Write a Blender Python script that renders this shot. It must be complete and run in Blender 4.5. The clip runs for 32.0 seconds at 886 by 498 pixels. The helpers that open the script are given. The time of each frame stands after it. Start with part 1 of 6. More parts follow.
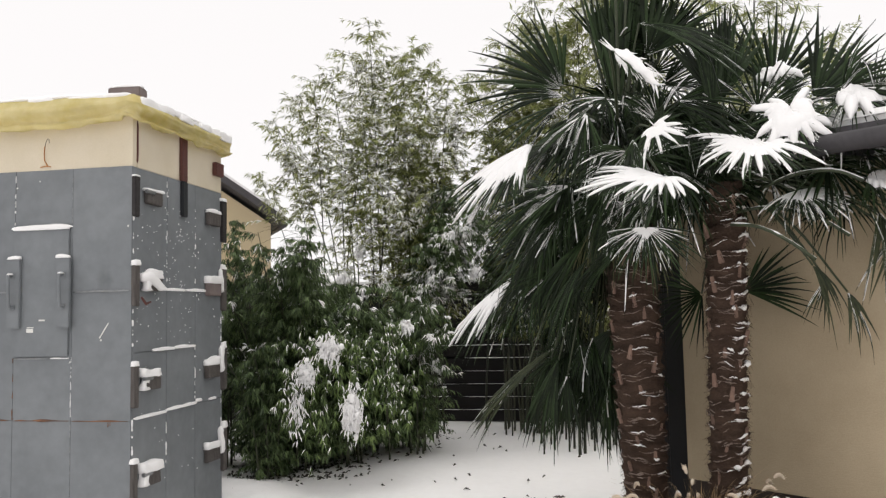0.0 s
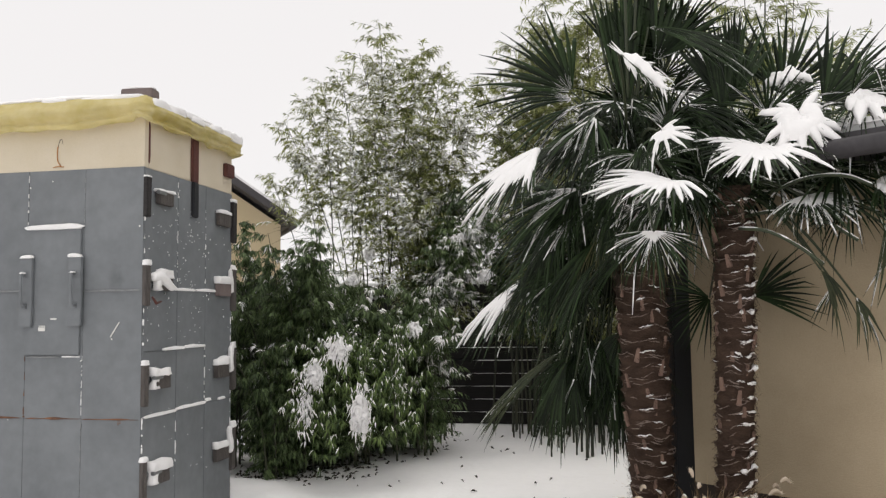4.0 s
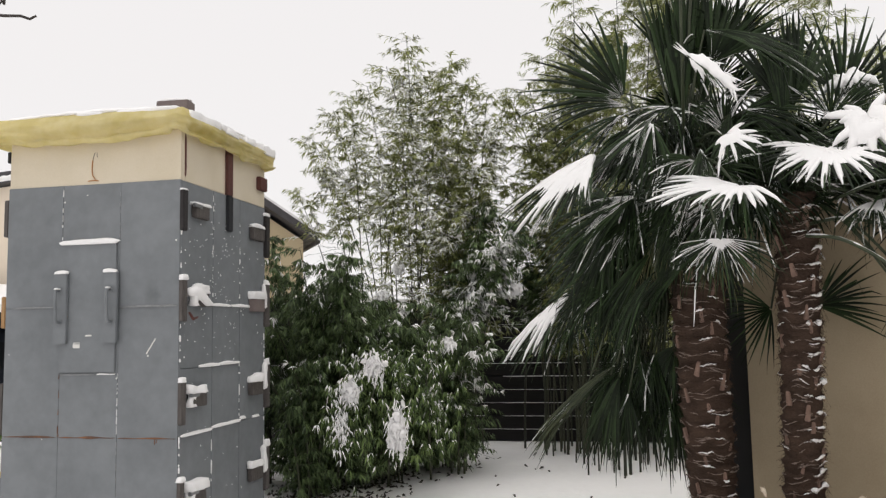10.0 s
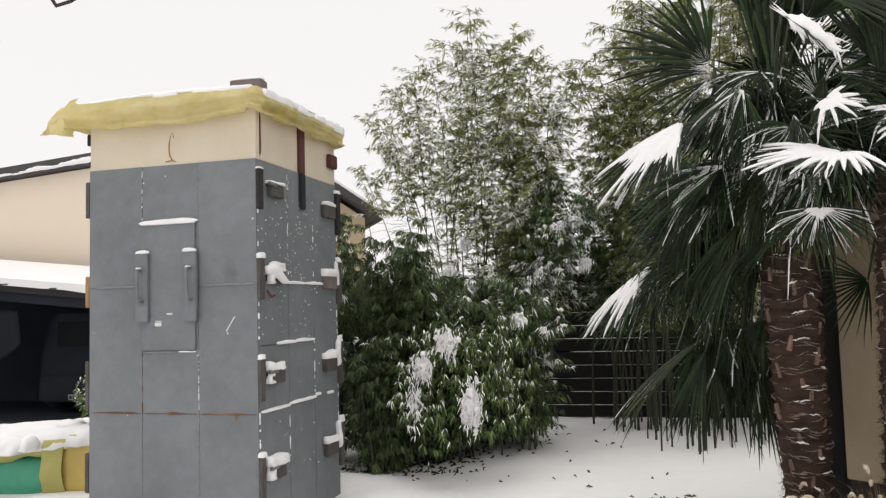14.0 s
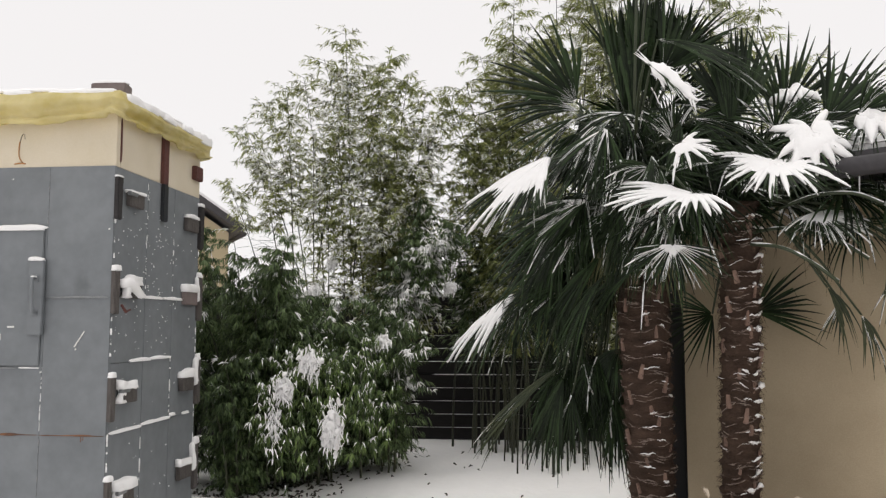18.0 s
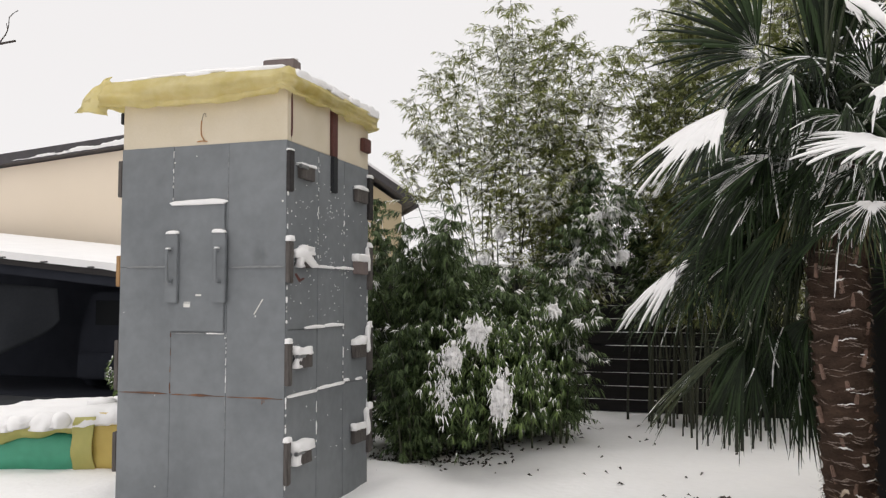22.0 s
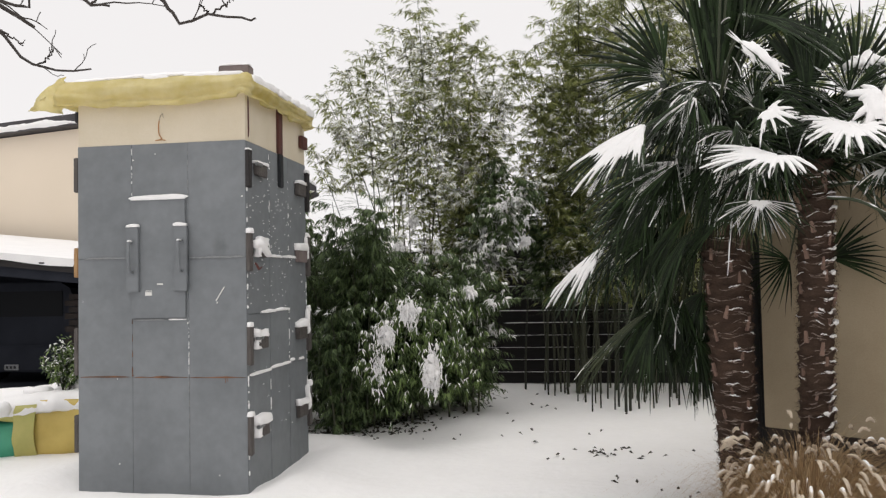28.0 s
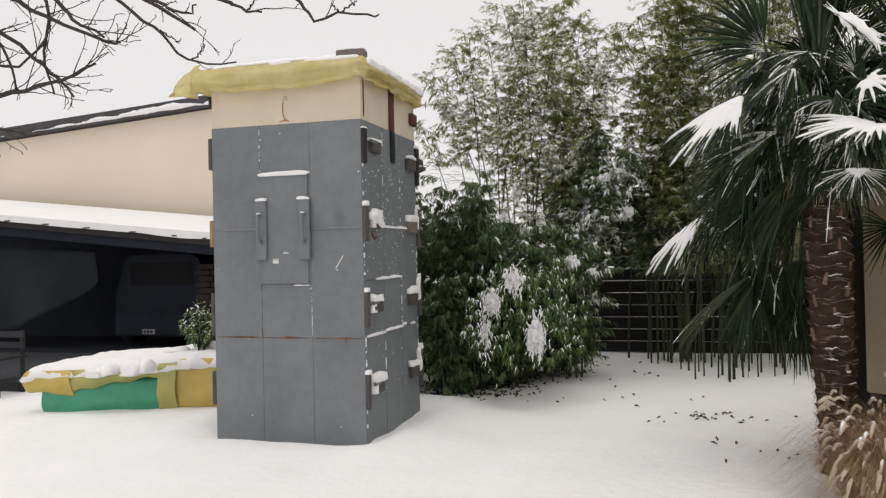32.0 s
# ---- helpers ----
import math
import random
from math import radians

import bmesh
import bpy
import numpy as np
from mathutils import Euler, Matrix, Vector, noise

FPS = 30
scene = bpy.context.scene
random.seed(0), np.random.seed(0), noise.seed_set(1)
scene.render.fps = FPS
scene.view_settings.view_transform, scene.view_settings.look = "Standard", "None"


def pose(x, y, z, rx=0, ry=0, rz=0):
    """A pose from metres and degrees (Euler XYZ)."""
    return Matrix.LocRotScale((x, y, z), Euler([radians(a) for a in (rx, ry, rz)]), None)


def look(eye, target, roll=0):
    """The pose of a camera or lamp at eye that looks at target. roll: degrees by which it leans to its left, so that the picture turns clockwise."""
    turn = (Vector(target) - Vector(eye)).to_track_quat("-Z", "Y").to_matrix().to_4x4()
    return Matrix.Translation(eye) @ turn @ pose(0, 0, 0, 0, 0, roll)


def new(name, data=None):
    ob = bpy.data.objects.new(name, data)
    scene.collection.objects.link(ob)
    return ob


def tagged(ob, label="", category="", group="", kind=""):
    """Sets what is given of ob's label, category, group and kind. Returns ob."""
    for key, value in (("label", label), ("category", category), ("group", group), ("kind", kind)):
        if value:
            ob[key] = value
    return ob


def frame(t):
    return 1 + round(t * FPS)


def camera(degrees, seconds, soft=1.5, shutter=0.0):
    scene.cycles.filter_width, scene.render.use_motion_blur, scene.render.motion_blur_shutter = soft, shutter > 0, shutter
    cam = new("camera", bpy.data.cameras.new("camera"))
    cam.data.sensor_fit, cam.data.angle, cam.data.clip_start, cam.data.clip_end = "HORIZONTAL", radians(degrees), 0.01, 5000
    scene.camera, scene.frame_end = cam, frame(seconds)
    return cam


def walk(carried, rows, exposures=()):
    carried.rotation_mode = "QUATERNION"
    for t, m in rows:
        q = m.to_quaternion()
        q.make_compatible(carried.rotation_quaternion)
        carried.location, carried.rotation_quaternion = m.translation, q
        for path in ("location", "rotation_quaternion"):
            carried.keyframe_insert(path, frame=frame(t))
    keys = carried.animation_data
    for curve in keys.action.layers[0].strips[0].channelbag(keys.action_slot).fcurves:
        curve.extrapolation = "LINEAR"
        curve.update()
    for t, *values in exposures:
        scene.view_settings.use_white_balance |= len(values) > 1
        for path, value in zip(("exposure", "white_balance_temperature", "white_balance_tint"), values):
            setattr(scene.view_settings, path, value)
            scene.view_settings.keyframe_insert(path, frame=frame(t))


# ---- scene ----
cam = camera(56.4, 32.0, soft=1.3)
PATH = [
    (0, (3.053, -5.132, 1.497), (2.704, -3.168, 1.646), -1.2),
    (0.5, (3.06, -5.122, 1.491), (2.679, -3.163, 1.624), -1.5),
    (1, (3.062, -5.128, 1.483), (2.652, -3.174, 1.604), -1.7),
    (1.5, (3.065, -5.139, 1.486), (2.625, -3.192, 1.62), -1.5),
    (2, (3.056, -5.146, 1.495), (2.602, -3.203, 1.636), -1.4),
    (2.5, (3.062, -5.141, 1.501), (2.592, -3.202, 1.646), -1.6),
    (3, (3.076, -5.135, 1.495), (2.605, -3.198, 1.656), -1.5),
    (3.5, (3.075, -5.146, 1.491), (2.666, -3.195, 1.659), -0.9),
    (5.5, (2.914, -5.163, 1.502), (2.573, -3.195, 1.593), -0.8),
    (6, (2.849, -5.172, 1.493), (2.515, -3.204, 1.621), -1.0),
    (6.5, (2.796, -5.172, 1.502), (2.488, -3.202, 1.652), -0.9),
    (7, (2.773, -5.168, 1.5), (2.468, -3.198, 1.668), -0.8),
    (7.5, (2.774, -5.16, 1.483), (2.456, -3.194, 1.667), -0.7),
    (8, (2.778, -5.164, 1.477), (2.461, -3.198, 1.666), -1.0),
    (8.5, (2.778, -5.17, 1.477), (2.461, -3.205, 1.666), -1.1),
    (9, (2.788, -5.157, 1.483), (2.474, -3.189, 1.659), -1.2),
    (9.5, (2.8, -5.117, 1.481), (2.463, -3.154, 1.658), -1.4),
    (10, (2.825, -5.052, 1.478), (2.429, -3.102, 1.674), -1.1),
    (10.5, (2.874, -5.015, 1.487), (2.408, -3.082, 1.705), -0.7),
    (11, (2.876, -5.008, 1.48), (2.388, -3.084, 1.722), -0.8),
    (11.5, (2.872, -5.003, 1.482), (2.379, -3.079, 1.718), -1.1),
    (12, (2.883, -4.986, 1.478), (2.366, -3.066, 1.692), -1.1),
    (12.5, (2.858, -4.974, 1.469), (2.319, -3.058, 1.662), -1.1),
    (13, (2.782, -4.996, 1.482), (2.244, -3.077, 1.646), -1.4),
    (13.5, (2.711, -5.038, 1.473), (2.183, -3.114, 1.616), -1.7),
    (15.5, (2.624, -5.025, 1.5), (2.147, -3.089, 1.648), -0.3),
    (16, (2.621, -5.027, 1.498), (2.197, -3.079, 1.658), -0.2),
    (16.5, (2.637, -5.035, 1.491), (2.28, -3.075, 1.66), -0.1),
    (17, (2.65, -5.042, 1.492), (2.37, -3.07, 1.673), -0.2),
    (17.5, (2.645, -5.044, 1.48), (2.424, -3.066, 1.675), -0.1),
    (18, (2.645, -5.043, 1.493), (2.443, -3.062, 1.679), -0.0),
    (18.5, (2.635, -5.052, 1.491), (2.441, -3.07, 1.671), -0.1),
    (19, (2.624, -5.038, 1.487), (2.41, -3.055, 1.646), -0.3),
    (19.5, (2.615, -5.031, 1.481), (2.351, -3.053, 1.624), -0.3),
    (20, (2.614, -5.022, 1.472), (2.321, -3.049, 1.615), -0.1),
    (20.5, (2.627, -5.003, 1.485), (2.275, -3.039, 1.619), -0.0),
    (21, (2.628, -4.944, 1.484), (2.148, -3.007, 1.61), -0.2),
    (21.5, (2.639, -4.924, 1.442), (2.067, -3.012, 1.571), -0.1),
    (22, (2.678, -4.898, 1.473), (2.064, -2.998, 1.59), 0.0),
    (22.5, (2.65, -4.911, 1.457), (2.04, -3.011, 1.583), 0.1),
    (23, (2.603, -4.943, 1.476), (1.995, -3.04, 1.581), 0.1),
    (23.5, (2.504, -5.059, 1.46), (1.956, -3.138, 1.538), -0.7),
    (24, (2.442, -5.157, 1.483), (1.983, -3.211, 1.533), -1.1),
    (24.5, (2.477, -5.212, 1.496), (2.089, -3.25, 1.548), -1.1),
    (25, (2.539, -5.297, 1.487), (2.166, -3.333, 1.552), -0.4),
    (25.5, (2.518, -5.426, 1.459), (2.115, -3.468, 1.529), -0.1),
    (27.5, (2.373, -5.648, 1.474), (2.018, -3.681, 1.561), -1.0),
    (28, (2.305, -5.713, 1.479), (2.007, -3.737, 1.554), -1.1),
    (28.5, (2.294, -5.745, 1.48), (2.015, -3.766, 1.555), -0.9),
    (29, (2.32, -5.752, 1.474), (2.05, -3.772, 1.556), -0.7),
    (29.5, (2.353, -5.801, 1.487), (2.097, -3.819, 1.571), -0.7),
    (30, (2.358, -5.893, 1.47), (2.084, -3.914, 1.547), -0.3),
    (30.5, (2.382, -5.977, 1.448), (2.065, -4.004, 1.521), -0.1),
    (31, (2.355, -6.029, 1.453), (1.981, -4.065, 1.514), -0.4),
    (31.5, (2.331, -6.053, 1.429), (1.858, -4.11, 1.465), -0.7),
    (32, (2.364, -6.067, 1.441), (1.82, -4.143, 1.457), -1.2),
]
EXPOSURES = [(0.0, 0.06), (3.0, 0.0), (6.0, -0.16), (7.0, -0.12), (9.0, -0.09), (10.0, -0.08), (13.0, -0.01), (17.0, -0.06), (19.0, -0.05), (22.0, -0.09), (24.0, -0.03), (25.0, -0.07), (28.0, -0.08), (30.0, -0.14), (32.0, -0.21)]
walk(cam, [(t, look(eye, aim, roll)) for t, eye, aim, roll in PATH], EXPOSURES)

# ---- light: an even overcast winter sky ----
world = bpy.data.worlds.new("overcast_sky")
scene.world = world
world.use_nodes = True
wn, wl = world.node_tree.nodes, world.node_tree.links
wn.clear()
sky = wn.new("ShaderNodeTexSky")
sky.sky_type, sky.sun_disc = "NISHITA", False
sky.sun_elevation, sky.sun_rotation = radians(80), radians(163)
dull = wn.new("ShaderNodeHueSaturation")
dull.inputs["Saturation"].default_value = 0.25
dull.inputs["Value"].default_value = 0.10
cloud = wn.new("ShaderNodeMix")
cloud.data_type = "RGBA"
cloud.inputs[0].default_value = 0.88
cloud.inputs[7].default_value = (0.975, 0.945, 0.940, 1)
back = wn.new("ShaderNodeBackground")
back.inputs["Strength"].default_value = 1.05
wout = wn.new("ShaderNodeOutputWorld")
wl.new(sky.outputs[0], dull.inputs["Color"])
wl.new(dull.outputs[0], cloud.inputs[6])
wl.new(cloud.outputs[2], back.inputs["Color"])
wl.new(back.outputs[0], wout.inputs["Surface"])

sun_data = bpy.data.lights.new("veiled_sun", "SUN")
sun_data.energy, sun_data.angle, sun_data.color = 1.05, radians(60), (1.0, 0.97, 0.92)
sun = new("veiled_sun", sun_data)
sun.matrix_world = look((1.6, -1.0, 12), (1, 1, 0))


# ---- materials ----
def material(name, colour, other=None, scale=6.0, rough=0.7, metal=0.0, bump=0.15, grain=90.0, mix=0.6, island=0.0, stretch=(1, 1, 1), through_light=0.0, spec=0.4, depth=0.004, clear=0.0):
    """A surface with two scales of variation between two colours, and fine relief."""
    m = bpy.data.materials.new(name)
    m.use_nodes = True
    n, l = m.node_tree.nodes, m.node_tree.links
    n.clear()
    out = n.new("ShaderNodeOutputMaterial")
    b = n.new("ShaderNodeBsdfPrincipled")
    b.inputs["Metallic"].default_value = metal
    b.inputs["Specular IOR Level"].default_value = spec
    co = n.new("ShaderNodeTexCoord")
    mp = n.new("ShaderNodeMapping")
    mp.inputs["Scale"].default_value = stretch
    l.new(co.outputs["Object"], mp.inputs["Vector"])
    big = n.new("ShaderNodeTexNoise")
    big.inputs["Scale"].default_value, big.inputs["Detail"].default_value = scale, 5
    fine = n.new("ShaderNodeTexNoise")
    fine.inputs["Scale"].default_value, fine.inputs["Detail"].default_value = grain, 3
    l.new(mp.outputs[0], big.inputs["Vector"])
    l.new(mp.outputs[0], fine.inputs["Vector"])
    both = n.new("ShaderNodeMath")
    both.operation = "MULTIPLY_ADD"
    both.inputs[1].default_value, both.inputs[2].default_value = 0.45, -0.22
    l.new(fine.outputs["Fac"], both.inputs[0])
    add = n.new("ShaderNodeMath")
    add.operation = "ADD"
    l.new(both.outputs[0], add.inputs[0])
    l.new(big.outputs["Fac"], add.inputs[1])
    last = add
    if island:
        geo = n.new("ShaderNodeNewGeometry")
        own = n.new("ShaderNodeMath")
        own.operation = "MULTIPLY_ADD"
        own.inputs[1].default_value, own.inputs[2].default_value = island, -island / 2
        l.new(geo.outputs["Random Per Island"], own.inputs[0])
        s2 = n.new("ShaderNodeMath")
        s2.operation = "ADD"
        l.new(add.outputs[0], s2.inputs[0])
        l.new(own.outputs[0], s2.inputs[1])
        last = s2
    ramp = n.new("ShaderNodeValToRGB")
    other = other or [c * 0.75 for c in colour]
    ramp.color_ramp.elements[0].position, ramp.color_ramp.elements[1].position = 0.5 - mix / 2, 0.5 + mix / 2
    ramp.color_ramp.elements[0].color, ramp.color_ramp.elements[1].color = (*other, 1), (*colour, 1)
    l.new(last.outputs[0], ramp.inputs[0])
    l.new(ramp.outputs[0], b.inputs["Base Color"])
    rr = n.new("ShaderNodeMapRange")
    rr.inputs["To Min"].default_value, rr.inputs["To Max"].default_value = max(0.05, rough - 0.1), min(1, rough + 0.1)
    l.new(big.outputs["Fac"], rr.inputs["Value"])
    l.new(rr.outputs[0], b.inputs["Roughness"])
    if bump:
        bp = n.new("ShaderNodeBump")
        bp.inputs["Strength"].default_value, bp.inputs["Distance"].default_value = bump, depth
        l.new(fine.outputs["Fac"], bp.inputs["Height"])
        l.new(bp.outputs[0], b.inputs["Normal"])
    if through_light:
        tr = n.new("ShaderNodeBsdfTranslucent")
        l.new(ramp.outputs[0], tr.inputs["Color"])
        mx = n.new("ShaderNodeMixShader")
        mx.inputs[0].default_value = through_light
        l.new(b.outputs[0], mx.inputs[1])
        l.new(tr.outputs[0], mx.inputs[2])
        last_shader = mx
        if clear:
            see = n.new("ShaderNodeBsdfTransparent")
            see.inputs["Color"].default_value = (0.97, 0.93, 0.74, 1)
            last_shader = n.new("ShaderNodeMixShader")
            last_shader.inputs[0].default_value = clear
            l.new(mx.outputs[0], last_shader.inputs[1])
            l.new(see.outputs[0], last_shader.inputs[2])
        l.new(last_shader.outputs[0], out.inputs["Surface"])
    else:
        l.new(b.outputs[0], out.inputs["Surface"])
    return m


SNOW = material("snow", (0.90, 0.89, 0.885), (0.83, 0.82, 0.82), scale=3, rough=0.75, bump=0.25, grain=60, spec=0.2, depth=0.006)
GROUND_SNOW = material("ground_snow", (0.90, 0.89, 0.885), (0.83, 0.82, 0.815), scale=1.1, rough=0.8, bump=0.35, grain=13, spec=0.15, depth=0.03)
GREY = material("grey_paint", (0.208, 0.222, 0.234), (0.154, 0.166, 0.176), scale=2.2, mix=0.42, rough=0.62, bump=0.10, grain=14, spec=0.3)


def smudge(m, centre, half, dark):
    """A dirty hand mark with soft, uneven edges on a painted surface."""
    n, l = m.node_tree.nodes, m.node_tree.links
    b = next(q for q in n if q.type == "BSDF_PRINCIPLED")
    paint = b.inputs["Base Color"].links[0].from_socket
    co = n.new("ShaderNodeTexCoord")
    wob = n.new("ShaderNodeTexNoise")
    wob.inputs["Scale"].default_value, wob.inputs["Detail"].default_value = 14, 3
    l.new(co.outputs["Object"], wob.inputs["Vector"])
    shift = n.new("ShaderNodeVectorMath")
    shift.operation = "MULTIPLY_ADD"
    shift.inputs[1].default_value, shift.inputs[2].default_value = (0.10, 0.10, 0.10), tuple(-c - 0.05 for c in centre)
    l.new(wob.outputs["Color"], shift.inputs[0])
    rel = n.new("ShaderNodeVectorMath")
    rel.operation = "ADD"
    l.new(co.outputs["Object"], rel.inputs[0])
    l.new(shift.outputs[0], rel.inputs[1])
    sc = n.new("ShaderNodeVectorMath")
    sc.operation = "DIVIDE"
    sc.inputs[1].default_value = half
    l.new(rel.outputs[0], sc.inputs[0])
    dist = n.new("ShaderNodeVectorMath")
    dist.operation = "LENGTH"
    l.new(sc.outputs[0], dist.inputs[0])
    fade = n.new("ShaderNodeMapRange")
    fade.inputs["From Min"].default_value, fade.inputs["From Max"].default_value = 0.3, 1.1
    fade.inputs["To Min"].default_value, fade.inputs["To Max"].default_value = dark, 1.0
    l.new(dist.outputs["Value"], fade.inputs["Value"])
    mul = n.new("ShaderNodeVectorMath")
    mul.operation = "SCALE"
    l.new(paint, mul.inputs[0])
    l.new(fade.outputs[0], mul.inputs["Scale"])
    l.new(mul.outputs[0], b.inputs["Base Color"])


smudge(GREY, (0.455, -0.68, 1.76), (0.055, 0.10, 0.10), 0.76)
CREAM = material("insulation_foam", (0.69, 0.615, 0.495), (0.60, 0.525, 0.39), scale=3, rough=0.8, bump=0.2, grain=120)
OCHRE = material("ochre_tarp", (0.72, 0.56, 0.17), (0.58, 0.43, 0.11), scale=3, rough=0.45, bump=0.35, grain=9, spec=0.45, through_light=0.2, depth=0.012)
LIME = material("lime_tarp", (0.66, 0.60, 0.22), (0.50, 0.49, 0.16), scale=4, rough=0.4, bump=0.4, grain=10, spec=0.5, through_light=0.35, depth=0.012)
ORANGE = material("orange_foam", (0.50, 0.23, 0.07), (0.34, 0.15, 0.05), scale=30, rough=0.9, bump=0.2)
TARP = material("yellow_tarp", (0.93, 0.86, 0.56), (0.74, 0.65, 0.27), scale=5, rough=0.24, bump=0.7, grain=11, mix=0.45, spec=0.6, through_light=0.45, depth=0.012, clear=0.27)
GREEN_TARP = material("green_tarp", (0.075, 0.37, 0.235), (0.045, 0.27, 0.165), scale=4, rough=0.45, bump=0.3, grain=14, spec=0.5, depth=0.01)
WOOD_GREY = material("weathered_wood", (0.125, 0.112, 0.104), (0.05, 0.043, 0.04), scale=9, rough=0.8, bump=0.5, grain=70, stretch=(6, 6, 1))
FENCE_WOOD = material("fence_wood", (0.020, 0.018, 0.018), (0.009, 0.008, 0.008), scale=7, rough=0.8, bump=0.4, grain=60, stretch=(1, 6, 6), spec=0.2)
WOOD_DARK = material("dark_wood", (0.036, 0.032, 0.032), (0.016, 0.014, 0.014), scale=7, rough=0.75, bump=0.4, grain=60, stretch=(1, 6, 6))
WOOD_RAW = material("raw_wood", (0.42, 0.26, 0.12), (0.28, 0.16, 0.07), scale=8, rough=0.75, bump=0.3, stretch=(6, 6, 1))
RED = material("red_wood", (0.13, 0.045, 0.036), (0.06, 0.024, 0.02), scale=10, rough=0.7, bump=0.4, stretch=(5, 5, 1))
RUST = material("rust_stain", (0.26, 0.120, 0.060), (0.095, 0.055, 0.040), scale=9, rough=0.9, bump=0.3, mix=0.3)
METAL = material("dull_metal", (0.30, 0.31, 0.32), (0.2, 0.2, 0.2), scale=20, rough=0.45, metal=0.6, bump=0.1)
PLASTER_WALL = material("plaster", (0.500, 0.412, 0.288), (0.390, 0.315, 0.214), scale=1.9, rough=0.92, bump=0.6, grain=140, mix=0.46, spec=0.15)
CREAM_WALL = material("cream_plaster", (0.84, 0.73, 0.60), (0.76, 0.66, 0.53), scale=0.5, rough=0.92, bump=0.3, grain=120, spec=0.15)
YELLOW_WALL = material("yellow_plaster", (0.60, 0.50, 0.335), (0.52, 0.43, 0.28), scale=0.6, rough=0.92, bump=0.3, grain=120, spec=0.15)
PLINTH = material("dark_plinth", (0.055, 0.04, 0.032), (0.03, 0.022, 0.018), scale=3, rough=0.9, bump=0.4, grain=80)
# near-black base colour that carries the deep shade inside the carport
CARPORT_SHADE = material("carport_shade", (0.0340, 0.0374, 0.0476), (0.0221, 0.0238, 0.0305), scale=3, rough=0.95, bump=0.1, spec=0.03)
BLACK = material("black_sheet", (0.022, 0.024, 0.028), (0.012, 0.013, 0.015), scale=3, rough=0.6, bump=0.1)
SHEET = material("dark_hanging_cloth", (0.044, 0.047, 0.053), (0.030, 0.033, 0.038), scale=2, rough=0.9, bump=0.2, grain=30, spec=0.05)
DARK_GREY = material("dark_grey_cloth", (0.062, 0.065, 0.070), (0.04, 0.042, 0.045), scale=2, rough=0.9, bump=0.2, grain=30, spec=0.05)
ROOF = material("slate_roof", (0.075, 0.07, 0.075), (0.04, 0.037, 0.04), scale=5, rough=0.6, bump=0.3, grain=40)
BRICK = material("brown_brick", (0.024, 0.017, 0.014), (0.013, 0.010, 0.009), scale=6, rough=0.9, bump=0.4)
CONCRETE = material("grey_brick", (0.21, 0.17, 0.16), (0.13, 0.105, 0.10), scale=9, rough=0.9, bump=0.4)
BARK = material("palm_fibre", (0.104, 0.068, 0.050), (0.026, 0.018, 0.014), scale=7, rough=0.95, bump=0.9, grain=75, stretch=(1, 1, 2.5), spec=0.1, depth=0.012)
STUB = material("leaf_base", (0.27, 0.175, 0.135), (0.12, 0.075, 0.058), scale=14, rough=0.8, bump=0.3)
FROND = material("palm_green", (0.030, 0.052, 0.019), (0.006, 0.011, 0.004), scale=5, rough=0.40, bump=0.25, grain=50, island=0.9, through_light=0.06, spec=0.18)
FROND_OLD = material("palm_old", (0.16, 0.15, 0.06), (0.07, 0.075, 0.03), scale=5, rough=0.55, bump=0.2, island=0.6, through_light=0.15)
FROND_OLIVE = material("palm_olive", (0.070, 0.080, 0.038), (0.022, 0.030, 0.015), scale=5, rough=0.42, bump=0.25, grain=50, island=0.7, through_light=0.10, spec=0.26)
PETIOLE = material("palm_stalk", (0.055, 0.068, 0.034), (0.026, 0.034, 0.018), scale=8, rough=0.5, bump=0.2)
LEAF = material("bamboo_leaf", (0.390, 0.418, 0.165), (0.145, 0.164, 0.056), scale=1.3, rough=0.44, bump=0.0, island=0.9, through_light=0.40, spec=0.36)
LEAF_DARK = material("bamboo_leaf_dark", (0.148, 0.208, 0.084), (0.029, 0.050, 0.019), scale=1.5, rough=0.44, bump=0.0, island=0.9, through_light=0.24, spec=0.32)
LEAF_MID = material("bamboo_leaf_mid", (0.168, 0.236, 0.074), (0.040, 0.070, 0.021), scale=1.5, rough=0.44, bump=0.0, island=0.9, through_light=0.24, spec=0.34)
CULM = material("bamboo_culm", (0.060, 0.064, 0.034), (0.026, 0.029, 0.016), scale=6, rough=0.5, bump=0.1)
CANE = material("dark_cane", (0.034, 0.037, 0.021), (0.015, 0.018, 0.010), scale=8, rough=0.55, bump=0.1, island=0.5)
TWIG = material("bare_bark", (0.060, 0.050, 0.045), (0.03, 0.025, 0.022), scale=12, rough=0.85, bump=0.5, grain=120)
FIBRE = material("pale_fibre", (0.33, 0.27, 0.235), (0.13, 0.095, 0.080), scale=20, rough=0.95, bump=0.2, spec=0.1)
STRAW = material("dry_grass", (0.55, 0.405, 0.235), (0.30, 0.195, 0.105), scale=3, rough=0.8, bump=0.0, island=0.9, through_light=0.4)
SEED = material("seed_plume", (0.80, 0.71, 0.59), (0.58, 0.48, 0.37), scale=40, rough=0.95, bump=0.6, grain=260, through_light=0.25, spec=0.1)
LITTER = material("wet_leaf", (0.045, 0.038, 0.028), (0.02, 0.017, 0.013), scale=8, rough=0.6, bump=0.2, island=0.6)
WHITE = material("white_label", (0.75, 0.74, 0.70), (0.6, 0.6, 0.58), scale=20, rough=0.6, bump=0.05)
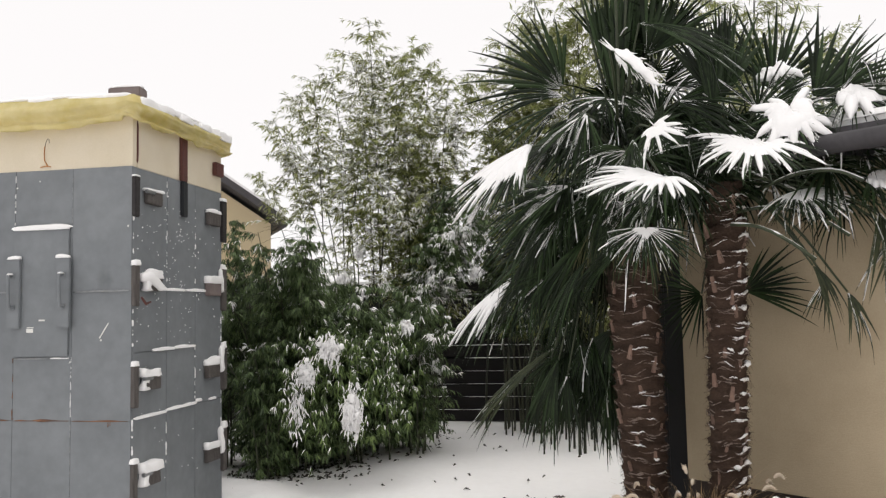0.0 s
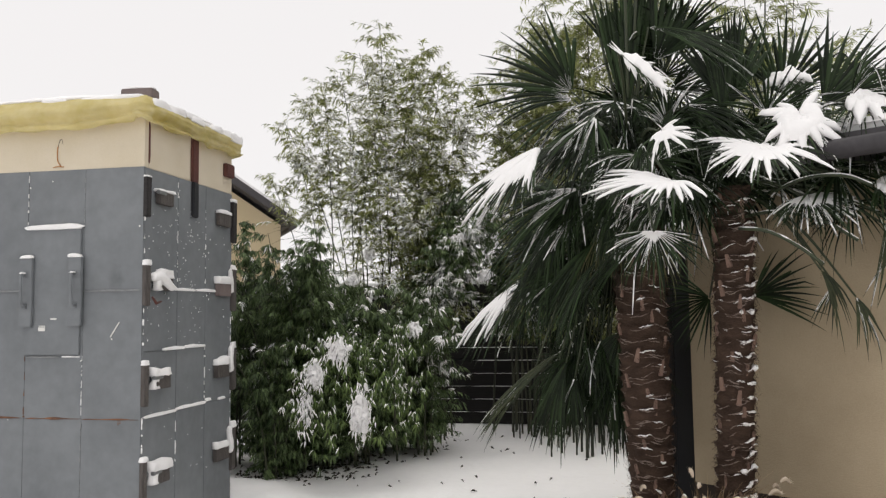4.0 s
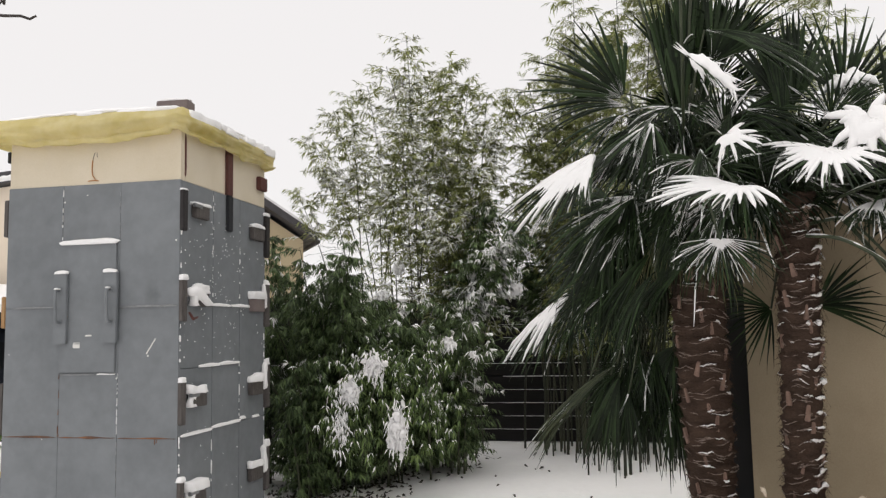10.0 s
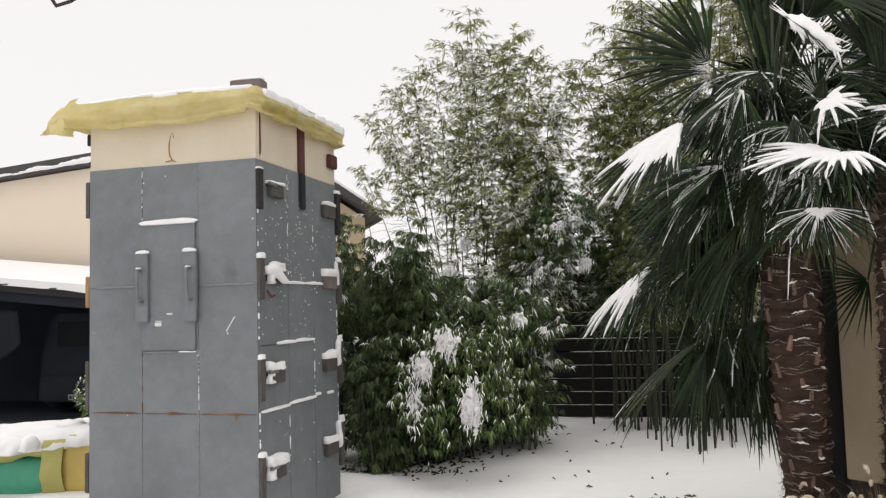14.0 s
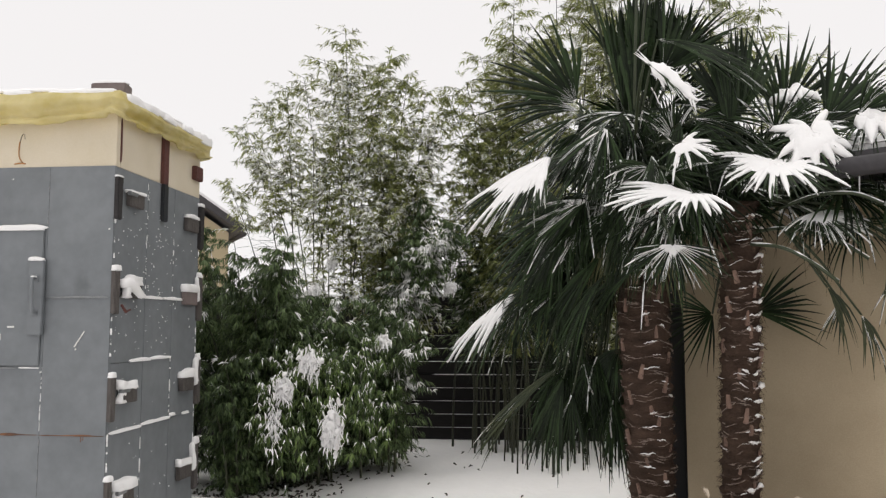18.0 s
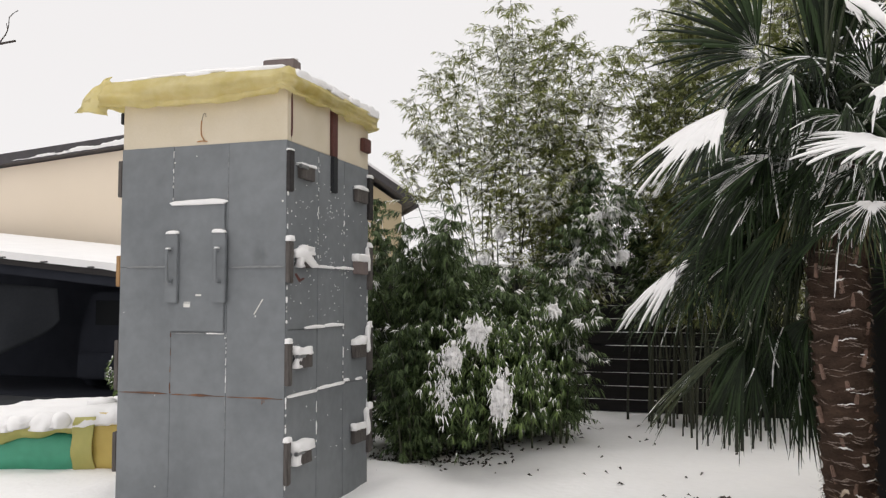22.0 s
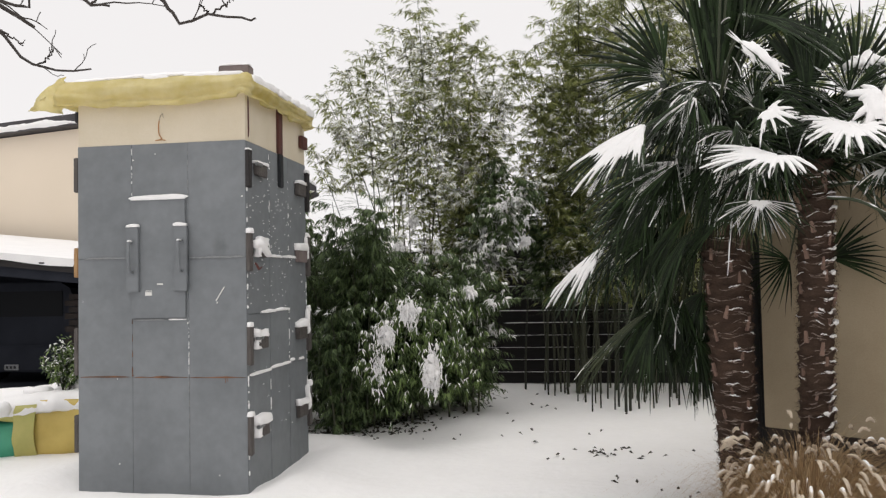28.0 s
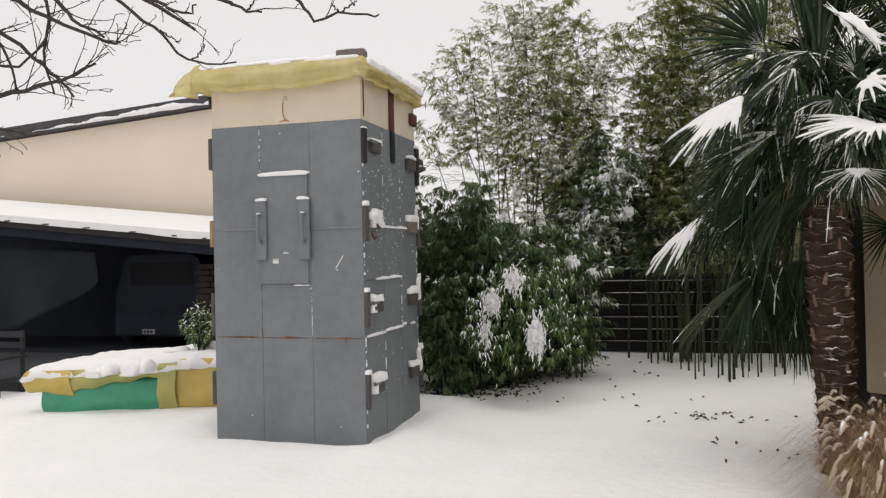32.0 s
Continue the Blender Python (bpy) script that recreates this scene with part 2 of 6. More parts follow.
GLASS_DARK = material("dark_window", (0.012, 0.013, 0.015), (0.009, 0.010, 0.012), scale=2, rough=0.5, bump=0.0, spec=0.08)


# ---- mesh helpers ----
def mesh(name, verts, faces, mat, smooth=False):
    me = bpy.data.meshes.new(name)
    me.from_pydata([tuple(v) for v in verts], [], [tuple(f) for f in faces])
    me.materials.append(mat)
    if smooth:
        me.polygons.foreach_set("use_smooth", [True] * len(me.polygons))
    me.update()
    return me


def mesh_of(name, bm, mat, smooth=False):
    me = bpy.data.meshes.new(name)
    bmesh.ops.recalc_face_normals(bm, faces=bm.faces)
    bm.to_mesh(me)
    bm.free()
    me.materials.append(mat)
    if smooth:
        me.polygons.foreach_set("use_smooth", [True] * len(me.polygons))
    return me


def part(name, data, parent, label=""):
    ob = new(name, data)
    ob.parent = parent
    if label:
        ob["label"] = label
    return ob


def thing(name, at, label, category, group="", kind=""):
    ob = new(name)
    ob.location = at
    ob.empty_display_size = 0.1
    tagged(ob, label, category, group, kind)
    return ob


def block(lo, hi, bevel=0.004, jitter=0.0, rng=random):
    """A box between two corners with softened edges."""
    bm = bmesh.new()
    bmesh.ops.create_cube(bm, size=1)
    for v in bm.verts:
        for i in range(3):
            v.co[i] = (lo[i] + hi[i]) / 2 + v.co[i] * (hi[i] - lo[i]) + rng.uniform(-jitter, jitter)
    if bevel:
        bmesh.ops.bevel(bm, geom=bm.edges[:], offset=bevel, segments=2, affect="EDGES", clamp_overlap=True)
    return bm


def lump(lo, hi, seed=0, cuts=4, rough=0.25, flat=0.75):
    """Lying snow: a rounded pillow between two corners, flat underneath."""
    bm = bmesh.new()
    bmesh.ops.create_cube(bm, size=2)
    bmesh.ops.subdivide_edges(bm, edges=bm.edges[:], cuts=cuts, use_grid_fill=True)
    size = [(hi[i] - lo[i]) / 2 for i in range(3)]
    mid = [(hi[i] + lo[i]) / 2 for i in range(3)]
    low = min(size)
    for v in bm.verts:
        p = v.co.copy()
        q = p.normalized()
        r = p.lerp(q * 1.1, flat if p.z > -0.5 else 0.25)
        w = Vector([mid[i] + r[i] * size[i] for i in range(3)])
        d = noise.noise(w * 9 + Vector((seed * 3.7, 0, 0))) * rough * low * 1.4
        if p.z > -0.9:
            w += q * d
        v.co = w
    return bm


def tube(points, radii, sides=6, closed=True):
    """Verts and faces of a tapered round bar along points."""
    verts, faces = [], []
    pts = [Vector(p) for p in points]
    for i, p in enumerate(pts):
        d = (pts[min(i + 1, len(pts) - 1)] - pts[max(i - 1, 0)]).normalized()
        a = d.orthogonal().normalized() if i == 0 else (a - d * a.dot(d)).normalized()
        b = d.cross(a)
        for k in range(sides):
            c = 2 * math.pi * k / sides
            verts.append(p + (a * math.cos(c) + b * math.sin(c)) * radii[i])
    n = len(pts)
    for i in range(n - 1):
        for k in range(sides):
            k2 = (k + 1) % sides
            faces.append((i * sides + k, i * sides + k2, (i + 1) * sides + k2, (i + 1) * sides + k))
    if closed:
        faces.append(tuple(range(sides))[::-1])
        faces.append(tuple((n - 1) * sides + k for k in range(sides)))
    return verts, faces


def join(pieces):
    verts, faces = [], []
    for v, f in pieces:
        o = len(verts)
        verts.extend(v)
        faces.extend(tuple(i + o for i in q) for q in f)
    return verts, faces


def curve_points(ctrl, n):
    """n points on a smooth line through the control points."""
    c = [Vector(p) for p in ctrl]
    c = [c[0] * 2 - c[1]] + c + [c[-1] * 2 - c[-2]]
    out = []
    for i in range(n):
        u = i / (n - 1) * (len(c) - 3)
        k = min(int(u), len(c) - 4)
        t = u - k
        a, b, d, e = c[k:k + 4]
        out.append(0.5 * ((2 * b) + (d - a) * t + (2 * a - 5 * b + 4 * d - e) * t * t + (3 * b - a - 3 * d + e) * t ** 3))
    return out


# ---- ground ----
def build_ground():
    xs = sorted(set([-400, -150, -60, -30] + [-16 + 0.4 * i for i in range(15)] + [-10 + 0.16 * i for i in range(113)] + [8.2 + 0.5 * i for i in range(10)] + [30, 60, 150, 400]))
    ys = sorted(set([-400, -150, -60, -30] + [-14 + 0.5 * i for i in range(16)] + [-6.4 + 0.16 * i for i in range(84)] + [7.2 + 0.5 * i for i in range(12)] + [30, 60, 150, 400]))
    verts = []
    for y in ys:
        for x in xs:
            z = 0.0
            if abs(x) < 20 and abs(y) < 20:
                v = Vector((x, y, 0))
                z += 0.014 * noise.noise(Vector((x * 0.8 + 3, y * 2.2, 4))) + 0.030 * noise.noise(v * 0.9) + 0.020 * noise.noise(v * 2.7 + Vector((5, 0, 0)))
                dx, dy = max(-1.38 - x, x - 0.06, 0), max(-0.06 - y, y - 1.45, 0)
                d = math.hypot(dx, dy)
                z += 0.05 * math.exp(-((d - 0.28) / 0.25) ** 2) - 0.045 * math.exp(-(d / 0.10) ** 2)
                z += 0.05 * min(1, max(0, (y - 2.2) / 2.6))
            verts.append((x, y, z))
    w = len(xs)
    faces = [(j * w + i, j * w + i + 1, (j + 1) * w + i + 1, (j + 1) * w + i) for j in range(len(ys) - 1) for i in range(w - 1)]
    ob = new("ground", mesh("ground", verts, faces, GROUND_SNOW, True))
    tagged(ob, "level garden ground under a fresh even cover of snow", "ground", kind="structure")


build_ground()


# ---- garage with the plastered wall ----
def build_garage():
    a = Vector((3.60, 0.20, 0))
    d = Vector((0.78, -0.625, 0)).normalized()
    nrm = Vector((-d.y, d.x, 0)) * -1
    back = -nrm
    root = thing("wall_garage", a, "beige plastered garage wall above a dark plinth", "wall", kind="structure")

    def slab(name, u0, u1, t0, t1, z0, z1, mat, label="", bevel=0.006):
        bm = block((u0, t0, z0), (u1, t1, z1), bevel)
        for v in bm.verts:
            p = d * v.co.x + back * v.co.y
            v.co = Vector((p.x, p.y, v.co.z))
        return part(name, mesh_of(name, bm, mat), root, label)

    slab("plaster_wall", 0, 5.2, 0.0, 0.25, 0.44, 2.26, PLASTER_WALL, "rough beige plaster, stained")
    slab("plaster_return", 0.0, 0.25, 0.252, 4.0, 0.44, 2.26, PLASTER_WALL, "rough beige plaster")
    slab("plinth", 0.01, 5.2, 0.02, 0.25, -0.1, 0.437, PLINTH, "dark brown plinth")
    slab("roof_edge", -0.12, 5.3, -0.38, 4.1, 2.263, 2.36, ROOF, "dark metal roof edge")
    slab("roof_snow", -0.10, 5.3, -0.36, 4.1, 2.364, 2.43, SNOW, "thin snow on the flat roof", 0.03)
    pts = [d * u + back * -0.44 + Vector((0, 0, 2.27)) for u in (-0.12, 2.6, 5.3)]
    v, f = tube(pts, [0.05] * 3, 10)
    part("gutter", mesh("gutter", v, f, ROOF, True), root, "dark round gutter")


build_garage()


# ---- made-up black panel for the dark gap between the garage and the bamboo ----
def build_gap_panel():
    root = thing("dark_gap_panel", (3.56, 0.55, 0), "added black upright timber panel filling the dark gap beside the garage corner", "gate")
    for i in range(4):
        x = -0.16 + i * 0.13
        part("board", mesh_of("board", block((x, 0, 0.02), (x + 0.1285, 0.025, 1.95), 0.003), BLACK), root)
    for z in (0.35, 1.6):
        part("rail", mesh_of("rail", block((-0.16, 0.027, z), (0.36, 0.06, z + 0.09), 0.003), BLACK), root)


build_gap_panel()


# ---- slatted fence at the back ----
def build_fence():
    root = thing("slat_fence", (2.6, 5.62, 0.03), "dark horizontal-slat timber fence with snow on its slats", "fence")
    slat = mesh_of("slat", block((-1.18, -0.012, 0.0), (1.18, 0.012, 0.150), 0.004), FENCE_WOOD)
    cap = mesh_of("snow_line", lump((-1.17, -0.012, 0.0), (1.17, 0.012, 0.009), 3, 3), SNOW)
    post = mesh_of("post", block((-0.045, 0.014, -0.1), (0.045, 0.10, 1.85), 0.006), FENCE_WOOD)
    rng = random.Random(4)
    for k in range(4):
        x = -3.6 + k * 2.4
        for i in range(11):
            s = part("slat", slat, root)
            s.location = (x, 0, 0.03 + i * 0.166)
            s.rotation_euler = (0, radians(rng.uniform(-0.15, 0.15)), 0)
            for a, b in ((-1.17, rng.uniform(-0.3, -0.05)), (rng.uniform(-0.04, 0.08), 1.17)):
                c = part("snow_line", cap, s, "thin line of snow")
                c.location = ((a + b) / 2, -0.008, 0.148)
                c.scale = ((b - a) / 2.34, 1, 5.0 if i == 10 else rng.uniform(0.35, 1.1))
        p = part("post", post, root)
        p.location = (x - 1.2, 0, 0)
        q = part("backing_sheet", mesh_of("backing_sheet", block((x - 1.19, 0.104, -0.05), (x + 1.19, 0.112, 1.84), 0.002), BLACK), root, "thin black sheet closing the gaps behind the slats")


build_fence()


# ---- the tall grey shelter ----
BOX_W, BOX_D, BOX_TOP, CREAM_TOP = 1.32, 1.37, 2.53, 2.93


def build_shelter():
    rng = random.Random(11)
    root = thing("plant_shelter", (-0.66, 0.68, 0), "tall winter shelter box of grey-painted insulation panels under a yellow tarp", "shelter")
    off = Vector((0.66, -0.68, 0))

    def at(name, bm, mat, label="", parent=None, smooth=False):
        if parent is None:
            for v in bm.verts:
                v.co += off
        return part(name, mesh_of(name, bm, mat, smooth or mat is SNOW), parent or root, label)

    # core of pale foam, which shows above the paint and in the joints
    at("core", block((-BOX_W + 0.02, 0.02, -0.05), (-0.02, BOX_D - 0.02, BOX_TOP - 0.01), 0.002), GREY, "grey inner shell")
    for x0, x1 in ((-1.32, 0.0),):
        at("foam_panel", block((x0, 0.0, BOX_TOP - 0.004), (x1, 0.05, CREAM_TOP), 0.003), CREAM, "pale cream insulation panel")
    for y0, y1 in ((0.053, 0.68), (0.684, BOX_D)):
        at("foam_panel", block((-0.05, y0, BOX_TOP - 0.004), (0.0, y1, CREAM_TOP), 0.003), CREAM, "pale cream insulation panel")
    at("foam_panel", block((-BOX_W, 0.053, BOX_TOP - 0.004), (-BOX_W + 0.05, BOX_D, CREAM_TOP), 0.003), CREAM, "pale cream insulation panel")
    at("foam_panel", block((-BOX_W + 0.052, BOX_D - 0.05, BOX_TOP - 0.004), (-0.052, BOX_D, CREAM_TOP), 0.003), CREAM, "pale cream insulation panel")

    # painted panels, front: three columns
    g = 0.0008
    cols = (-1.32, -0.886, -0.444, 0.0)
    rows = {0: (-0.08, 0.808, 1.685, BOX_TOP), 1: (-0.08, 0.806, 1.226, 1.69, BOX_TOP), 2: (-0.08, 0.804, 1.678, BOX_TOP)}
    for c in range(3):
        for z0, z1 in zip(rows[c], rows[c][1:]):
            j = rng.uniform(0, 0.003)
            at("panel", block((cols[c] + g, -0.004 - j, z0 + g), (cols[c + 1] - g, 0.018, z1 - g), 0.0012), GREY)
    # painted panels, right side
    scol = (0.004, 0.455, 0.895, BOX_D)
    srow = {0: (-0.08, 0.812, 1.256, 1.69, BOX_TOP - 0.005), 1: (-0.08, 0.818, 1.262, 1.69, BOX_TOP - 0.005), 2: (-0.08, 0.82, 1.70, BOX_TOP - 0.005)}
    for c in range(3):
        for z0, z1 in zip(srow[c], srow[c][1:]):
            j = rng.uniform(0, 0.003)
            at("panel", block((-0.018, scol[c] + g, z0 + g), (0.004 + j, scol[c + 1] - g, z1 - g), 0.004), GREY)
    # left side and back
    for z0, z1 in ((-0.08, 0.81), (0.81, 1.68), (1.68, BOX_TOP)):
        for y0, y1 in ((0.004, 0.68), (0.68, BOX_D)):
            at("panel", block((-BOX_W - 0.004, y0 + g, z0 + g), (-BOX_W + 0.018, y1 - g, z1 - g), 0.004), GREY)
        at("panel", block((-BOX_W + 0.02, BOX_D - 0.018, z0 + g), (-0.02, BOX_D + 0.004, z1 - g), 0.004), GREY)

    # raised hatch with two handle boards
    at("hatch", block((-0.886, -0.022, 1.24), (-0.460, -0.008, 2.115), 0.004), GREY, "grey removable hatch")
    at("snow_cap", lump((-0.893, -0.038, 2.110), (-0.447, -0.002, 2.146), 1, 7, 0.8), SNOW, "strip of snow")
    for x0, x1, hx in ((-0.914, -0.815, -0.868), (-0.537, -0.436, -0.483)):
        z0, z1 = 1.435, 1.915
        at("handle_board", block((x0, -0.050, z0), (x1, -0.0235, z1), 0.004), GREY, "grey board")
        at("snow_cap", lump((x0 - 0.002, -0.056, z1 - 0.004), (x1 + 0.002, -0.022, z1 + 0.018), int(-x0 * 20), 5, 0.9), SNOW, "little snow")
        pts = curve_points([(hx, -0.048, 1.80), (hx, -0.090, 1.795), (hx + 0.004, -0.100, 1.75), (hx + 0.008, -0.100, 1.64), (hx + 0.01, -0.090, 1.585), (hx + 0.01, -0.048, 1.58)], 14)
        v, f = tube([p + off for p in pts], [0.011] * 14, 8)
        part("handle", mesh("handle", v, f, GREY, True), root, "painted bow handle")
        for hz in (1.80, 1.58):
            at("handle_foot", block((hx - 0.018, -0.056, hz - 0.022), (hx + 0.022, -0.049, hz + 0.022), 0.003), GREY)
            if hz > 1.7:
                at("snow_cap", lump((hx - 0.010, -0.100, hz + 0.002), (hx + 0.012, -0.054, hz + 0.014), 4, 3), SNOW)
    # chipped paint marks, labels, scratch and stray rivets
    at("label_mark", block((-0.775, -0.0245, 1.405), (-0.723, -0.0225, 1.432), 0.0005), WHITE, "scrap of white label")
    at("label_mark", block((-0.772, -0.0245, 1.437), (-0.72, -0.0225, 1.443), 0.0005), WHITE, "scrap of white label")
    at("label_mark", block((-0.682, -0.0245, 1.483), (-0.635, -0.0225, 1.494), 0.0005), WHITE, "scrap of white label")
    sc = block((-0.004, -0.0095, -0.06), (0.004, -0.0075, 0.06), 0.0005)
    for v in sc.verts:
        v.co = Matrix.Rotation(radians(33), 3, "Y") @ v.co + Vector((-0.20, 0, 1.41))
    at("scratch", sc, WHITE, "pale scratch in the paint")
    bm = bmesh.new()
    for _ in range(11):
        x, z = rng.uniform(-1.3, -0.02), rng.uniform(0.1, 2.5)
        s = rng.uniform(0.003, 0.007)
        q = block((x - s, -0.0095, z - s), (x + s, -0.0078, z + s * rng.uniform(0.6, 1.8)), 0.0005)
        me = bpy.data.meshes.new("tmp")
        q.to_mesh(me)
        q.free()
        bm.from_mesh(me)
        bpy.data.meshes.remove(me)
    at("paint_wear", bm, WHITE, "small chips in the paint")["kind"] = "stuff"
    # bead of foam in the joints: rust-coloured below, white frost on the columns
    for x0, x1, z in ((-1.315, -0.90, 0.809), (-0.88, -0.45, 0.8065), (-0.44, -0.005, 0.8045)):
        at("joint_bead", lump((x0, -0.008, z - 0.0036), (x1, 0.0, z + 0.0036), 6, 14, 2.2), RUST, "rusty sealant bead")
    for x, z0, z1 in ((-0.889, 0.812, 0.872), (-0.880, 0.815, 0.850), (-0.165, 0.765, 0.803), (-0.150, 0.775, 0.800)):
        at("joint_bead", lump((x - 0.0035, -0.008, z0), (x + 0.0035, 0.0, z1), int(z1 * 900), 5, 2.4), RUST, "rusty sealant drip")
    for x0, x1, z, m in ((-1.27, -0.93, 1.686, METAL), (-0.43, -0.03, 1.677, METAL), (-0.88, -0.62, 1.2265, METAL), (-0.60, -0.46, 1.228, SNOW)):
        at("joint_bead", lump((x0, -0.014, z - 0.005), (x1, 0.0, z + 0.007), 7, 6, 0.9), m, "pale sealant bead")
    for x, z0, z1, m in ((-0.887, 2.15, 2.52, SNOW), (-0.445, 2.15, 2.5, METAL), (-0.887, 0.83, 1.22, RUST), (-0.445, 0.83, 1.22, SNOW), (-0.445, 0.1, 0.79, METAL)):
        zb = z0
        while zb < z1:
            ln = rng.uniform(0.008, 0.06)
            wide = rng.uniform(0.0014, 0.0036)
            at("joint_bead", lump((x - wide + rng.uniform(-0.002, 0.002), -0.009, zb), (x + wide, 0.0, zb + ln), int(zb * 80), 2, 1.6, 0.9), m, "frosted joint")
            zb += ln + (rng.uniform(0.0, 0.03) if m is SNOW and z0 < 1 else rng.uniform(0.01, 0.08))

    # orange foam seam and tick on the pale band
    for pts in ([(-0.645, -0.004, 2.562), (-0.668, -0.005, 2.60), (-0.672, -0.004, 2.66), (-0.668, -0.003, 2.70)], [(-0.70, -0.004, 2.553), (-0.66, -0.006, 2.557), (-0.62, -0.005, 2.553)]):
        v, f = tube([Vector(p) + off for p in curve_points(pts, 12)], [0.0034] * 12, 6)
        part("foam_streak", mesh("foam_streak", v, f, ORANGE, True), root, "orange sealing foam streak")
    v, f = tube([Vector(q) + off for q in curve_points([(-0.668, -0.002, 2.70), (-0.655, -0.002, 2.745), (-0.640, -0.002, 2.75), (-0.635, -0.002, 2.72)], 9)], [0.0016] * 9, 5)
    part("foam_streak", mesh("foam_streak", v, f, WOOD_GREY, True), root, "faint crack in the pale panel")
    at("foam_streak", lump((-0.004, 0.05, 2.56), (0.006, 0.062, 2.86), 5, 4, 0.8), RED, "red-brown joint")

    # red-brown strap on the side, grey below
    at("strap", block((0.001, 0.645, BOX_TOP - 0.006), (0.026, 0.735, CREAM_TOP), 0.004), RED, "red-brown wooden batten")
    at("strap", block((0.008, 0.645, 2.25), (0.034, 0.725, BOX_TOP - 0.008), 0.006), BLACK, "dark lower end of the batten")
    at("strap", block((0.001, 1.20, 2.655), (0.04, 1.345, 2.765), 0.006), RED, "red-brown wooden block")

    # latches: a post at the corner and a block beside it, with snow on both
    def latch(y, z, near, wood, cap, post_mat=WOOD_GREY):
        h = 0.06 * cap
        if near:
            at("corner_post", block((0.003, -0.020, z - 0.23), (0.036, 0.036, z + 0.05), 0.005, 0.003, rng), post_mat, "weathered wooden post")
            at("latch_block", block((0.008, y, z - 0.125), (0.046, y + 0.20, z - 0.03), 0.005, 0.003, rng), wood, "wooden latch block")
            at("latch_block", block((0.030, y - 0.03, z - 0.055), (0.058, y + 0.08, z - 0.03), 0.004, 0.002, rng), METAL, "rusty metal catch")
            at("snow_cap", lump((0.002, y - 0.030, z - 0.036), (0.060, y + 0.205, z - 0.03 + h * 0.75), int(z * 10), 7, 0.9, 0.42), SNOW, "flat cushion of snow")
            at("snow_cap", lump((0.001, -0.022, z + 0.046), (0.040, 0.040, z + 0.05 + h * 0.45), int(z * 7), 4, 0.6, 0.5), SNOW, "cap of snow")
            if cap > 1:
                at("snow_cap", lump((0.004, y - 0.034, z - 0.125), (0.056, y + 0.050, z - 0.015), int(z * 12), 6, 1.1, 0.5), SNOW, "snow run down beside the latch")
        else:
            at("corner_post", block((-0.015, BOX_D - 0.03, z - 0.25), (0.030, BOX_D + 0.05, z + 0.10), 0.005, 0.003, rng), post_mat, "weathered wooden post")
            at("latch_block", block((0.008, y, z - 0.13), (0.046, y + 0.22, z - 0.02), 0.005, 0.003, rng), wood, "wooden latch block")
            at("snow_cap", lump((0.002, y - 0.014, z - 0.03), (0.056, y + 0.225, z - 0.02 + h * 0.65), int(z * 9), 6, 0.9, 0.42), SNOW, "flat cushion of snow")
            at("snow_cap", lump((-0.016, BOX_D - 0.035, z + 0.095), (0.034, BOX_D + 0.055, z + 0.10 + h * 0.8), int(z * 5), 4, 0.6, 0.5), SNOW, "cap of snow")
            if cap > 1:
                at("snow_cap", lump((0.004, BOX_D - 0.085, z - 0.10), (0.044, BOX_D - 0.028, z + 0.11), int(z * 15), 6, 1.0, 0.5), SNOW, "snow packed against the post")

    latch(0.13, 2.41, True, WOOD_GREY, 0.35, WOOD_DARK)
    latch(0.13, 1.80, True, WOOD_GREY, 1.3)
    latch(0.11, 1.12, True, WOOD_GREY, 1.2)
    latch(0.11, 0.475, True, WOOD_GREY, 1.2)
    latch(1.06, 2.36, False, WOOD_GREY, 0.5, WOOD_DARK)
    latch(1.06, 1.785, False, CONCRETE, 1.1)
    latch(1.04, 1.13, False, WOOD_GREY, 1.2)
    latch(1.04, 0.47, False, WOOD_GREY, 1.2)
    # a long tongue of snow sliding off the second latch
    pts = curve_points([(0.038, 0.05, 1.765), (0.052, 0.12, 1.775), (0.056, 0.20, 1.745), (0.056, 0.28, 1.705), (0.052, 0.35, 1.697)], 16)
    v, f = tube([p + off for p in pts], [0.020 + 0.020 * math.sin(0.5 + 2.4 * i / 15) - 0.012 * (i / 15) + rng.uniform(-0.002, 0.002) for i in range(16)], 10)
    part("snow_cap", mesh("snow_cap", v, f, SNOW, True), root, "tongue of sliding snow")
    v, f = tube([Vector(p) + off for p in ((0.06, 0.02, 1.63), (0.075, 0.05, 1.585), (0.07, 0.12, 1.60))], [0.008, 0.01, 0.006], 6)
    part("cord", mesh("cord", v, f, RED, True), root, "red cord end")

    # snow lying on the joints of the side panels
    for y0, y1, z in ((0.02, 0.45, 0.815), (0.45, 0.90, 0.825), (0.90, 0.99, 0.84), (1.12, 1.24, 0.83), (0.25, 0.56, 1.262), (0.56, 0.89, 1.266), (0.40, 0.72, 1.692), (0.74, 1.06, 1.694)):
        at("snow_strip", lump((-0.002, y0, z - 0.008), (0.024, y1, z + 0.015), int(y0 * 50), 8, 0.4), SNOW, "strip of snow on a joint")
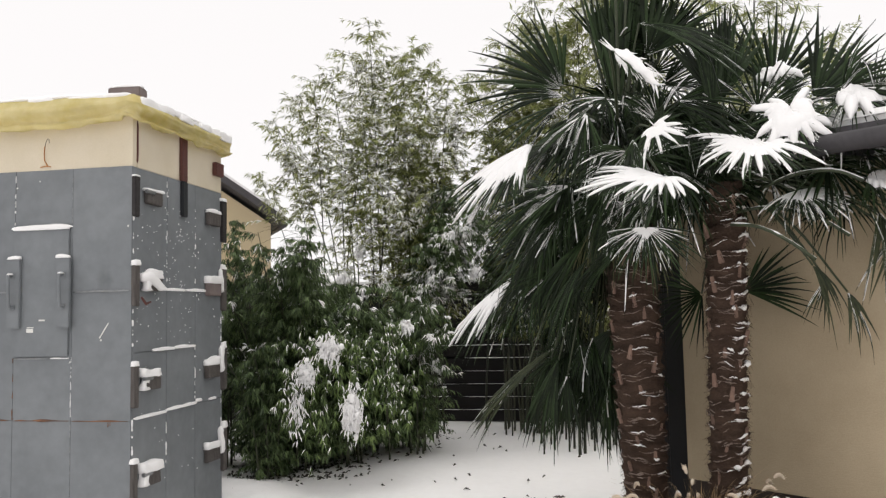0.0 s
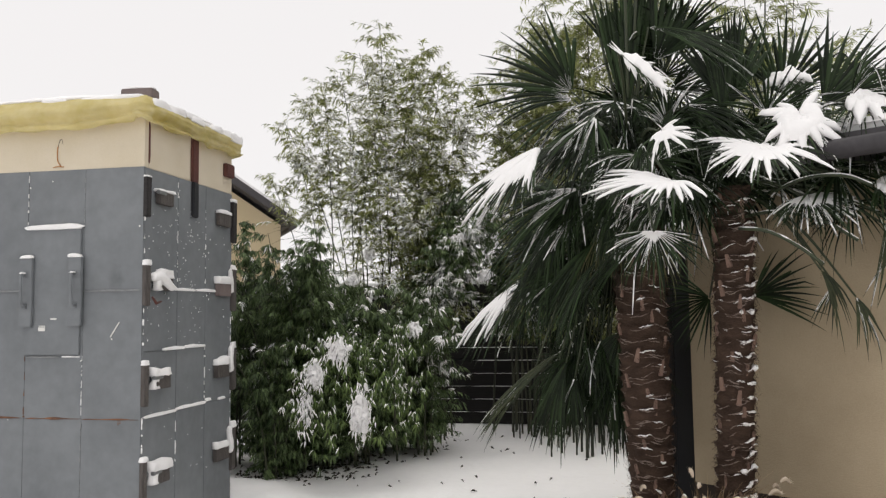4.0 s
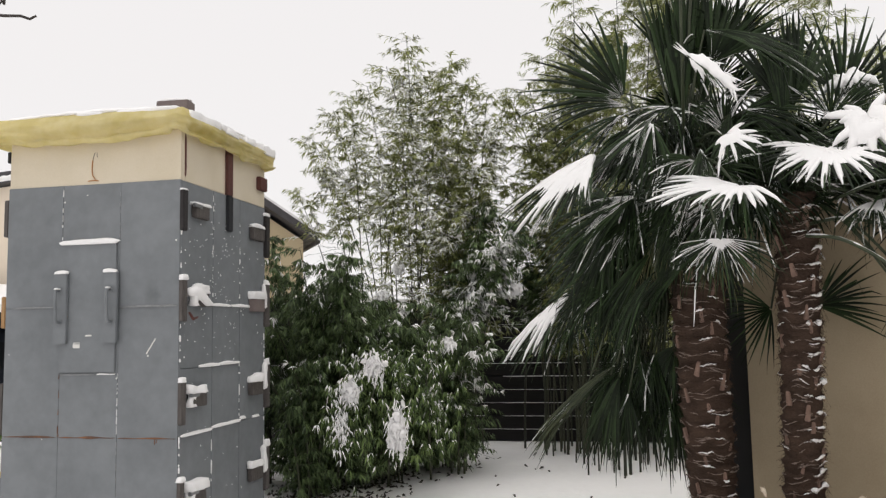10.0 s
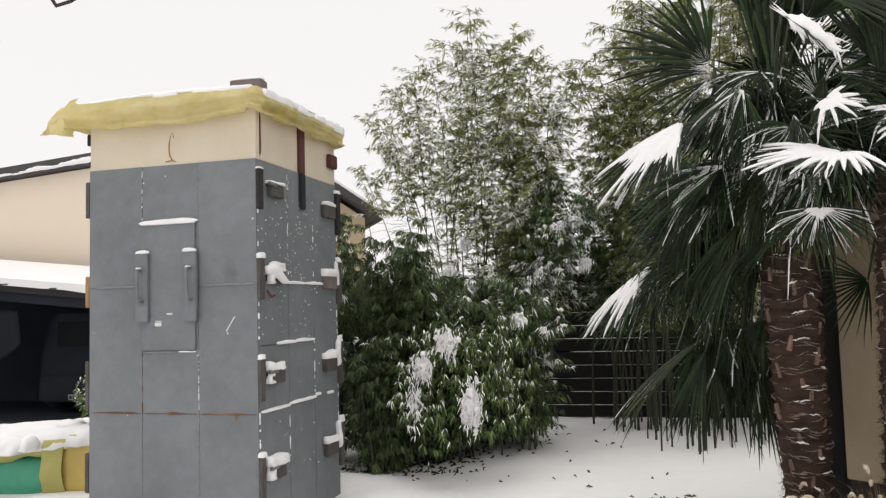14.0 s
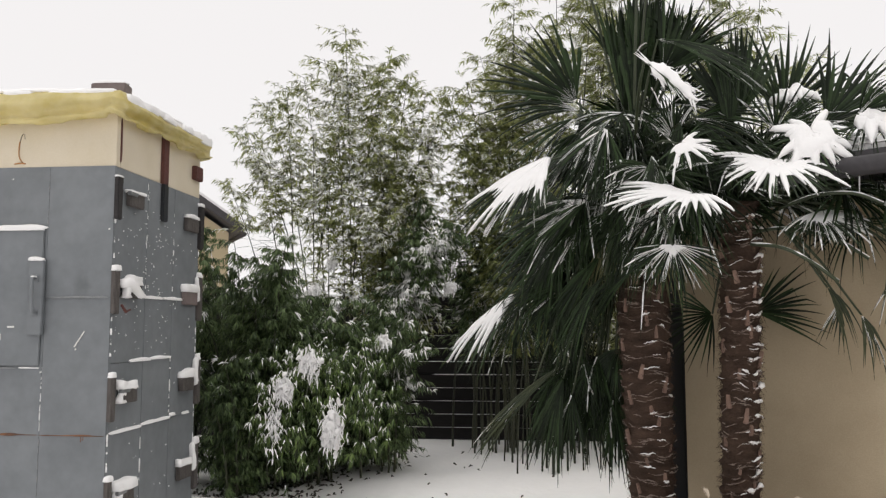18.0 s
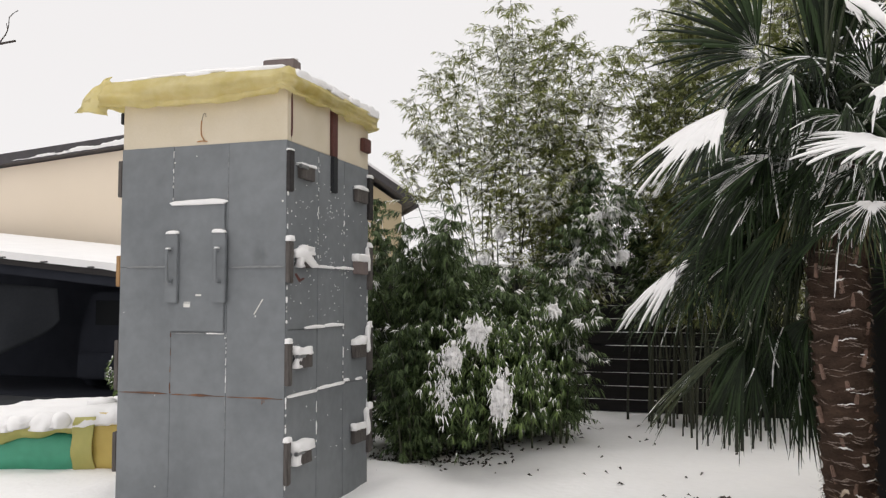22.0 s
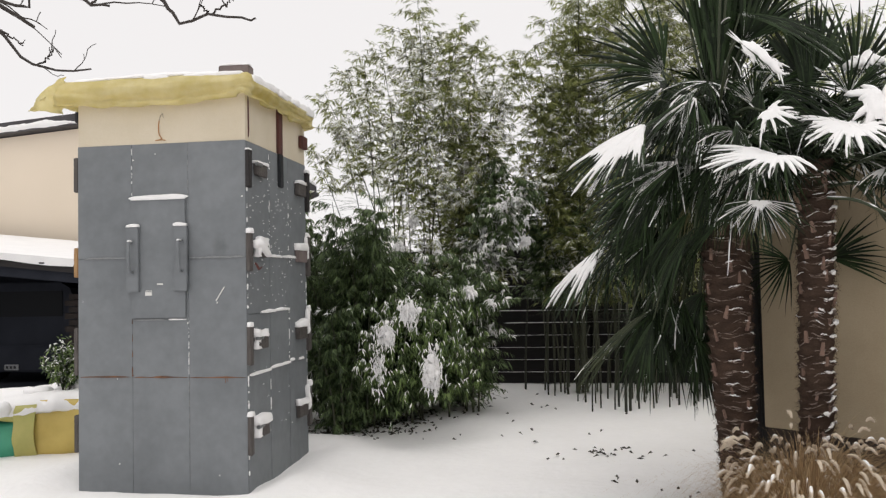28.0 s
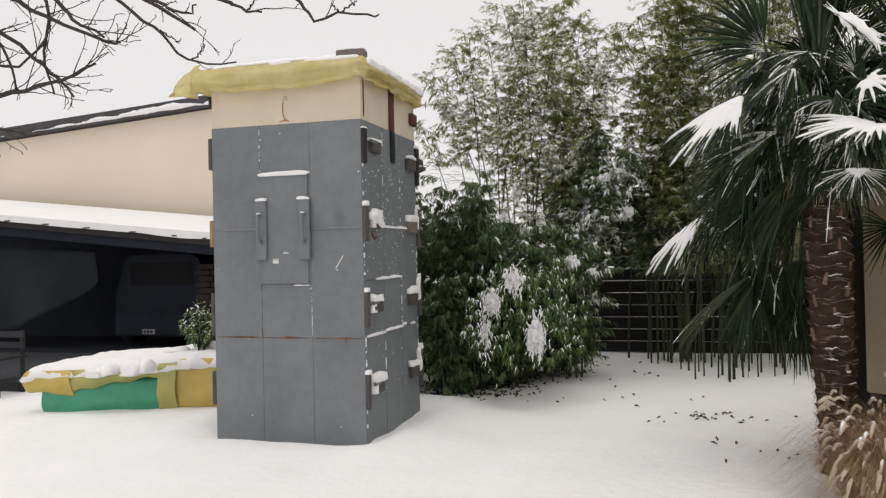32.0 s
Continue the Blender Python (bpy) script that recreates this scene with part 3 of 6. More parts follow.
    for y, z0, z1 in ((0.006, 1.3, 2.25), (0.455, 1.75, 2.45), (0.895, 0.86, 1.24), (0.895, 1.75, 2.4), (0.455, 0.45, 0.78), (BOX_D - 0.02, 0.5, 1.5), (0.006, 0.1, 1.2)):
        zb = z0
        while zb < z1:
            ln = rng.uniform(0.006, 0.05) * (2.2 if rng.random() < 0.18 else 1)
            wide = rng.uniform(0.0016, 0.0045)
            at("frost_bead", lump((0.0, y - wide + rng.uniform(-0.003, 0.003), zb), (0.009, y + wide, zb + ln), int(zb * 90), 2, 1.6, 0.9), SNOW)
            zb += ln + rng.uniform(0.005, 0.09)
    # flecks of snow blown on to the side
    vs, fs = [], []
    for _ in range(180):
        y = min(max(rng.gauss(0.5, 0.33), 0.05), 1.3)
        z = rng.uniform(1.32, 2.3) if rng.random() < 0.8 else rng.uniform(0.3, 2.45)
        s, h = rng.uniform(0.0014, 0.0042), rng.uniform(0.5, 2.6)
        o = len(vs)
        vs += [off + Vector(p) for p in ((0.0085, y - s, z), (0.0085, y, z - s * h), (0.0085, y + s, z), (0.0085, y, z + s * h), (0.0165, y, z))]
        fs += [(o, o + 1, o + 4), (o + 1, o + 2, o + 4), (o + 2, o + 3, o + 4), (o + 3, o, o + 4)]
    fl = part("blown_snow", mesh("blown_snow", vs, fs, SNOW), root, "flecks of blown snow")
    fl["kind"] = "stuff"

    # battens on the left edge
    for z0, z1, m in ((2.19, 2.45, WOOD_GREY), (1.55, 1.77, WOOD_RAW), (0.82, 1.17, WOOD_GREY), (0.25, 0.525, WOOD_GREY)):
        at("corner_post", block((-BOX_W - 0.035, -0.01, z0), (-BOX_W + 0.0, 0.05, z1), 0.005), m, "wooden batten")
    at("corner_post", block((-BOX_W - 0.03, 0.0, 2.72), (-BOX_W - 0.002, 0.04, 2.80), 0.004), BLACK)

    # yellow tarp over the lid: the folded sheet hangs down all round
    nseg, rowz = 360, 18
    per = []
    x0, x1, y0, y1, r = -1.39, 0.055, -0.09, 1.40, 0.05
    sides = (((x0, y0), (x1, y0)), ((x1, y0), (x1, y1)), ((x1, y1), (x0, y1)), ((x0, y1), (x0, y0)))
    for s, (a, b) in enumerate(sides):
        for i in range(nseg // 4):
            u = i / (nseg // 4)
            per.append((s, u, a[0] + (b[0] - a[0]) * u, a[1] + (b[1] - a[1]) * u))
    verts, faces = [], []
    outn = ((0, -1), (1, 0), (0, 1), (-1, 0))
    m = len(per)
    for k in range(rowz):
        w = k / (rowz - 1)
        for i, (s, u, x, y) in enumerate(per):
            n1 = noise.noise(Vector((x * 2.2, y * 2.2, 3.0)))
            n2 = noise.noise(Vector((x * 6, y * 6, w * 3.0)))
            drop = (0.185 if s == 0 else 0.170) + 0.035 * n1
            if s == 0:
                drop += 0.03 * math.sin(u * math.pi) - 0.02 * (u > 0.95)
            corner = max(0, 1 - min(u, 1 - u) / 0.07)
            bulge = 0.040 * math.sin(math.pi * min(1, w * 1.25)) + 0.03 * n2 * w + (0.05 if s in (0, 3) else 0.012) * corner * w
            if s == 0 or s == 3:
                far = max(0, 1 - math.hypot(x - x0, y - y0) / 0.34)
                bulge += 0.05 * far * w
                drop += 0.01 * far
            elif s == 1:
                bulge *= 0.6
            fold = 0.026 * math.sin(w * 12 + u * 5 + 4.5 * n1) * (0.6 + 0.8 * n2) + 0.030 * noise.noise(Vector((x * 3.0, y * 3.0, w * 9.0)))
            fold += 0.016 * noise.noise(Vector((x * 11, y * 11, w * 7.0))) + 0.020 * (0.35 - abs(noise.noise(Vector((x * 4.5 + w * 2, y * 4.5, w * 4.0 + 8))))) 
            drop += 0.018 * noise.noise(Vector((x * 8, y * 8, 1.0))) * w
            crease = 0.36 + 0.16 * noise.noise(Vector((x * 1.3, y * 1.3, 20)))
            hem = 0.84 + 0.10 * noise.noise(Vector((x * 1.7, y * 1.7, 30)))
            fold += 0.022 * math.exp(-((w - crease) / 0.05) ** 2) + 0.026 * math.exp(-((w - hem) / 0.05) ** 2) + 0.018 * math.exp(-((w - crease - 0.25 + 0.3 * n1) / 0.05) ** 2)
            zz = CREAM_TOP + 0.075 - drop * w + 0.018 * n1 * (1 - w)
            ox, oy = outn[s]
            verts.append((off.x + x + ox * (bulge + fold * w), off.y + y + oy * (bulge + fold * w), zz))
        if k:
            for i in range(m):
                j = (i + 1) % m
                faces.append(((k - 1) * m + i, k * m + i, k * m + j, (k - 1) * m + j))
    o = len(verts)
    verts.append((off.x - 0.66, off.y + 0.68, CREAM_TOP + 0.11))
    for i in range(m):
        faces.append((i, (i + 1) % m, o))
    tarp = new("tarp_tmp", mesh("tarp", verts, faces, TARP, True))
    tarp.name = "tarp"
    tarp.parent = root
    tarp["label"] = "crumpled translucent yellow tarp over the lid"
    # loose corner of the sheet, which points outwards and ends in a ragged tip
    fv, ff = [], []
    nu, nv = 16, 10
    for i in range(nu):
        u = i / (nu - 1)
        half = (1 - u) ** 0.8 + 0.06
        for j in range(nv):
            s = j / (nv - 1) - 0.5
            x = -1.36 - 0.27 * u - 0.02 * math.sin(j * 1.7)
            z = 2.905 - 0.10 * u ** 1.4 + 0.28 * s * half + 0.012 * noise.noise(Vector((u * 6, s * 5, 2)))
            y = -0.10 - 0.05 * math.sin(u * 3.1) + 0.03 * noise.noise(Vector((u * 5, s * 4, 7))) + 0.05 * s
            fv.append((off.x + x, off.y + y, z))
            if i and j:
                q = i * nv + j
                ff.append((q - nv - 1, q - nv, q, q - 1))
    flap = part("tarp_flap", mesh("tarp_flap", fv, ff, TARP, True), root, "loose pointed corner of the tarp")
    flap.modifiers.new("thick", "SOLIDIFY").thickness = 0.004
    sol = tarp.modifiers.new("thick", "SOLIDIFY")
    sol.thickness = 0.006
    at("lid_snow", lump((-1.40, -0.075, CREAM_TOP + 0.055), (0.05, 1.385, CREAM_TOP + 0.12), 9, 14, 0.6, 0.35), SNOW, "layer of snow on the lid", smooth=True)
    y = -0.02
    k = 0
    while y < 1.30:
        ln = min(rng.uniform(0.12, 0.42), 1.385 - y)
        at("snow_cap", lump((0.02, y, CREAM_TOP + rng.uniform(0.0, 0.045)), (rng.uniform(0.07, 0.10), y + ln, CREAM_TOP + rng.uniform(0.070, 0.092)), 30 + k, 6, 0.6, 0.4), SNOW, "snow caught on the tarp", smooth=True)
        y += ln * rng.uniform(0.55, 0.9)
        k += 1
    for x in (-0.75, -0.45, -0.18):
        at("snow_cap", lump((x, -0.10, CREAM_TOP + 0.055), (x + rng.uniform(0.2, 0.34), -0.02, CREAM_TOP + 0.085), 50 + k, 5, 0.9, 0.5), SNOW, "snow along the tarp edge", smooth=True)
    return root


build_shelter()


def build_lid_brick():
    bm = block((-0.115, -0.06, 0), (0.115, 0.06, 0.065), 0.006, 0.002)
    ob = new("paving_brick", mesh_of("paving_brick", bm, CONCRETE))
    ob.matrix_world = pose(-0.115, 0.12, CREAM_TOP + 0.108, 0, 0, 6)
    tagged(ob, "reddish-grey paving brick weighing down the tarp", "brick")
    cap = new("snow_patch", mesh_of("snow_patch", lump((-0.11, -0.055, 0), (0.11, 0.055, 0.022), 2, 4), SNOW))
    cap.matrix_world = pose(-0.115, 0.12, CREAM_TOP + 0.170, 0, 0, 6)
    tagged(cap, "thin snow on the paving brick", "snow")


build_lid_brick()


# ---- palms ----
def fan_blade(hub, axis, normal, radius, rng, segs=34, spread=150, droop=0.25, fold=0.10, width=0.030, ragged=0.12, lean=0.0):
    """The folded segments of one fan leaf: (verts, faces), and their centre lines for the snow."""
    axis, normal = Vector(axis).normalized(), Vector(normal)
    normal = (normal - axis * normal.dot(axis)).normalized()
    side = normal.cross(axis)
    verts, faces, lines = [], [], []
    for i in range(segs):
        a = radians(spread) * (2 * (i + 0.5 + rng.gauss(0, 0.22)) / segs - 1)
        d = axis * math.cos(a) + side * math.sin(a)
        cross = normal.cross(d)
        length = radius * (0.80 + 0.20 * math.cos(a * 0.8)) * rng.uniform(1 - ragged, 1.0)
        length *= 1.0 - lean * a / radians(spread)
        bend = droop * rng.uniform(0.6, 1.5)
        twist = rng.uniform(-0.25, 0.25)
        kink = rng.uniform(0.55, 0.9) if rng.random() < 0.10 else 0
        line = []
        o = len(verts)
        steps = (0.03, 0.25, 0.5, 0.72, 0.88, 1.0)
        for k, u in enumerate(steps):
            w = width * (0.35 + 1.5 * u if u < 0.45 else 1.02 * (1.04 - u) / 0.59) * radius / 0.5
            p = Vector(hub) + d * (length * u) + normal * (0.05 * radius * math.sin(u * math.pi))
            sag = bend * length * u ** 2.4
            if kink and u > kink:
                sag += (u - kink) * length * 1.2
                p -= d * (u - kink) * length * 0.6
            p = p + Vector((0, 0, -sag)) + cross * (twist * length * u * u * 0.12)
            line.append((p, d, cross, w))
            verts += [p - cross * w, p + normal * (fold * w * 5), p + cross * w]
            if k:
                b, c = o + 3 * (k - 1), o + 3 * k
                faces += [(b, c, c + 1, b + 1), (b + 1, c + 1, c + 2, b + 2)]
        lines.append(line)
    return (verts, faces), lines, normal


def snow_on(lines, normal, rng, reach=0.7, thick=0.02, wide=1.35, skip=0.0, window=None, body=0.0, finger=0.0):
    """Snow along the tops of the segments, merging over the middle of the leaf."""
    verts, faces = [], []
    n = len(lines)
    for i, line in enumerate(lines):
        if rng.random() < skip or (window and not window[0] <= i / n <= window[1]):
            continue
        far = reach * rng.uniform(0.6, 1.25)
        broad = rng.uniform(0.75, 1.3)
        o = len(verts)
        m = 8
        for k in range(m):
            u = far * k / (m - 1)
            s = min(u, 0.999) * (len(line) - 1)
            a = int(s)
            t = s - a
            p = line[a][0].lerp(line[min(a + 1, len(line) - 1)][0], t)
            w = line[a][3] + (line[min(a + 1, len(line) - 1)][3] - line[a][3]) * t
            w = (max(w, 0.006) * wide * broad + 0.004) * (1.0 if k < m - 2 else (0.75 if k == m - 2 else 0.25))
            if finger:
                w = finger * broad * (0.75 + 0.5 * math.sin(2.6 * k / (m - 1))) * (1.0 - 0.80 * (k / (m - 1)) ** 2) * rng.uniform(0.85, 1.15)
            th = thick * (1.0 - 0.55 * u) * rng.uniform(0.8, 1.2) * (1 if k < m - 1 else 0.3)
            c = line[a][2]
            up = (normal + Vector((0, 0, 0.8))).normalized()
            verts += [p - c * w + normal * 0.003, p - c * w * 0.6 + up * th, p + c * w * 0.6 + up * th, p + c * w + normal * 0.003, p - normal * 0.004]
            if k:
                b, d = o + 5 * (k - 1), o + 5 * k
                for q in range(5):
                    q2 = (q + 1) % 5
                    faces.append((b + q, b + q2, d + q2, d + q))
        faces.append(tuple(o + q for q in range(4, -1, -1)))
        faces.append(tuple(o + 5 * (m - 1) + q for q in range(5)))
    if body:
        # the smooth sheet in which the strips merge
        o, rings = len(verts), 6
        up = (normal + Vector((0, 0, 0.8))).normalized()
        for i, line in enumerate(lines):
            far = reach * body * rng.uniform(0.8, 1.15)
            for k in range(rings):
                u = far * k / (rings - 1)
                s = min(u, 0.999) * (len(line) - 1)
                a = int(s)
                p = line[a][0].lerp(line[min(a + 1, len(line) - 1)][0], s - a)
                verts.append(p + up * thick * (1.12 - 0.5 * u) * (1 + 0.7 * noise.noise(p * 22) + 0.4 * noise.noise(p * 55)) * (1 if k < rings - 1 else 0.3))
        for i in range(n - 1):
            for k in range(rings - 1):
                q = o + i * rings + k
                faces.append((q, q + 1, q + rings + 1, q + rings))
    return verts, faces


def palm_trunk(root, base, top, r0, r1, seed, snow_side):
    """Fibre wrapped in rings that flare outwards, with cut leaf bases and snow on the ledges."""
    rng = random.Random(seed)
    base, top = Vector(base), Vector(top)
    height = (top - base).length
    rings = height / 0.074
    n, sides = int(height * 90), 48

    def phase(u, a):
        return u * rings + 0.16 * math.sin(a + seed) + 0.10 * math.sin(2 * a + seed * 2 + u * 9) + 0.38 * noise.noise(Vector((math.cos(a) * 1.3, math.sin(a) * 1.3 + seed, u * 14)))

    def skin(u, a):
        f = phase(u, a) % 1.0
        r = r0 + (r1 - r0) * u
        flare = 0.020 * f ** 2.2 if f < 0.93 else 0.020 * (1 - f) / 0.07
        c, w = math.cos(a), math.sin(a)
        return r + flare + 0.010 * noise.noise(Vector((c * 3, w * 3, u * 30))) + 0.007 * noise.noise(Vector((c * 11, w * 11, u * 90)))

    def spot(u, a, out=0.0):
        r = skin(u, a) + out
        return base.lerp(top, u) - base + Vector((math.cos(a) * r, math.sin(a) * r, 0))

    verts, faces = [], []
    for i in range(n):
        for k in range(sides):
            verts.append(spot(i / (n - 1), 2 * math.pi * k / sides))
    for i in range(n - 1):
        for k in range(sides):
            k2 = (k + 1) % sides
            faces.append((i * sides + k, i * sides + k2, (i + 1) * sides + k2, (i + 1) * sides + k))
    part("trunk", mesh("trunk", verts, faces, BARK, True), root, "trunk wrapped in shaggy brown fibre")
    # cut leaf bases, which stand out as pale upright wedges
    for j in range(int(height * 14)):
        u = (j + 0.5) / (height * 14)
        a = -math.pi / 2 + (0.05, -0.75, 0.55, -0.30, 1.0, -1.2, 0.30)[j % 7] + rng.gauss(0, 0.08)
        c = spot(u, a, 0.002)
        h, w = rng.uniform(0.055, 0.095), rng.uniform(0.010, 0.016)
        bm = block((-0.008, -w, -h / 2), (0.006, w, h / 2), 0.003, 0.003, rng)
        for v in bm.verts:
            if v.co.z > 0:
                v.co.y *= 0.62
        lean = Matrix.Rotation(a, 4, "Z") @ Matrix.Rotation(rng.uniform(-0.22, 0.22), 4, "X") @ Matrix.Rotation(0.16, 4, "Y")
        for v in bm.verts:
            v.co = c + (lean @ v.co)
        part("leaf_base", mesh_of("leaf_base", bm, STUB), root, "pale cut leaf base" if j == 0 else "")
    # loose fibre strands
    pieces = []
    for j in range(int(height * 2200)):
        u, a = rng.random() * 0.99, rng.uniform(-math.pi, math.pi)
        p = spot(u, a)
        t = Vector((-math.sin(a), math.cos(a), 0))
        o = Vector((math.cos(a), math.sin(a), 0))
        q = p + t * rng.uniform(-0.05, 0.05) + o * rng.uniform(0.003, 0.026) + Vector((0, 0, rng.uniform(-0.075, 0.03)))
        w = Vector((0, 0, 0.0012)) + t * 0.001
        pieces.append(([p - w, p + w, q + w * 0.4, q - w * 0.4], [(0, 1, 2, 3)]))
    v, f = join(pieces)
    tagged(part("fibre", mesh("fibre", v, f, BARK), root, "loose brown fibres"), kind="stuff")
    # the ledge of each ring: a pale ragged rim, white where snow has caught on it
    pieces, bands = [], []

    def ledge(k, a):
        """The height at which ring k ends on the side that faces a."""
        u = (k + 0.93) / rings
        for _ in range(4):
            u -= (phase(u, a) - (k + 0.93)) / rings
        return u

    for k in range(int(rings)):
        for m in range(9):
            mid = -math.pi / 2 + rng.gauss(0.0, 0.80)
            half = rng.uniform(0.10, 0.42)
            pts, rad = [], []
            wave, drift, low = rng.uniform(0, 9), rng.gauss(0, 0.003), abs(rng.gauss(0, 0.020))
            for i in range(13):
                a = mid + half * (i / 6 - 1)
                u = ledge(k, a)
                if not 0.01 < u < 0.975:
                    break
                p = spot(u, a, -0.002) + Vector((0, 0, 0.004 + 0.004 * math.sin(wave + a * 6) + drift * (i / 6 - 1) + rng.gauss(0, 0.0012) - low))
                pts.append(p)
                rad.append((0.0005 + 0.0024 * math.sin(math.pi * i / 12)) * rng.uniform(0.3, 1.5))
            if len(pts) == 13:
                (pieces if rng.random() < (0.02 if snow_side < 0.5 else 0.12) else bands).append(tube(pts, rad, 5))
        # thicker snow on the weather side
        for m in range(1 if snow_side < 0.5 else 4):
            a = -math.pi / 2 + rng.gauss(snow_side, 0.42 if snow_side < 0.5 else 0.30)
            wide = rng.uniform(0.10, 0.34)
            pts, rad = [], []
            thick = rng.uniform(0.002, 0.0055) if snow_side < 0.5 else rng.uniform(0.003, 0.016) * (0.4 + 0.9 * max(0, noise.noise(Vector((k * 0.7, m, seed)))) * 2)
            for i in range(8):
                b = a + wide * (i / 3.5 - 1)
                u = ledge(k, b)
                if not 0.01 < u < 0.975:
                    break
                pts.append(spot(u, b, -0.003) + Vector((0, 0, 0.003 + rng.gauss(0, 0.0025))))
                rad.append(0.001 + thick * math.sin(math.pi * i / 7) * rng.uniform(0.5, 1.3))
            if len(pts) == 8:
                pieces.append(tube(pts, rad, 6))
    v, f = join(pieces)
    bv, bf = join(bands)
    tagged(part("fibre_band", mesh("fibre_band", bv, bf, FIBRE, True), root, "pale fibre bands round the trunk"), kind="stuff")
    tagged(part("trunk_snow", mesh("trunk_snow", v, f, SNOW, True), root, "snow caught in the fibre rings"), kind="stuff")


def frond(root, base, crown, hub, axis, normal, radius, rng, snow=0.0, body=0.6, segs=40, spread=150, droop=0.25, old=False, width=0.0108, thick=0.02, dust=0.35, fingers=16, fat=0.026, ragged=0.25, finger=0.0, lean=0.0, mat=None):
    """One fan leaf with its stalk, and its snow."""
    base = Vector(base)
    blade, lines, nrm = fan_blade(Vector(hub) - base, axis, normal, radius, rng, segs, spread, droop, width=width, ragged=ragged, lean=lean)
    leaf = part("frond", mesh("frond", *blade, mat or (FROND_OLD if old else FROND)), root, "yellowing fan leaf" if old else "")
    c, h = Vector(crown) - base, Vector(hub) - base
    mid = c.lerp(h, 0.55) + Vector((0, 0, 0.10 * (h - c).length))
    v, f = tube(curve_points([c, mid, h], 9), [0.010 - 0.0006 * i for i in range(9)], 6)
    part("stalk", mesh("stalk", v, f, PETIOLE, True), leaf)
    if snow > 0:
        _, thick_lines, nrm = fan_blade(Vector(hub) - base, axis, normal, radius, rng, fingers, spread * 0.96, droop, width=fat, ragged=0.35, lean=lean)
        v, f = snow_on(thick_lines, nrm, rng, snow, thick, 1.0, body=body, finger=finger)
        part("snow", mesh("snow", v, f, SNOW, True), leaf, "thick snow on the leaf")
    if dust:
        v, f = snow_on(lines, nrm, rng, 0.80, 0.0024, 0.045 + 0.045 * dust, 1 - dust * 0.6)
        if v:
            part("frost_line", mesh("frost_line", v, f, SNOW), leaf, "thin lines of snow")
    return leaf


def clutter(f, rng, n, centre, size, aim, radius, dust=0.25, spread=(40, 110), width=(0.0060, 0.0100)):
    """Dark leaves crossing one another in the shade of the crown."""
    for _ in range(n):
        hub = [centre[i] + rng.uniform(-1, 1) * size[i] for i in range(3)]
        axis = [aim[i] + rng.gauss(0, 0.38) for i in range(3)]
        f(tuple(hub), tuple(axis), (rng.gauss(-0.1, 0.6), -0.8 + rng.gauss(0, 0.5), 0.35 + rng.gauss(0, 0.4)), rng.uniform(0.8, 1.1) * radius, droop=rng.uniform(0.1, 0.4), spread=rng.uniform(*spread), segs=rng.randint(18, 32), dust=dust, width=rng.uniform(*width), ragged=0.40)


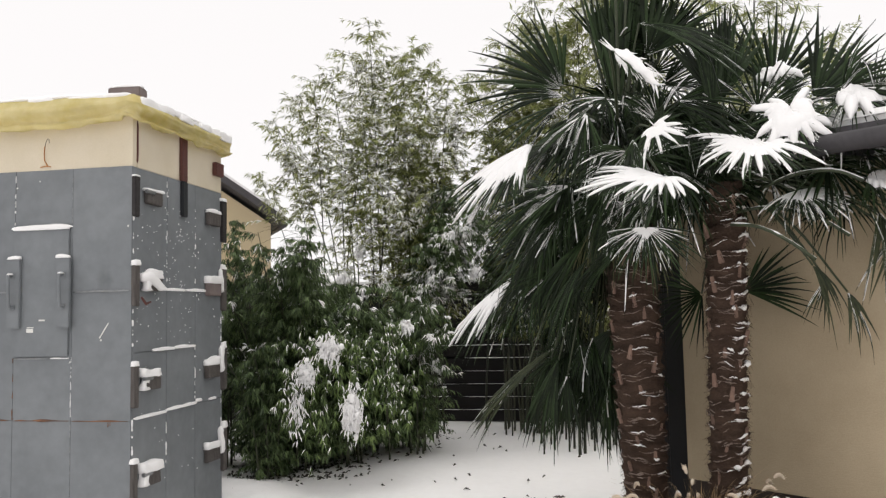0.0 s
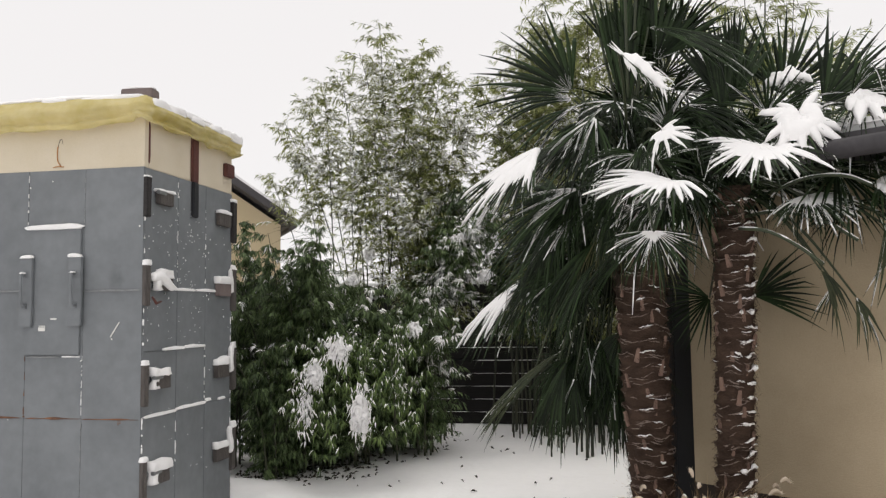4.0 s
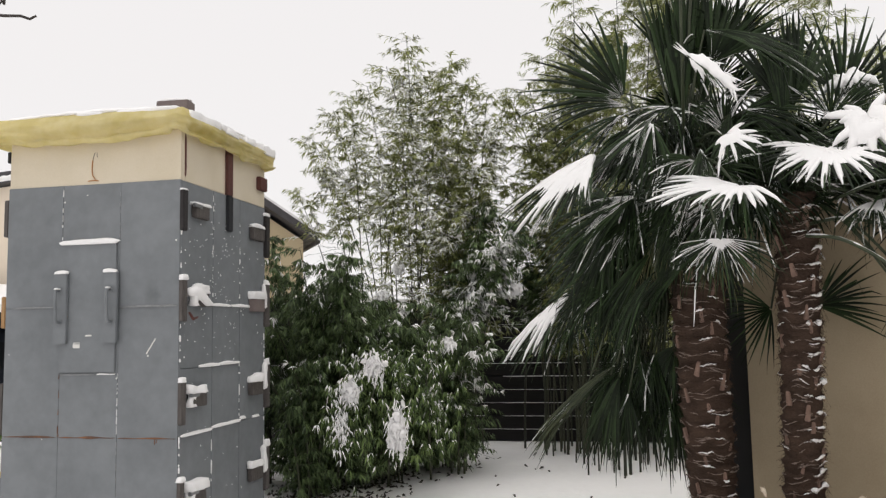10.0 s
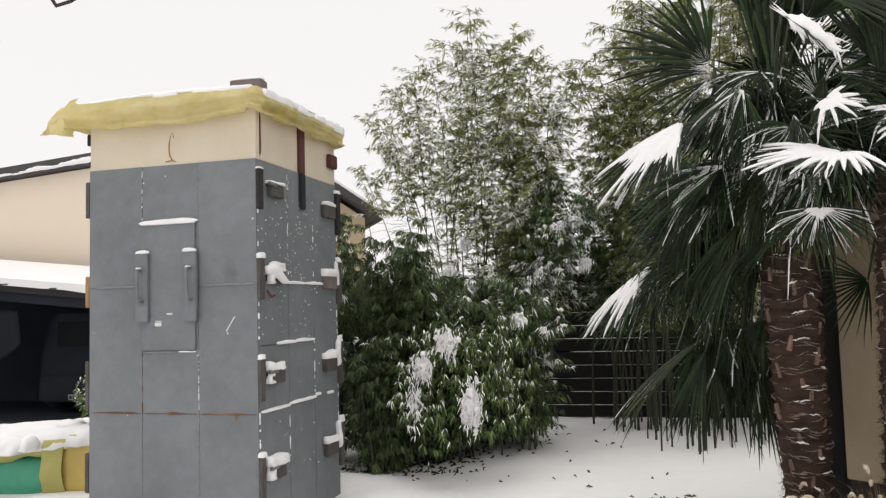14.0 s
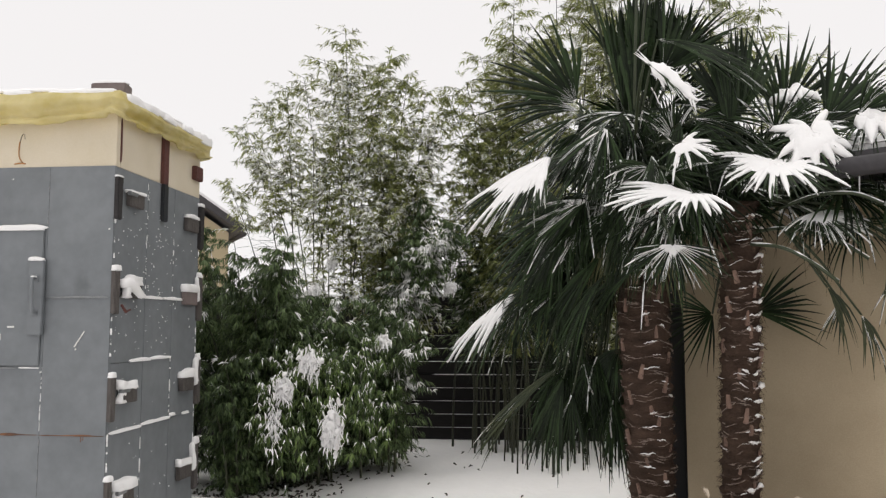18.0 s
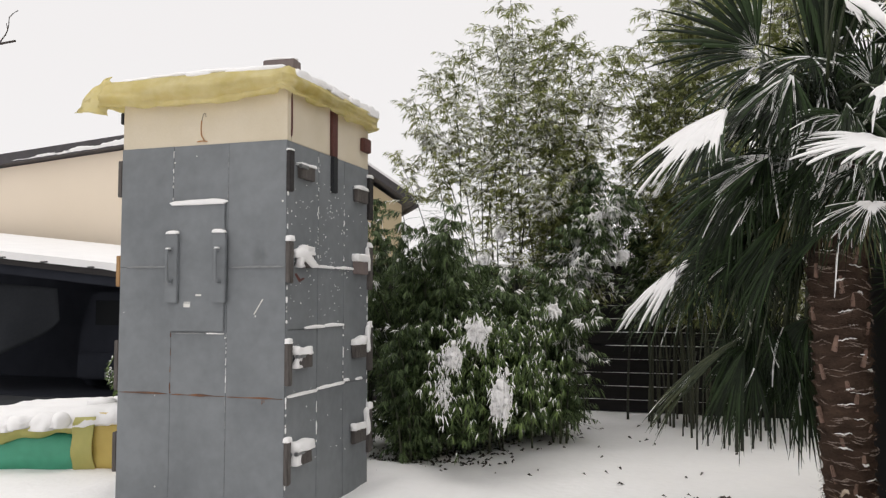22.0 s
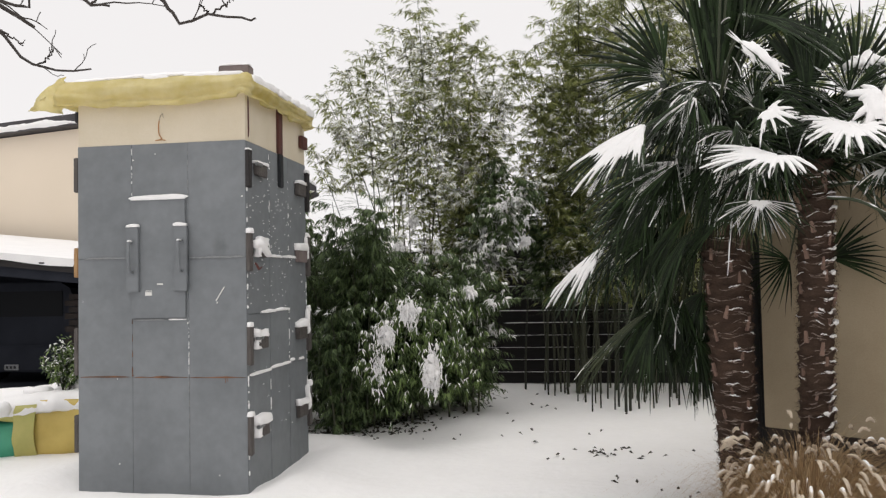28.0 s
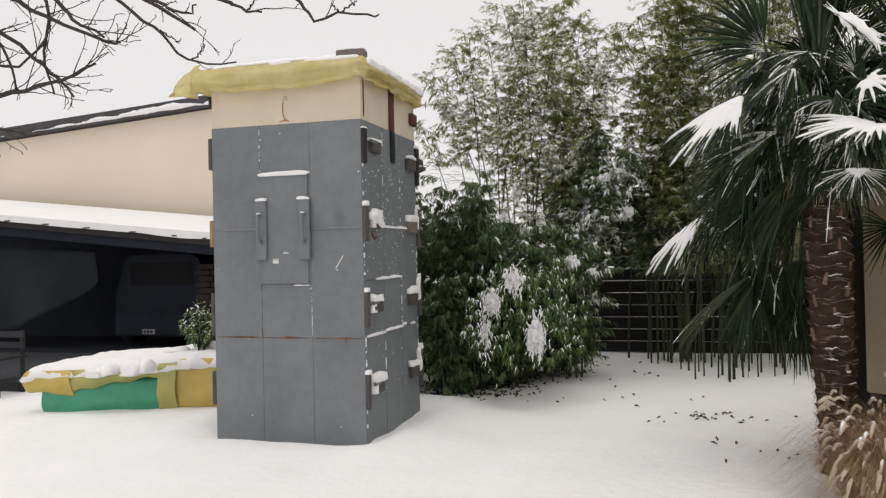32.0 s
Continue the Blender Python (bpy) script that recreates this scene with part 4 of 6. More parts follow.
def build_palm_one():
    rng = random.Random(21)
    base = (3.335, -0.32, 0.0)
    root = thing("palm_tree", base, "thick fibrous windmill palm with snow-laden dark green fan leaves", "palm", "pair of garden palms")
    palm_trunk(root, base, (3.265, -0.33, 2.35), 0.100, 0.150, 1, 0.25)
    crown = (3.25, -0.32, 2.35)
    f = lambda *a, **k: frond(root, base, crown, *a, rng, **k)
    # leaves that carry snow
    f((2.77, -0.80, 2.35), (-0.60, -0.16, -0.76), (-0.46, -0.66, 0.56), 0.53, snow=0.92, droop=0.03, spread=42, ragged=0.15, thick=0.018, fingers=18, finger=0.0095, lean=0.30, body=0.64)
    f((2.57, 0.20, 1.68), (-0.60, -0.36, -0.74), (-0.55, -0.55, 0.55), 0.66, snow=0.66, droop=0.06, spread=22, thick=0.022, segs=22, fingers=10, finger=0.012, body=0.62)
    f((2.60, 0.22, 1.64), (-0.10, -0.30, -0.90), (-0.35, -0.85, 0.35), 0.50, droop=0.05, spread=35, segs=10, width=0.010, dust=1.0)
    f((3.40, -1.22, 2.08), (-0.80, -0.52, -0.25), (-0.05, -0.42, 0.90), 0.45, snow=0.94, droop=0.03, spread=92, ragged=0.25, body=0.44, thick=0.014, fingers=15, finger=0.0165, lean=0.30)
    f((3.32, -1.12, 1.87), (-0.04, -0.50, -0.85), (0.0, -0.84, 0.52), 0.36, snow=0.60, droop=0.06, spread=84, thick=0.003, segs=30, width=0.008, fingers=22, finger=0.0012, dust=0.35, body=0.30)
    f((3.17, -1.41, 2.66), (0.60, -0.25, -0.72), (0.45, -0.55, 0.65), 0.34, droop=0.0, spread=15, segs=16, dust=0.3)
    tops, tail = Vector((3.19, -1.42, 2.645)) - Vector(base), Vector((3.375, -1.49, 2.445)) - Vector(base)
    ridge = [tops.lerp(tail, i / 27) + Vector((0, 0, 0.010)) for i in range(28)]
    v, fc = tube(ridge, [0.003 + 0.030 * math.sin(math.pi * (i / 27) ** 0.8) for i in range(28)], 14)
    v = [Vector(p) + Vector((noise.noise(Vector(p) * 24), 0.4 * noise.noise(Vector(p) * 31), noise.noise(Vector(p) * 27 + Vector((5, 0, 0))))) * 0.019 for p in v]
    pieces = [(v, fc)]
    for k in range(30):
        u = rng.uniform(0.02, 0.98)
        side = rng.choice((-1, -1, 1))
        p = tops.lerp(tail, u) + Vector((0.022 * side, -0.005, 0.010 + 0.016 * side)) * math.sin(math.pi * u)
        d = (tail - tops).normalized() * rng.uniform(0.4, 1.1) + Vector((0.45 * side, 0, 0.45 * side)) * rng.uniform(0.2, 1.0)
        d *= rng.uniform(0.02, 0.07)
        pieces.append(tube([p, p + d * 0.5, p + d + Vector((0, 0, -0.006))], [0.0055, 0.0042, 0.0008], 5))
    for k in range(5):
        p, d = tops.lerp(tail, 0.1), (tops - tail).normalized() + Vector((rng.gauss(0, 0.25), 0, rng.gauss(0, 0.25)))
        pieces.append(tube([p, p + d * 0.04, p + d * rng.uniform(0.06, 0.12)], [0.005, 0.004, 0.0008], 5))
    v, fc = join(pieces)
    part("snow", mesh("snow", v, fc, SNOW, True), root, "lumpy snow along a folded leaf")
    f((3.37, -1.15, 2.34), (0.62, -0.30, -0.62), (0.0, -0.93, 0.36), 0.21, snow=0.82, droop=0.02, spread=100, thick=0.010, fingers=7, finger=0.011, body=0.40)
    f((3.02, -0.50, 2.58), (0.1, -0.5, -0.8), (0.0, -0.8, 0.5), 0.20, snow=0.80, droop=0.0, spread=55, segs=14, fingers=6, fat=0.03, thick=0.012)
    # open fans without much snow
    f((2.93, -0.40, 2.76), (-0.62, -0.15, 0.62), (0.1, -1.0, 0.25), 0.64, droop=0.08, spread=52, segs=17, width=0.011, dust=0.4)
    f((2.94, -0.44, 2.70), (-0.92, -0.20, 0.05), (0.0, -0.75, 0.6), 0.60, droop=0.14, spread=24, segs=10, width=0.011, dust=1.3)
    f((2.92, -0.42, 2.66), (-0.75, -0.20, -0.55), (-0.2, -0.9, 0.3), 0.50, droop=0.10, spread=20, segs=6, width=0.010, dust=0.5)
    f((3.02, -0.58, 2.40), (-0.85, -0.35, -0.35), (-0.2, -0.5, 0.9), 0.52, droop=0.25, spread=60, segs=20, dust=0.9)
    f((3.10, -0.62, 2.60), (-0.55, -0.35, -0.62), (-0.6, -0.3, 0.6), 0.50, droop=0.15, spread=35, segs=16, dust=0.9)
    f((3.06, -0.60, 2.52), (-0.72, -0.35, -0.55), (-0.4, -0.6, 0.6), 0.66, droop=0.08, spread=12, segs=18, width=0.011, dust=0.6, ragged=0.4)
    f((2.88, -0.30, 2.14), (-0.80, 0.05, -0.45), (-0.3, -0.8, 0.5), 0.60, droop=0.22, spread=85, segs=38, dust=0.06)
    f((2.82, -0.15, 1.92), (-0.75, 0.05, -0.55), (-0.3, -0.85, 0.4), 0.52, droop=0.25, spread=70, segs=30, dust=0.06)
    # a leaf that has folded down over its stalk, and the fringe that hangs beside it
    f((2.84, -0.24, 1.27), (-0.54, -0.08, -0.47), (-0.40, -0.75, 0.50), 0.70, droop=0.05, spread=5, segs=18, width=0.007, dust=0.25, ragged=0.35, mat=FROND_OLIVE)
    f((2.66, -0.26, 1.12), (-0.50, -0.06, -0.52), (-0.40, -0.75, 0.50), 0.50, snow=0.42, droop=0.10, spread=10, segs=18, width=0.007, thick=0.006, fingers=8, finger=0.003, dust=0.25, ragged=0.45, body=0.3, mat=FROND_OLIVE)
    f((2.84, -0.26, 1.28), (-0.30, -0.30, -0.60), (-0.3, -0.9, 0.3), 0.10, droop=0.10, spread=110, segs=6, width=0.005, dust=0.0)
    for k in range(9):
        f((2.80 + 0.05 * k, -0.10 + rng.uniform(-0.1, 0.25), 1.16 + rng.uniform(-0.12, 0.10)), (-0.30 + 0.05 * k + rng.gauss(0, 0.12), -0.05, -0.95), (-0.3, -0.9, 0.2), rng.uniform(0.36, 0.50), droop=0.20, spread=rng.uniform(16, 34), segs=rng.randint(12, 20), dust=0.06, ragged=0.4)
    # thin crossing leaves before the crown
    clutter(f, rng, 15, (3.20, -0.60, 2.26), (0.26, 0.20, 0.28), (-0.50, -0.35, -0.45), 0.44, 0.50, (14, 50))
    clutter(f, rng, 8, (3.45, -0.58, 2.42), (0.25, 0.18, 0.25), (0.3, -0.35, 0.1), 0.44, 0.30, (14, 50))
    clutter(f, rng, 6, (3.05, -0.50, 1.95), (0.20, 0.2, 0.2), (-0.5, -0.3, -0.7), 0.46, 0.03, (10, 35))
    clutter(f, rng, 15, (2.98, 0.02, 1.78), (0.24, 0.25, 0.38), (-0.4, -0.1, -0.75), 0.44, 0.05)
    clutter(f, rng, 13, (3.02, 0.15, 1.30), (0.24, 0.25, 0.26), (-0.2, -0.1, -0.95), 0.40, 0.04, (25, 75))
    clutter(f, rng, 9, (3.26, -0.55, 2.10), (0.26, 0.18, 0.10), (0.0, -0.45, -0.5), 0.27, 0.04, (30, 80))
    clutter(f, rng, 11, (3.06, 0.30, 1.16), (0.24, 0.25, 0.14), (-0.15, -0.02, -1.0), 0.36, 0.03, (20, 60))
    # the dark heart of the crown
    clutter(f, rng, 16, (3.40, 0.02, 2.48), (0.45, 0.15, 0.30), (0.05, -0.1, -0.1), 0.46, 0.0, (70, 120), (0.0115, 0.0145))
    for x, y, z, dx in ((3.24, -0.46, 2.62, 0.0), (3.30, -0.40, 2.80, 0.02), (3.20, -0.34, 2.74, -0.05), (3.36, -0.36, 2.70, 0.08)):
        f((x, y, z), (dx, -0.02, 1.0), (0.0, -1.0, 0.1), 0.68, droop=0.0, spread=10, segs=22, width=0.012, dust=0.0)
    # upright spears and the leaves round them
    f((3.34, -0.35, 2.78), (0.10, -0.05, 1.0), (0.1, -1.0, 0.1), 0.62, droop=-0.02, spread=20, segs=22, width=0.017, dust=0.1)
    f((3.28, -0.30, 2.85), (-0.12, 0.0, 1.0), (0.0, -1.0, 0.1), 0.65, droop=0.02, spread=30, segs=20, dust=0.1, ragged=0.5)
    f((3.40, -0.45, 2.90), (0.50, -0.1, 0.8), (0.3, -1.0, 0.2), 0.60, droop=0.05, spread=40, segs=18, dust=0.3, ragged=0.5)
    f((3.36, -0.60, 3.04), (0.76, -0.30, -0.45), (0.2, -0.7, 0.6), 0.75, droop=0.06, spread=14, segs=24, width=0.010, dust=0.7, ragged=0.4)
    f((3.56, -0.50, 2.62), (0.85, -0.25, -0.25), (0.1, -0.8, 0.5), 0.55, droop=0.15, spread=55, segs=24, dust=0.6)
    clutter(f, rng, 9, (3.30, -0.35, 2.45), (0.30, 0.25, 0.30), (0.0, -0.4, -0.1), 0.46, 0.35)
    clutter(f, rng, 12, (3.45, -0.15, 2.45), (0.35, 0.25, 0.35), (0.1, -0.3, -0.1), 0.46, 0.15)
    clutter(f, rng, 7, (3.35, -0.30, 2.90), (0.22, 0.2, 0.25), (0.1, -0.2, 0.5), 0.50, 0.20)
    clutter(f, rng, 9, (3.50, -0.45, 2.52), (0.20, 0.15, 0.18), (0.2, -0.3, -0.4), 0.36, 0.10, (20, 60))
    # extra leaves above the view, added to shade the wall and trunk
    clutter(f, rng, 6, (3.30, -0.55, 3.66), (0.5, 0.5, 0.12), (0.0, -0.35, 0.1), 0.60, 0.2)
    for k in range(5):
        a = rng.uniform(0, 3.14)
        d = Vector((math.cos(a), math.sin(a) * 0.9, rng.uniform(-0.6, 0.5))).normalized()
        hub = Vector(crown) + d * rng.uniform(0.38, 0.55)
        f(tuple(hub), tuple(d + Vector((0, 0, -0.35))), (-d.x * 0.3, -d.y * 0.3 - 0.3, 1.0), rng.uniform(0.44, 0.56), droop=0.25, spread=115, dust=0.3)
    for k in range(6):
        a = -math.pi / 2 + rng.uniform(-1.2, 1.2)
        hub = Vector((3.25 + 0.2 * math.cos(a), -0.32 + 0.2 * math.sin(a), 1.98 + rng.uniform(-0.08, 0.08)))
        f(tuple(hub), (math.cos(a) * 0.35, math.sin(a) * 0.35, -1.0), (math.cos(a), math.sin(a), 0.3), 0.36, droop=0.1, spread=30, segs=10, old=True, dust=0.2)


def build_palm_two():
    rng = random.Random(33)
    base = (3.715, -0.55, 0.0)
    root = thing("palm_tree", base, "slender fibrous windmill palm by the garage wall with snow-covered fan leaves", "palm", "pair of garden palms")
    palm_trunk(root, base, (3.785, -0.50, 2.15), 0.082, 0.097, 5, 0.75)
    crown = (3.80, -0.50, 2.18)
    f = lambda *a, **k: frond(root, base, crown, *a, rng, **k)
    f((3.87, -0.84, 2.30), (-0.30, -0.68, -0.50), (0.0, -0.60, 0.76), 0.44, snow=0.94, droop=0.03, spread=105, body=0.42, thick=0.014, fingers=16, finger=0.0165)
    f((4.06, -0.80, 2.44), (0.05, -0.42, -0.85), (0.05, -0.90, 0.48), 0.33, snow=0.82, droop=0.12, spread=165, thick=0.030, fingers=11, finger=0.022, body=0.55)
    f((4.10, -0.70, 2.06), (0.35, -0.70, -0.45), (0.0, -0.55, 0.80), 0.36, snow=0.70, droop=0.15, spread=80, thick=0.008, fingers=16, finger=0.005, dust=0.8, body=0.50)
    f((4.06, -0.55, 2.70), (0.35, -0.65, -0.1), (0.0, -0.5, 0.85), 0.22, snow=0.60, droop=0.3, spread=165, thick=0.05, fingers=12, fat=0.05)
    f((4.39, -0.70, 2.53), (0.70, -0.45, -0.2), (0.0, -0.5, 0.85), 0.34, snow=0.62, droop=0.35, spread=130, thick=0.045, fingers=12, fat=0.045)
    f((4.44, -0.75, 2.10), (0.85, -0.4, -0.35), (0.0, -0.4, 0.9), 0.34, snow=0.35, droop=0.35, spread=90, thick=0.03, fingers=12)
    # folded leaves standing upright in the crown
    clutter(f, rng, 12, (3.90, -0.22, 2.36), (0.35, 0.12, 0.20), (0.05, -0.1, -0.1), 0.40, 0.0, (70, 120), (0.0115, 0.0145))
    for x, y, z, dx in ((3.74, -0.52, 2.48, -0.03), (3.80, -0.48, 2.60, 0.03)):
        f((x, y, z), (dx, -0.02, 1.0), (0.0, -1.0, 0.1), 0.56, droop=0.0, spread=10, segs=20, width=0.012, dust=0.0)
    # tall open fan behind
    f((4.10, -0.28, 2.70), (0.18, 0.05, 1.0), (0.0, -1.0, 0.1), 0.60, droop=0.02, spread=62, segs=18, width=0.0105, dust=0.3)
    f((4.30, -0.35, 2.62), (0.75, 0.05, 0.60), (0.0, -1.0, 0.15), 0.62, droop=0.05, spread=55, segs=18, width=0.0115, dust=0.4)
    f((3.78, -0.45, 2.60), (0.0, 0.05, 1.0), (0.0, -1.0, 0.1), 0.60, droop=0.02, spread=40, segs=20, width=0.013, dust=0.1)
    f((3.95, -0.62, 2.52), (0.10, -0.3, 0.75), (0.0, -1.0, 0.2), 0.36, droop=0.05, spread=60, segs=12, dust=0.9)
    # low side fans
    f((3.66, -0.34, 1.56), (-0.75, -0.1, -0.30), (0.0, -1.0, 0.1), 0.36, droop=0.12, spread=70, segs=18, width=0.009, dust=0.0)
    f((3.90, -0.30, 1.57), (0.85, -0.1, 0.35), (0.0, -1.0, 0.1), 0.42, droop=0.1, spread=50, segs=16, width=0.010, dust=0.0, ragged=0.35)
    # hanging leaves beside the wall
    f((4.18, -0.62, 1.69), (0.50, -0.1, -0.85), (0.2, -0.9, 0.3), 0.30, droop=0.45, spread=20, segs=10, dust=0.1, ragged=0.5, mat=FROND_OLIVE)
    f((4.24, -0.62, 1.62), (-0.35, -0.1, -0.90), (0.0, -0.9, 0.3), 0.26, droop=0.15, spread=22, segs=7, dust=0.1, ragged=0.4, mat=FROND_OLIVE)
    f((4.34, -0.62, 1.55), (0.25, -0.1, -0.95), (0.2, -0.9, 0.3), 0.34, droop=0.10, spread=24, segs=9, dust=0.1, ragged=0.5, mat=FROND_OLIVE)
    f((4.50, -0.65, 1.95), (0.10, -0.2, -0.95), (0.2, -0.9, 0.3), 0.46, droop=0.15, spread=26, segs=12, dust=0.3, ragged=0.5, mat=FROND_OLIVE)
    f((4.58, -0.65, 1.85), (-0.45, -0.2, -0.85), (0.2, -0.9, 0.3), 0.40, droop=0.15, spread=20, segs=8, dust=0.2, ragged=0.5, mat=FROND_OLIVE)
    f((4.28, -0.60, 2.20), (0.80, -0.35, -0.40), (0.1, -0.6, 0.8), 0.50, droop=0.25, spread=100, segs=34, dust=0.4)
    clutter(f, rng, 9, (4.0, -0.45, 2.35), (0.40, 0.25, 0.28), (0.2, -0.3, 0.0), 0.42, 0.4)
    clutter(f, rng, 6, (4.35, -0.45, 2.35), (0.30, 0.25, 0.25), (0.5, -0.3, -0.3), 0.42, 0.4)
    clutter(f, rng, 10, (4.05, -0.25, 2.30), (0.45, 0.25, 0.28), (0.1, -0.3, -0.1), 0.44, 0.2)
    clutter(f, rng, 7, (4.45, -0.55, 2.30), (0.20, 0.15, 0.18), (0.6, -0.2, -0.35), 0.36, 0.45)
    clutter(f, rng, 12, (3.95, -0.45, 2.38), (0.35, 0.18, 0.14), (0.1, -0.35, -0.35), 0.34, 0.05)
    # bare stalks arching before the wall, with snow along their tops
    for pts in ([(3.76, -0.80, 1.90), (3.86, -0.95, 1.87), (3.98, -0.98, 1.80), (4.10, -1.0, 1.70)], [(3.95, -0.6, 2.10), (4.10, -0.75, 2.15), (4.25, -0.85, 2.14), (4.36, -0.9, 2.08)], [(3.80, -0.55, 1.98), (3.95, -0.7, 1.99), (4.15, -0.8, 1.93), (4.30, -0.85, 1.82)]):
        line = [p - Vector(base) for p in curve_points(pts, 12)]
        v, fc = tube(line, [0.009] * 12, 6)
        s = part("stalk", mesh("stalk", v, fc, PETIOLE, True), root)
        v, fc = tube([p + Vector((0, 0, 0.006)) for p in line], [0.002 + 0.006 * rng.random() for _ in range(12)], 6)
        part("snow", mesh("snow", v, fc, SNOW, True), s, "thin snow along a stalk")
    for k in range(4):
        a = rng.uniform(0.2, 2.6)
        d = Vector((math.cos(a), math.sin(a) * 0.8, rng.uniform(-0.3, 0.6))).normalized()
        hub = Vector(crown) + d * rng.uniform(0.3, 0.5)
        f(tuple(hub), tuple(d + Vector((0, 0, -0.3))), (-d.x * 0.3, -d.y * 0.3 - 0.3, 1.0), rng.uniform(0.36, 0.48), droop=0.25, spread=115, dust=0.3)


build_palm_one()
build_palm_two()


# ---- bamboo ----
def leaf_mesh(name, spots, mat, nrng, size=(0.085, 0.14), width=0.0085, lift=0.0, thick=False):
    """Lance-shaped leaves: spots is an array of base point and direction."""
    n = len(spots)
    p, d = spots[:, :3], spots[:, 3:6]
    d = d / np.linalg.norm(d, axis=1)[:, None]
    up = np.tile([0.0, 0.0, 1.0], (n, 1)) + nrng.normal(0, 0.45, (n, 3))
    s = np.cross(d, up)
    s /= np.linalg.norm(s, axis=1)[:, None] + 1e-9
    nn = np.cross(s, d)
    ln = nrng.uniform(size[0], size[1], n)[:, None]
    w = width * nrng.uniform(0.7, 1.25, n)[:, None]
    p = p + nn * lift
    droop = np.zeros((n, 3))
    droop[:, 2] = -(ln[:, 0] * nrng.uniform(0.08, 0.50, n))
    tip = p + d * ln + droop
    m = p + d * ln * 0.30 + droop * 0.08
    if thick:
        m = p + d * ln * 0.42 + droop * 0.2
        v = np.stack([p, m - s * w, tip, m + s * w, m + nn * w * 1.1 + np.array([0, 0, 0.004])], 1).reshape(-1, 3)
        q = np.array([[0, 1, 4], [1, 2, 4], [2, 3, 4], [3, 0, 4]])
        k = 5
    else:
        e = p + d * ln * 0.66 + droop * 0.42
        v = np.stack([p, m - s * w, m + s * w, e - s * w * 0.72, e + s * w * 0.72, tip], 1).reshape(-1, 3)
        q = np.array([[0, 1, 2], [1, 3, 4], [1, 4, 2], [3, 5, 4]])
        k = 6
    faces = (q[None] + (np.arange(n) * k)[:, None, None]).reshape(-1, 3)
    return raw_mesh(name, v, faces, mat)


def raw_mesh(name, v, faces, mat):
    me = bpy.data.meshes.new(name)
    me.vertices.add(len(v))
    me.vertices.foreach_set("co", v.ravel())
    me.loops.add(faces.size)
    me.loops.foreach_set("vertex_index", faces.ravel())
    me.polygons.add(len(faces))
    me.polygons.foreach_set("loop_start", np.arange(0, faces.size, 3))
    me.materials.append(mat)
    me.update(calc_edges=True)
    return me


def tuft_mesh(name, centres, size, nrng):
    """Small uneven pads of snow, one on each centre."""
    bm = bmesh.new()
    bmesh.ops.create_icosphere(bm, subdivisions=2, radius=1.0)
    v0 = np.array([v.co[:] for v in bm.verts])
    f0 = np.array([[v.index for v in f.verts] for f in bm.faces])
    bm.free()
    n, k = len(centres), len(v0)
    r = nrng.uniform(size[0], size[1], (n, 1, 1)) * nrng.uniform(0.6, 1.3, (n, 1, 3)) * np.array([1.0, 0.8, 0.6])
    lumpy = 1 + nrng.normal(0, 0.20, (n, k, 1))
    v = centres[:, None, :] + v0[None] * r * lumpy
    f = (f0[None] + (np.arange(n) * k)[:, None, None]).reshape(-1, 3)
    me = raw_mesh(name, v.reshape(-1, 3), f, SNOW)
    me.polygons.foreach_set("use_smooth", [True] * len(me.polygons))
    return me


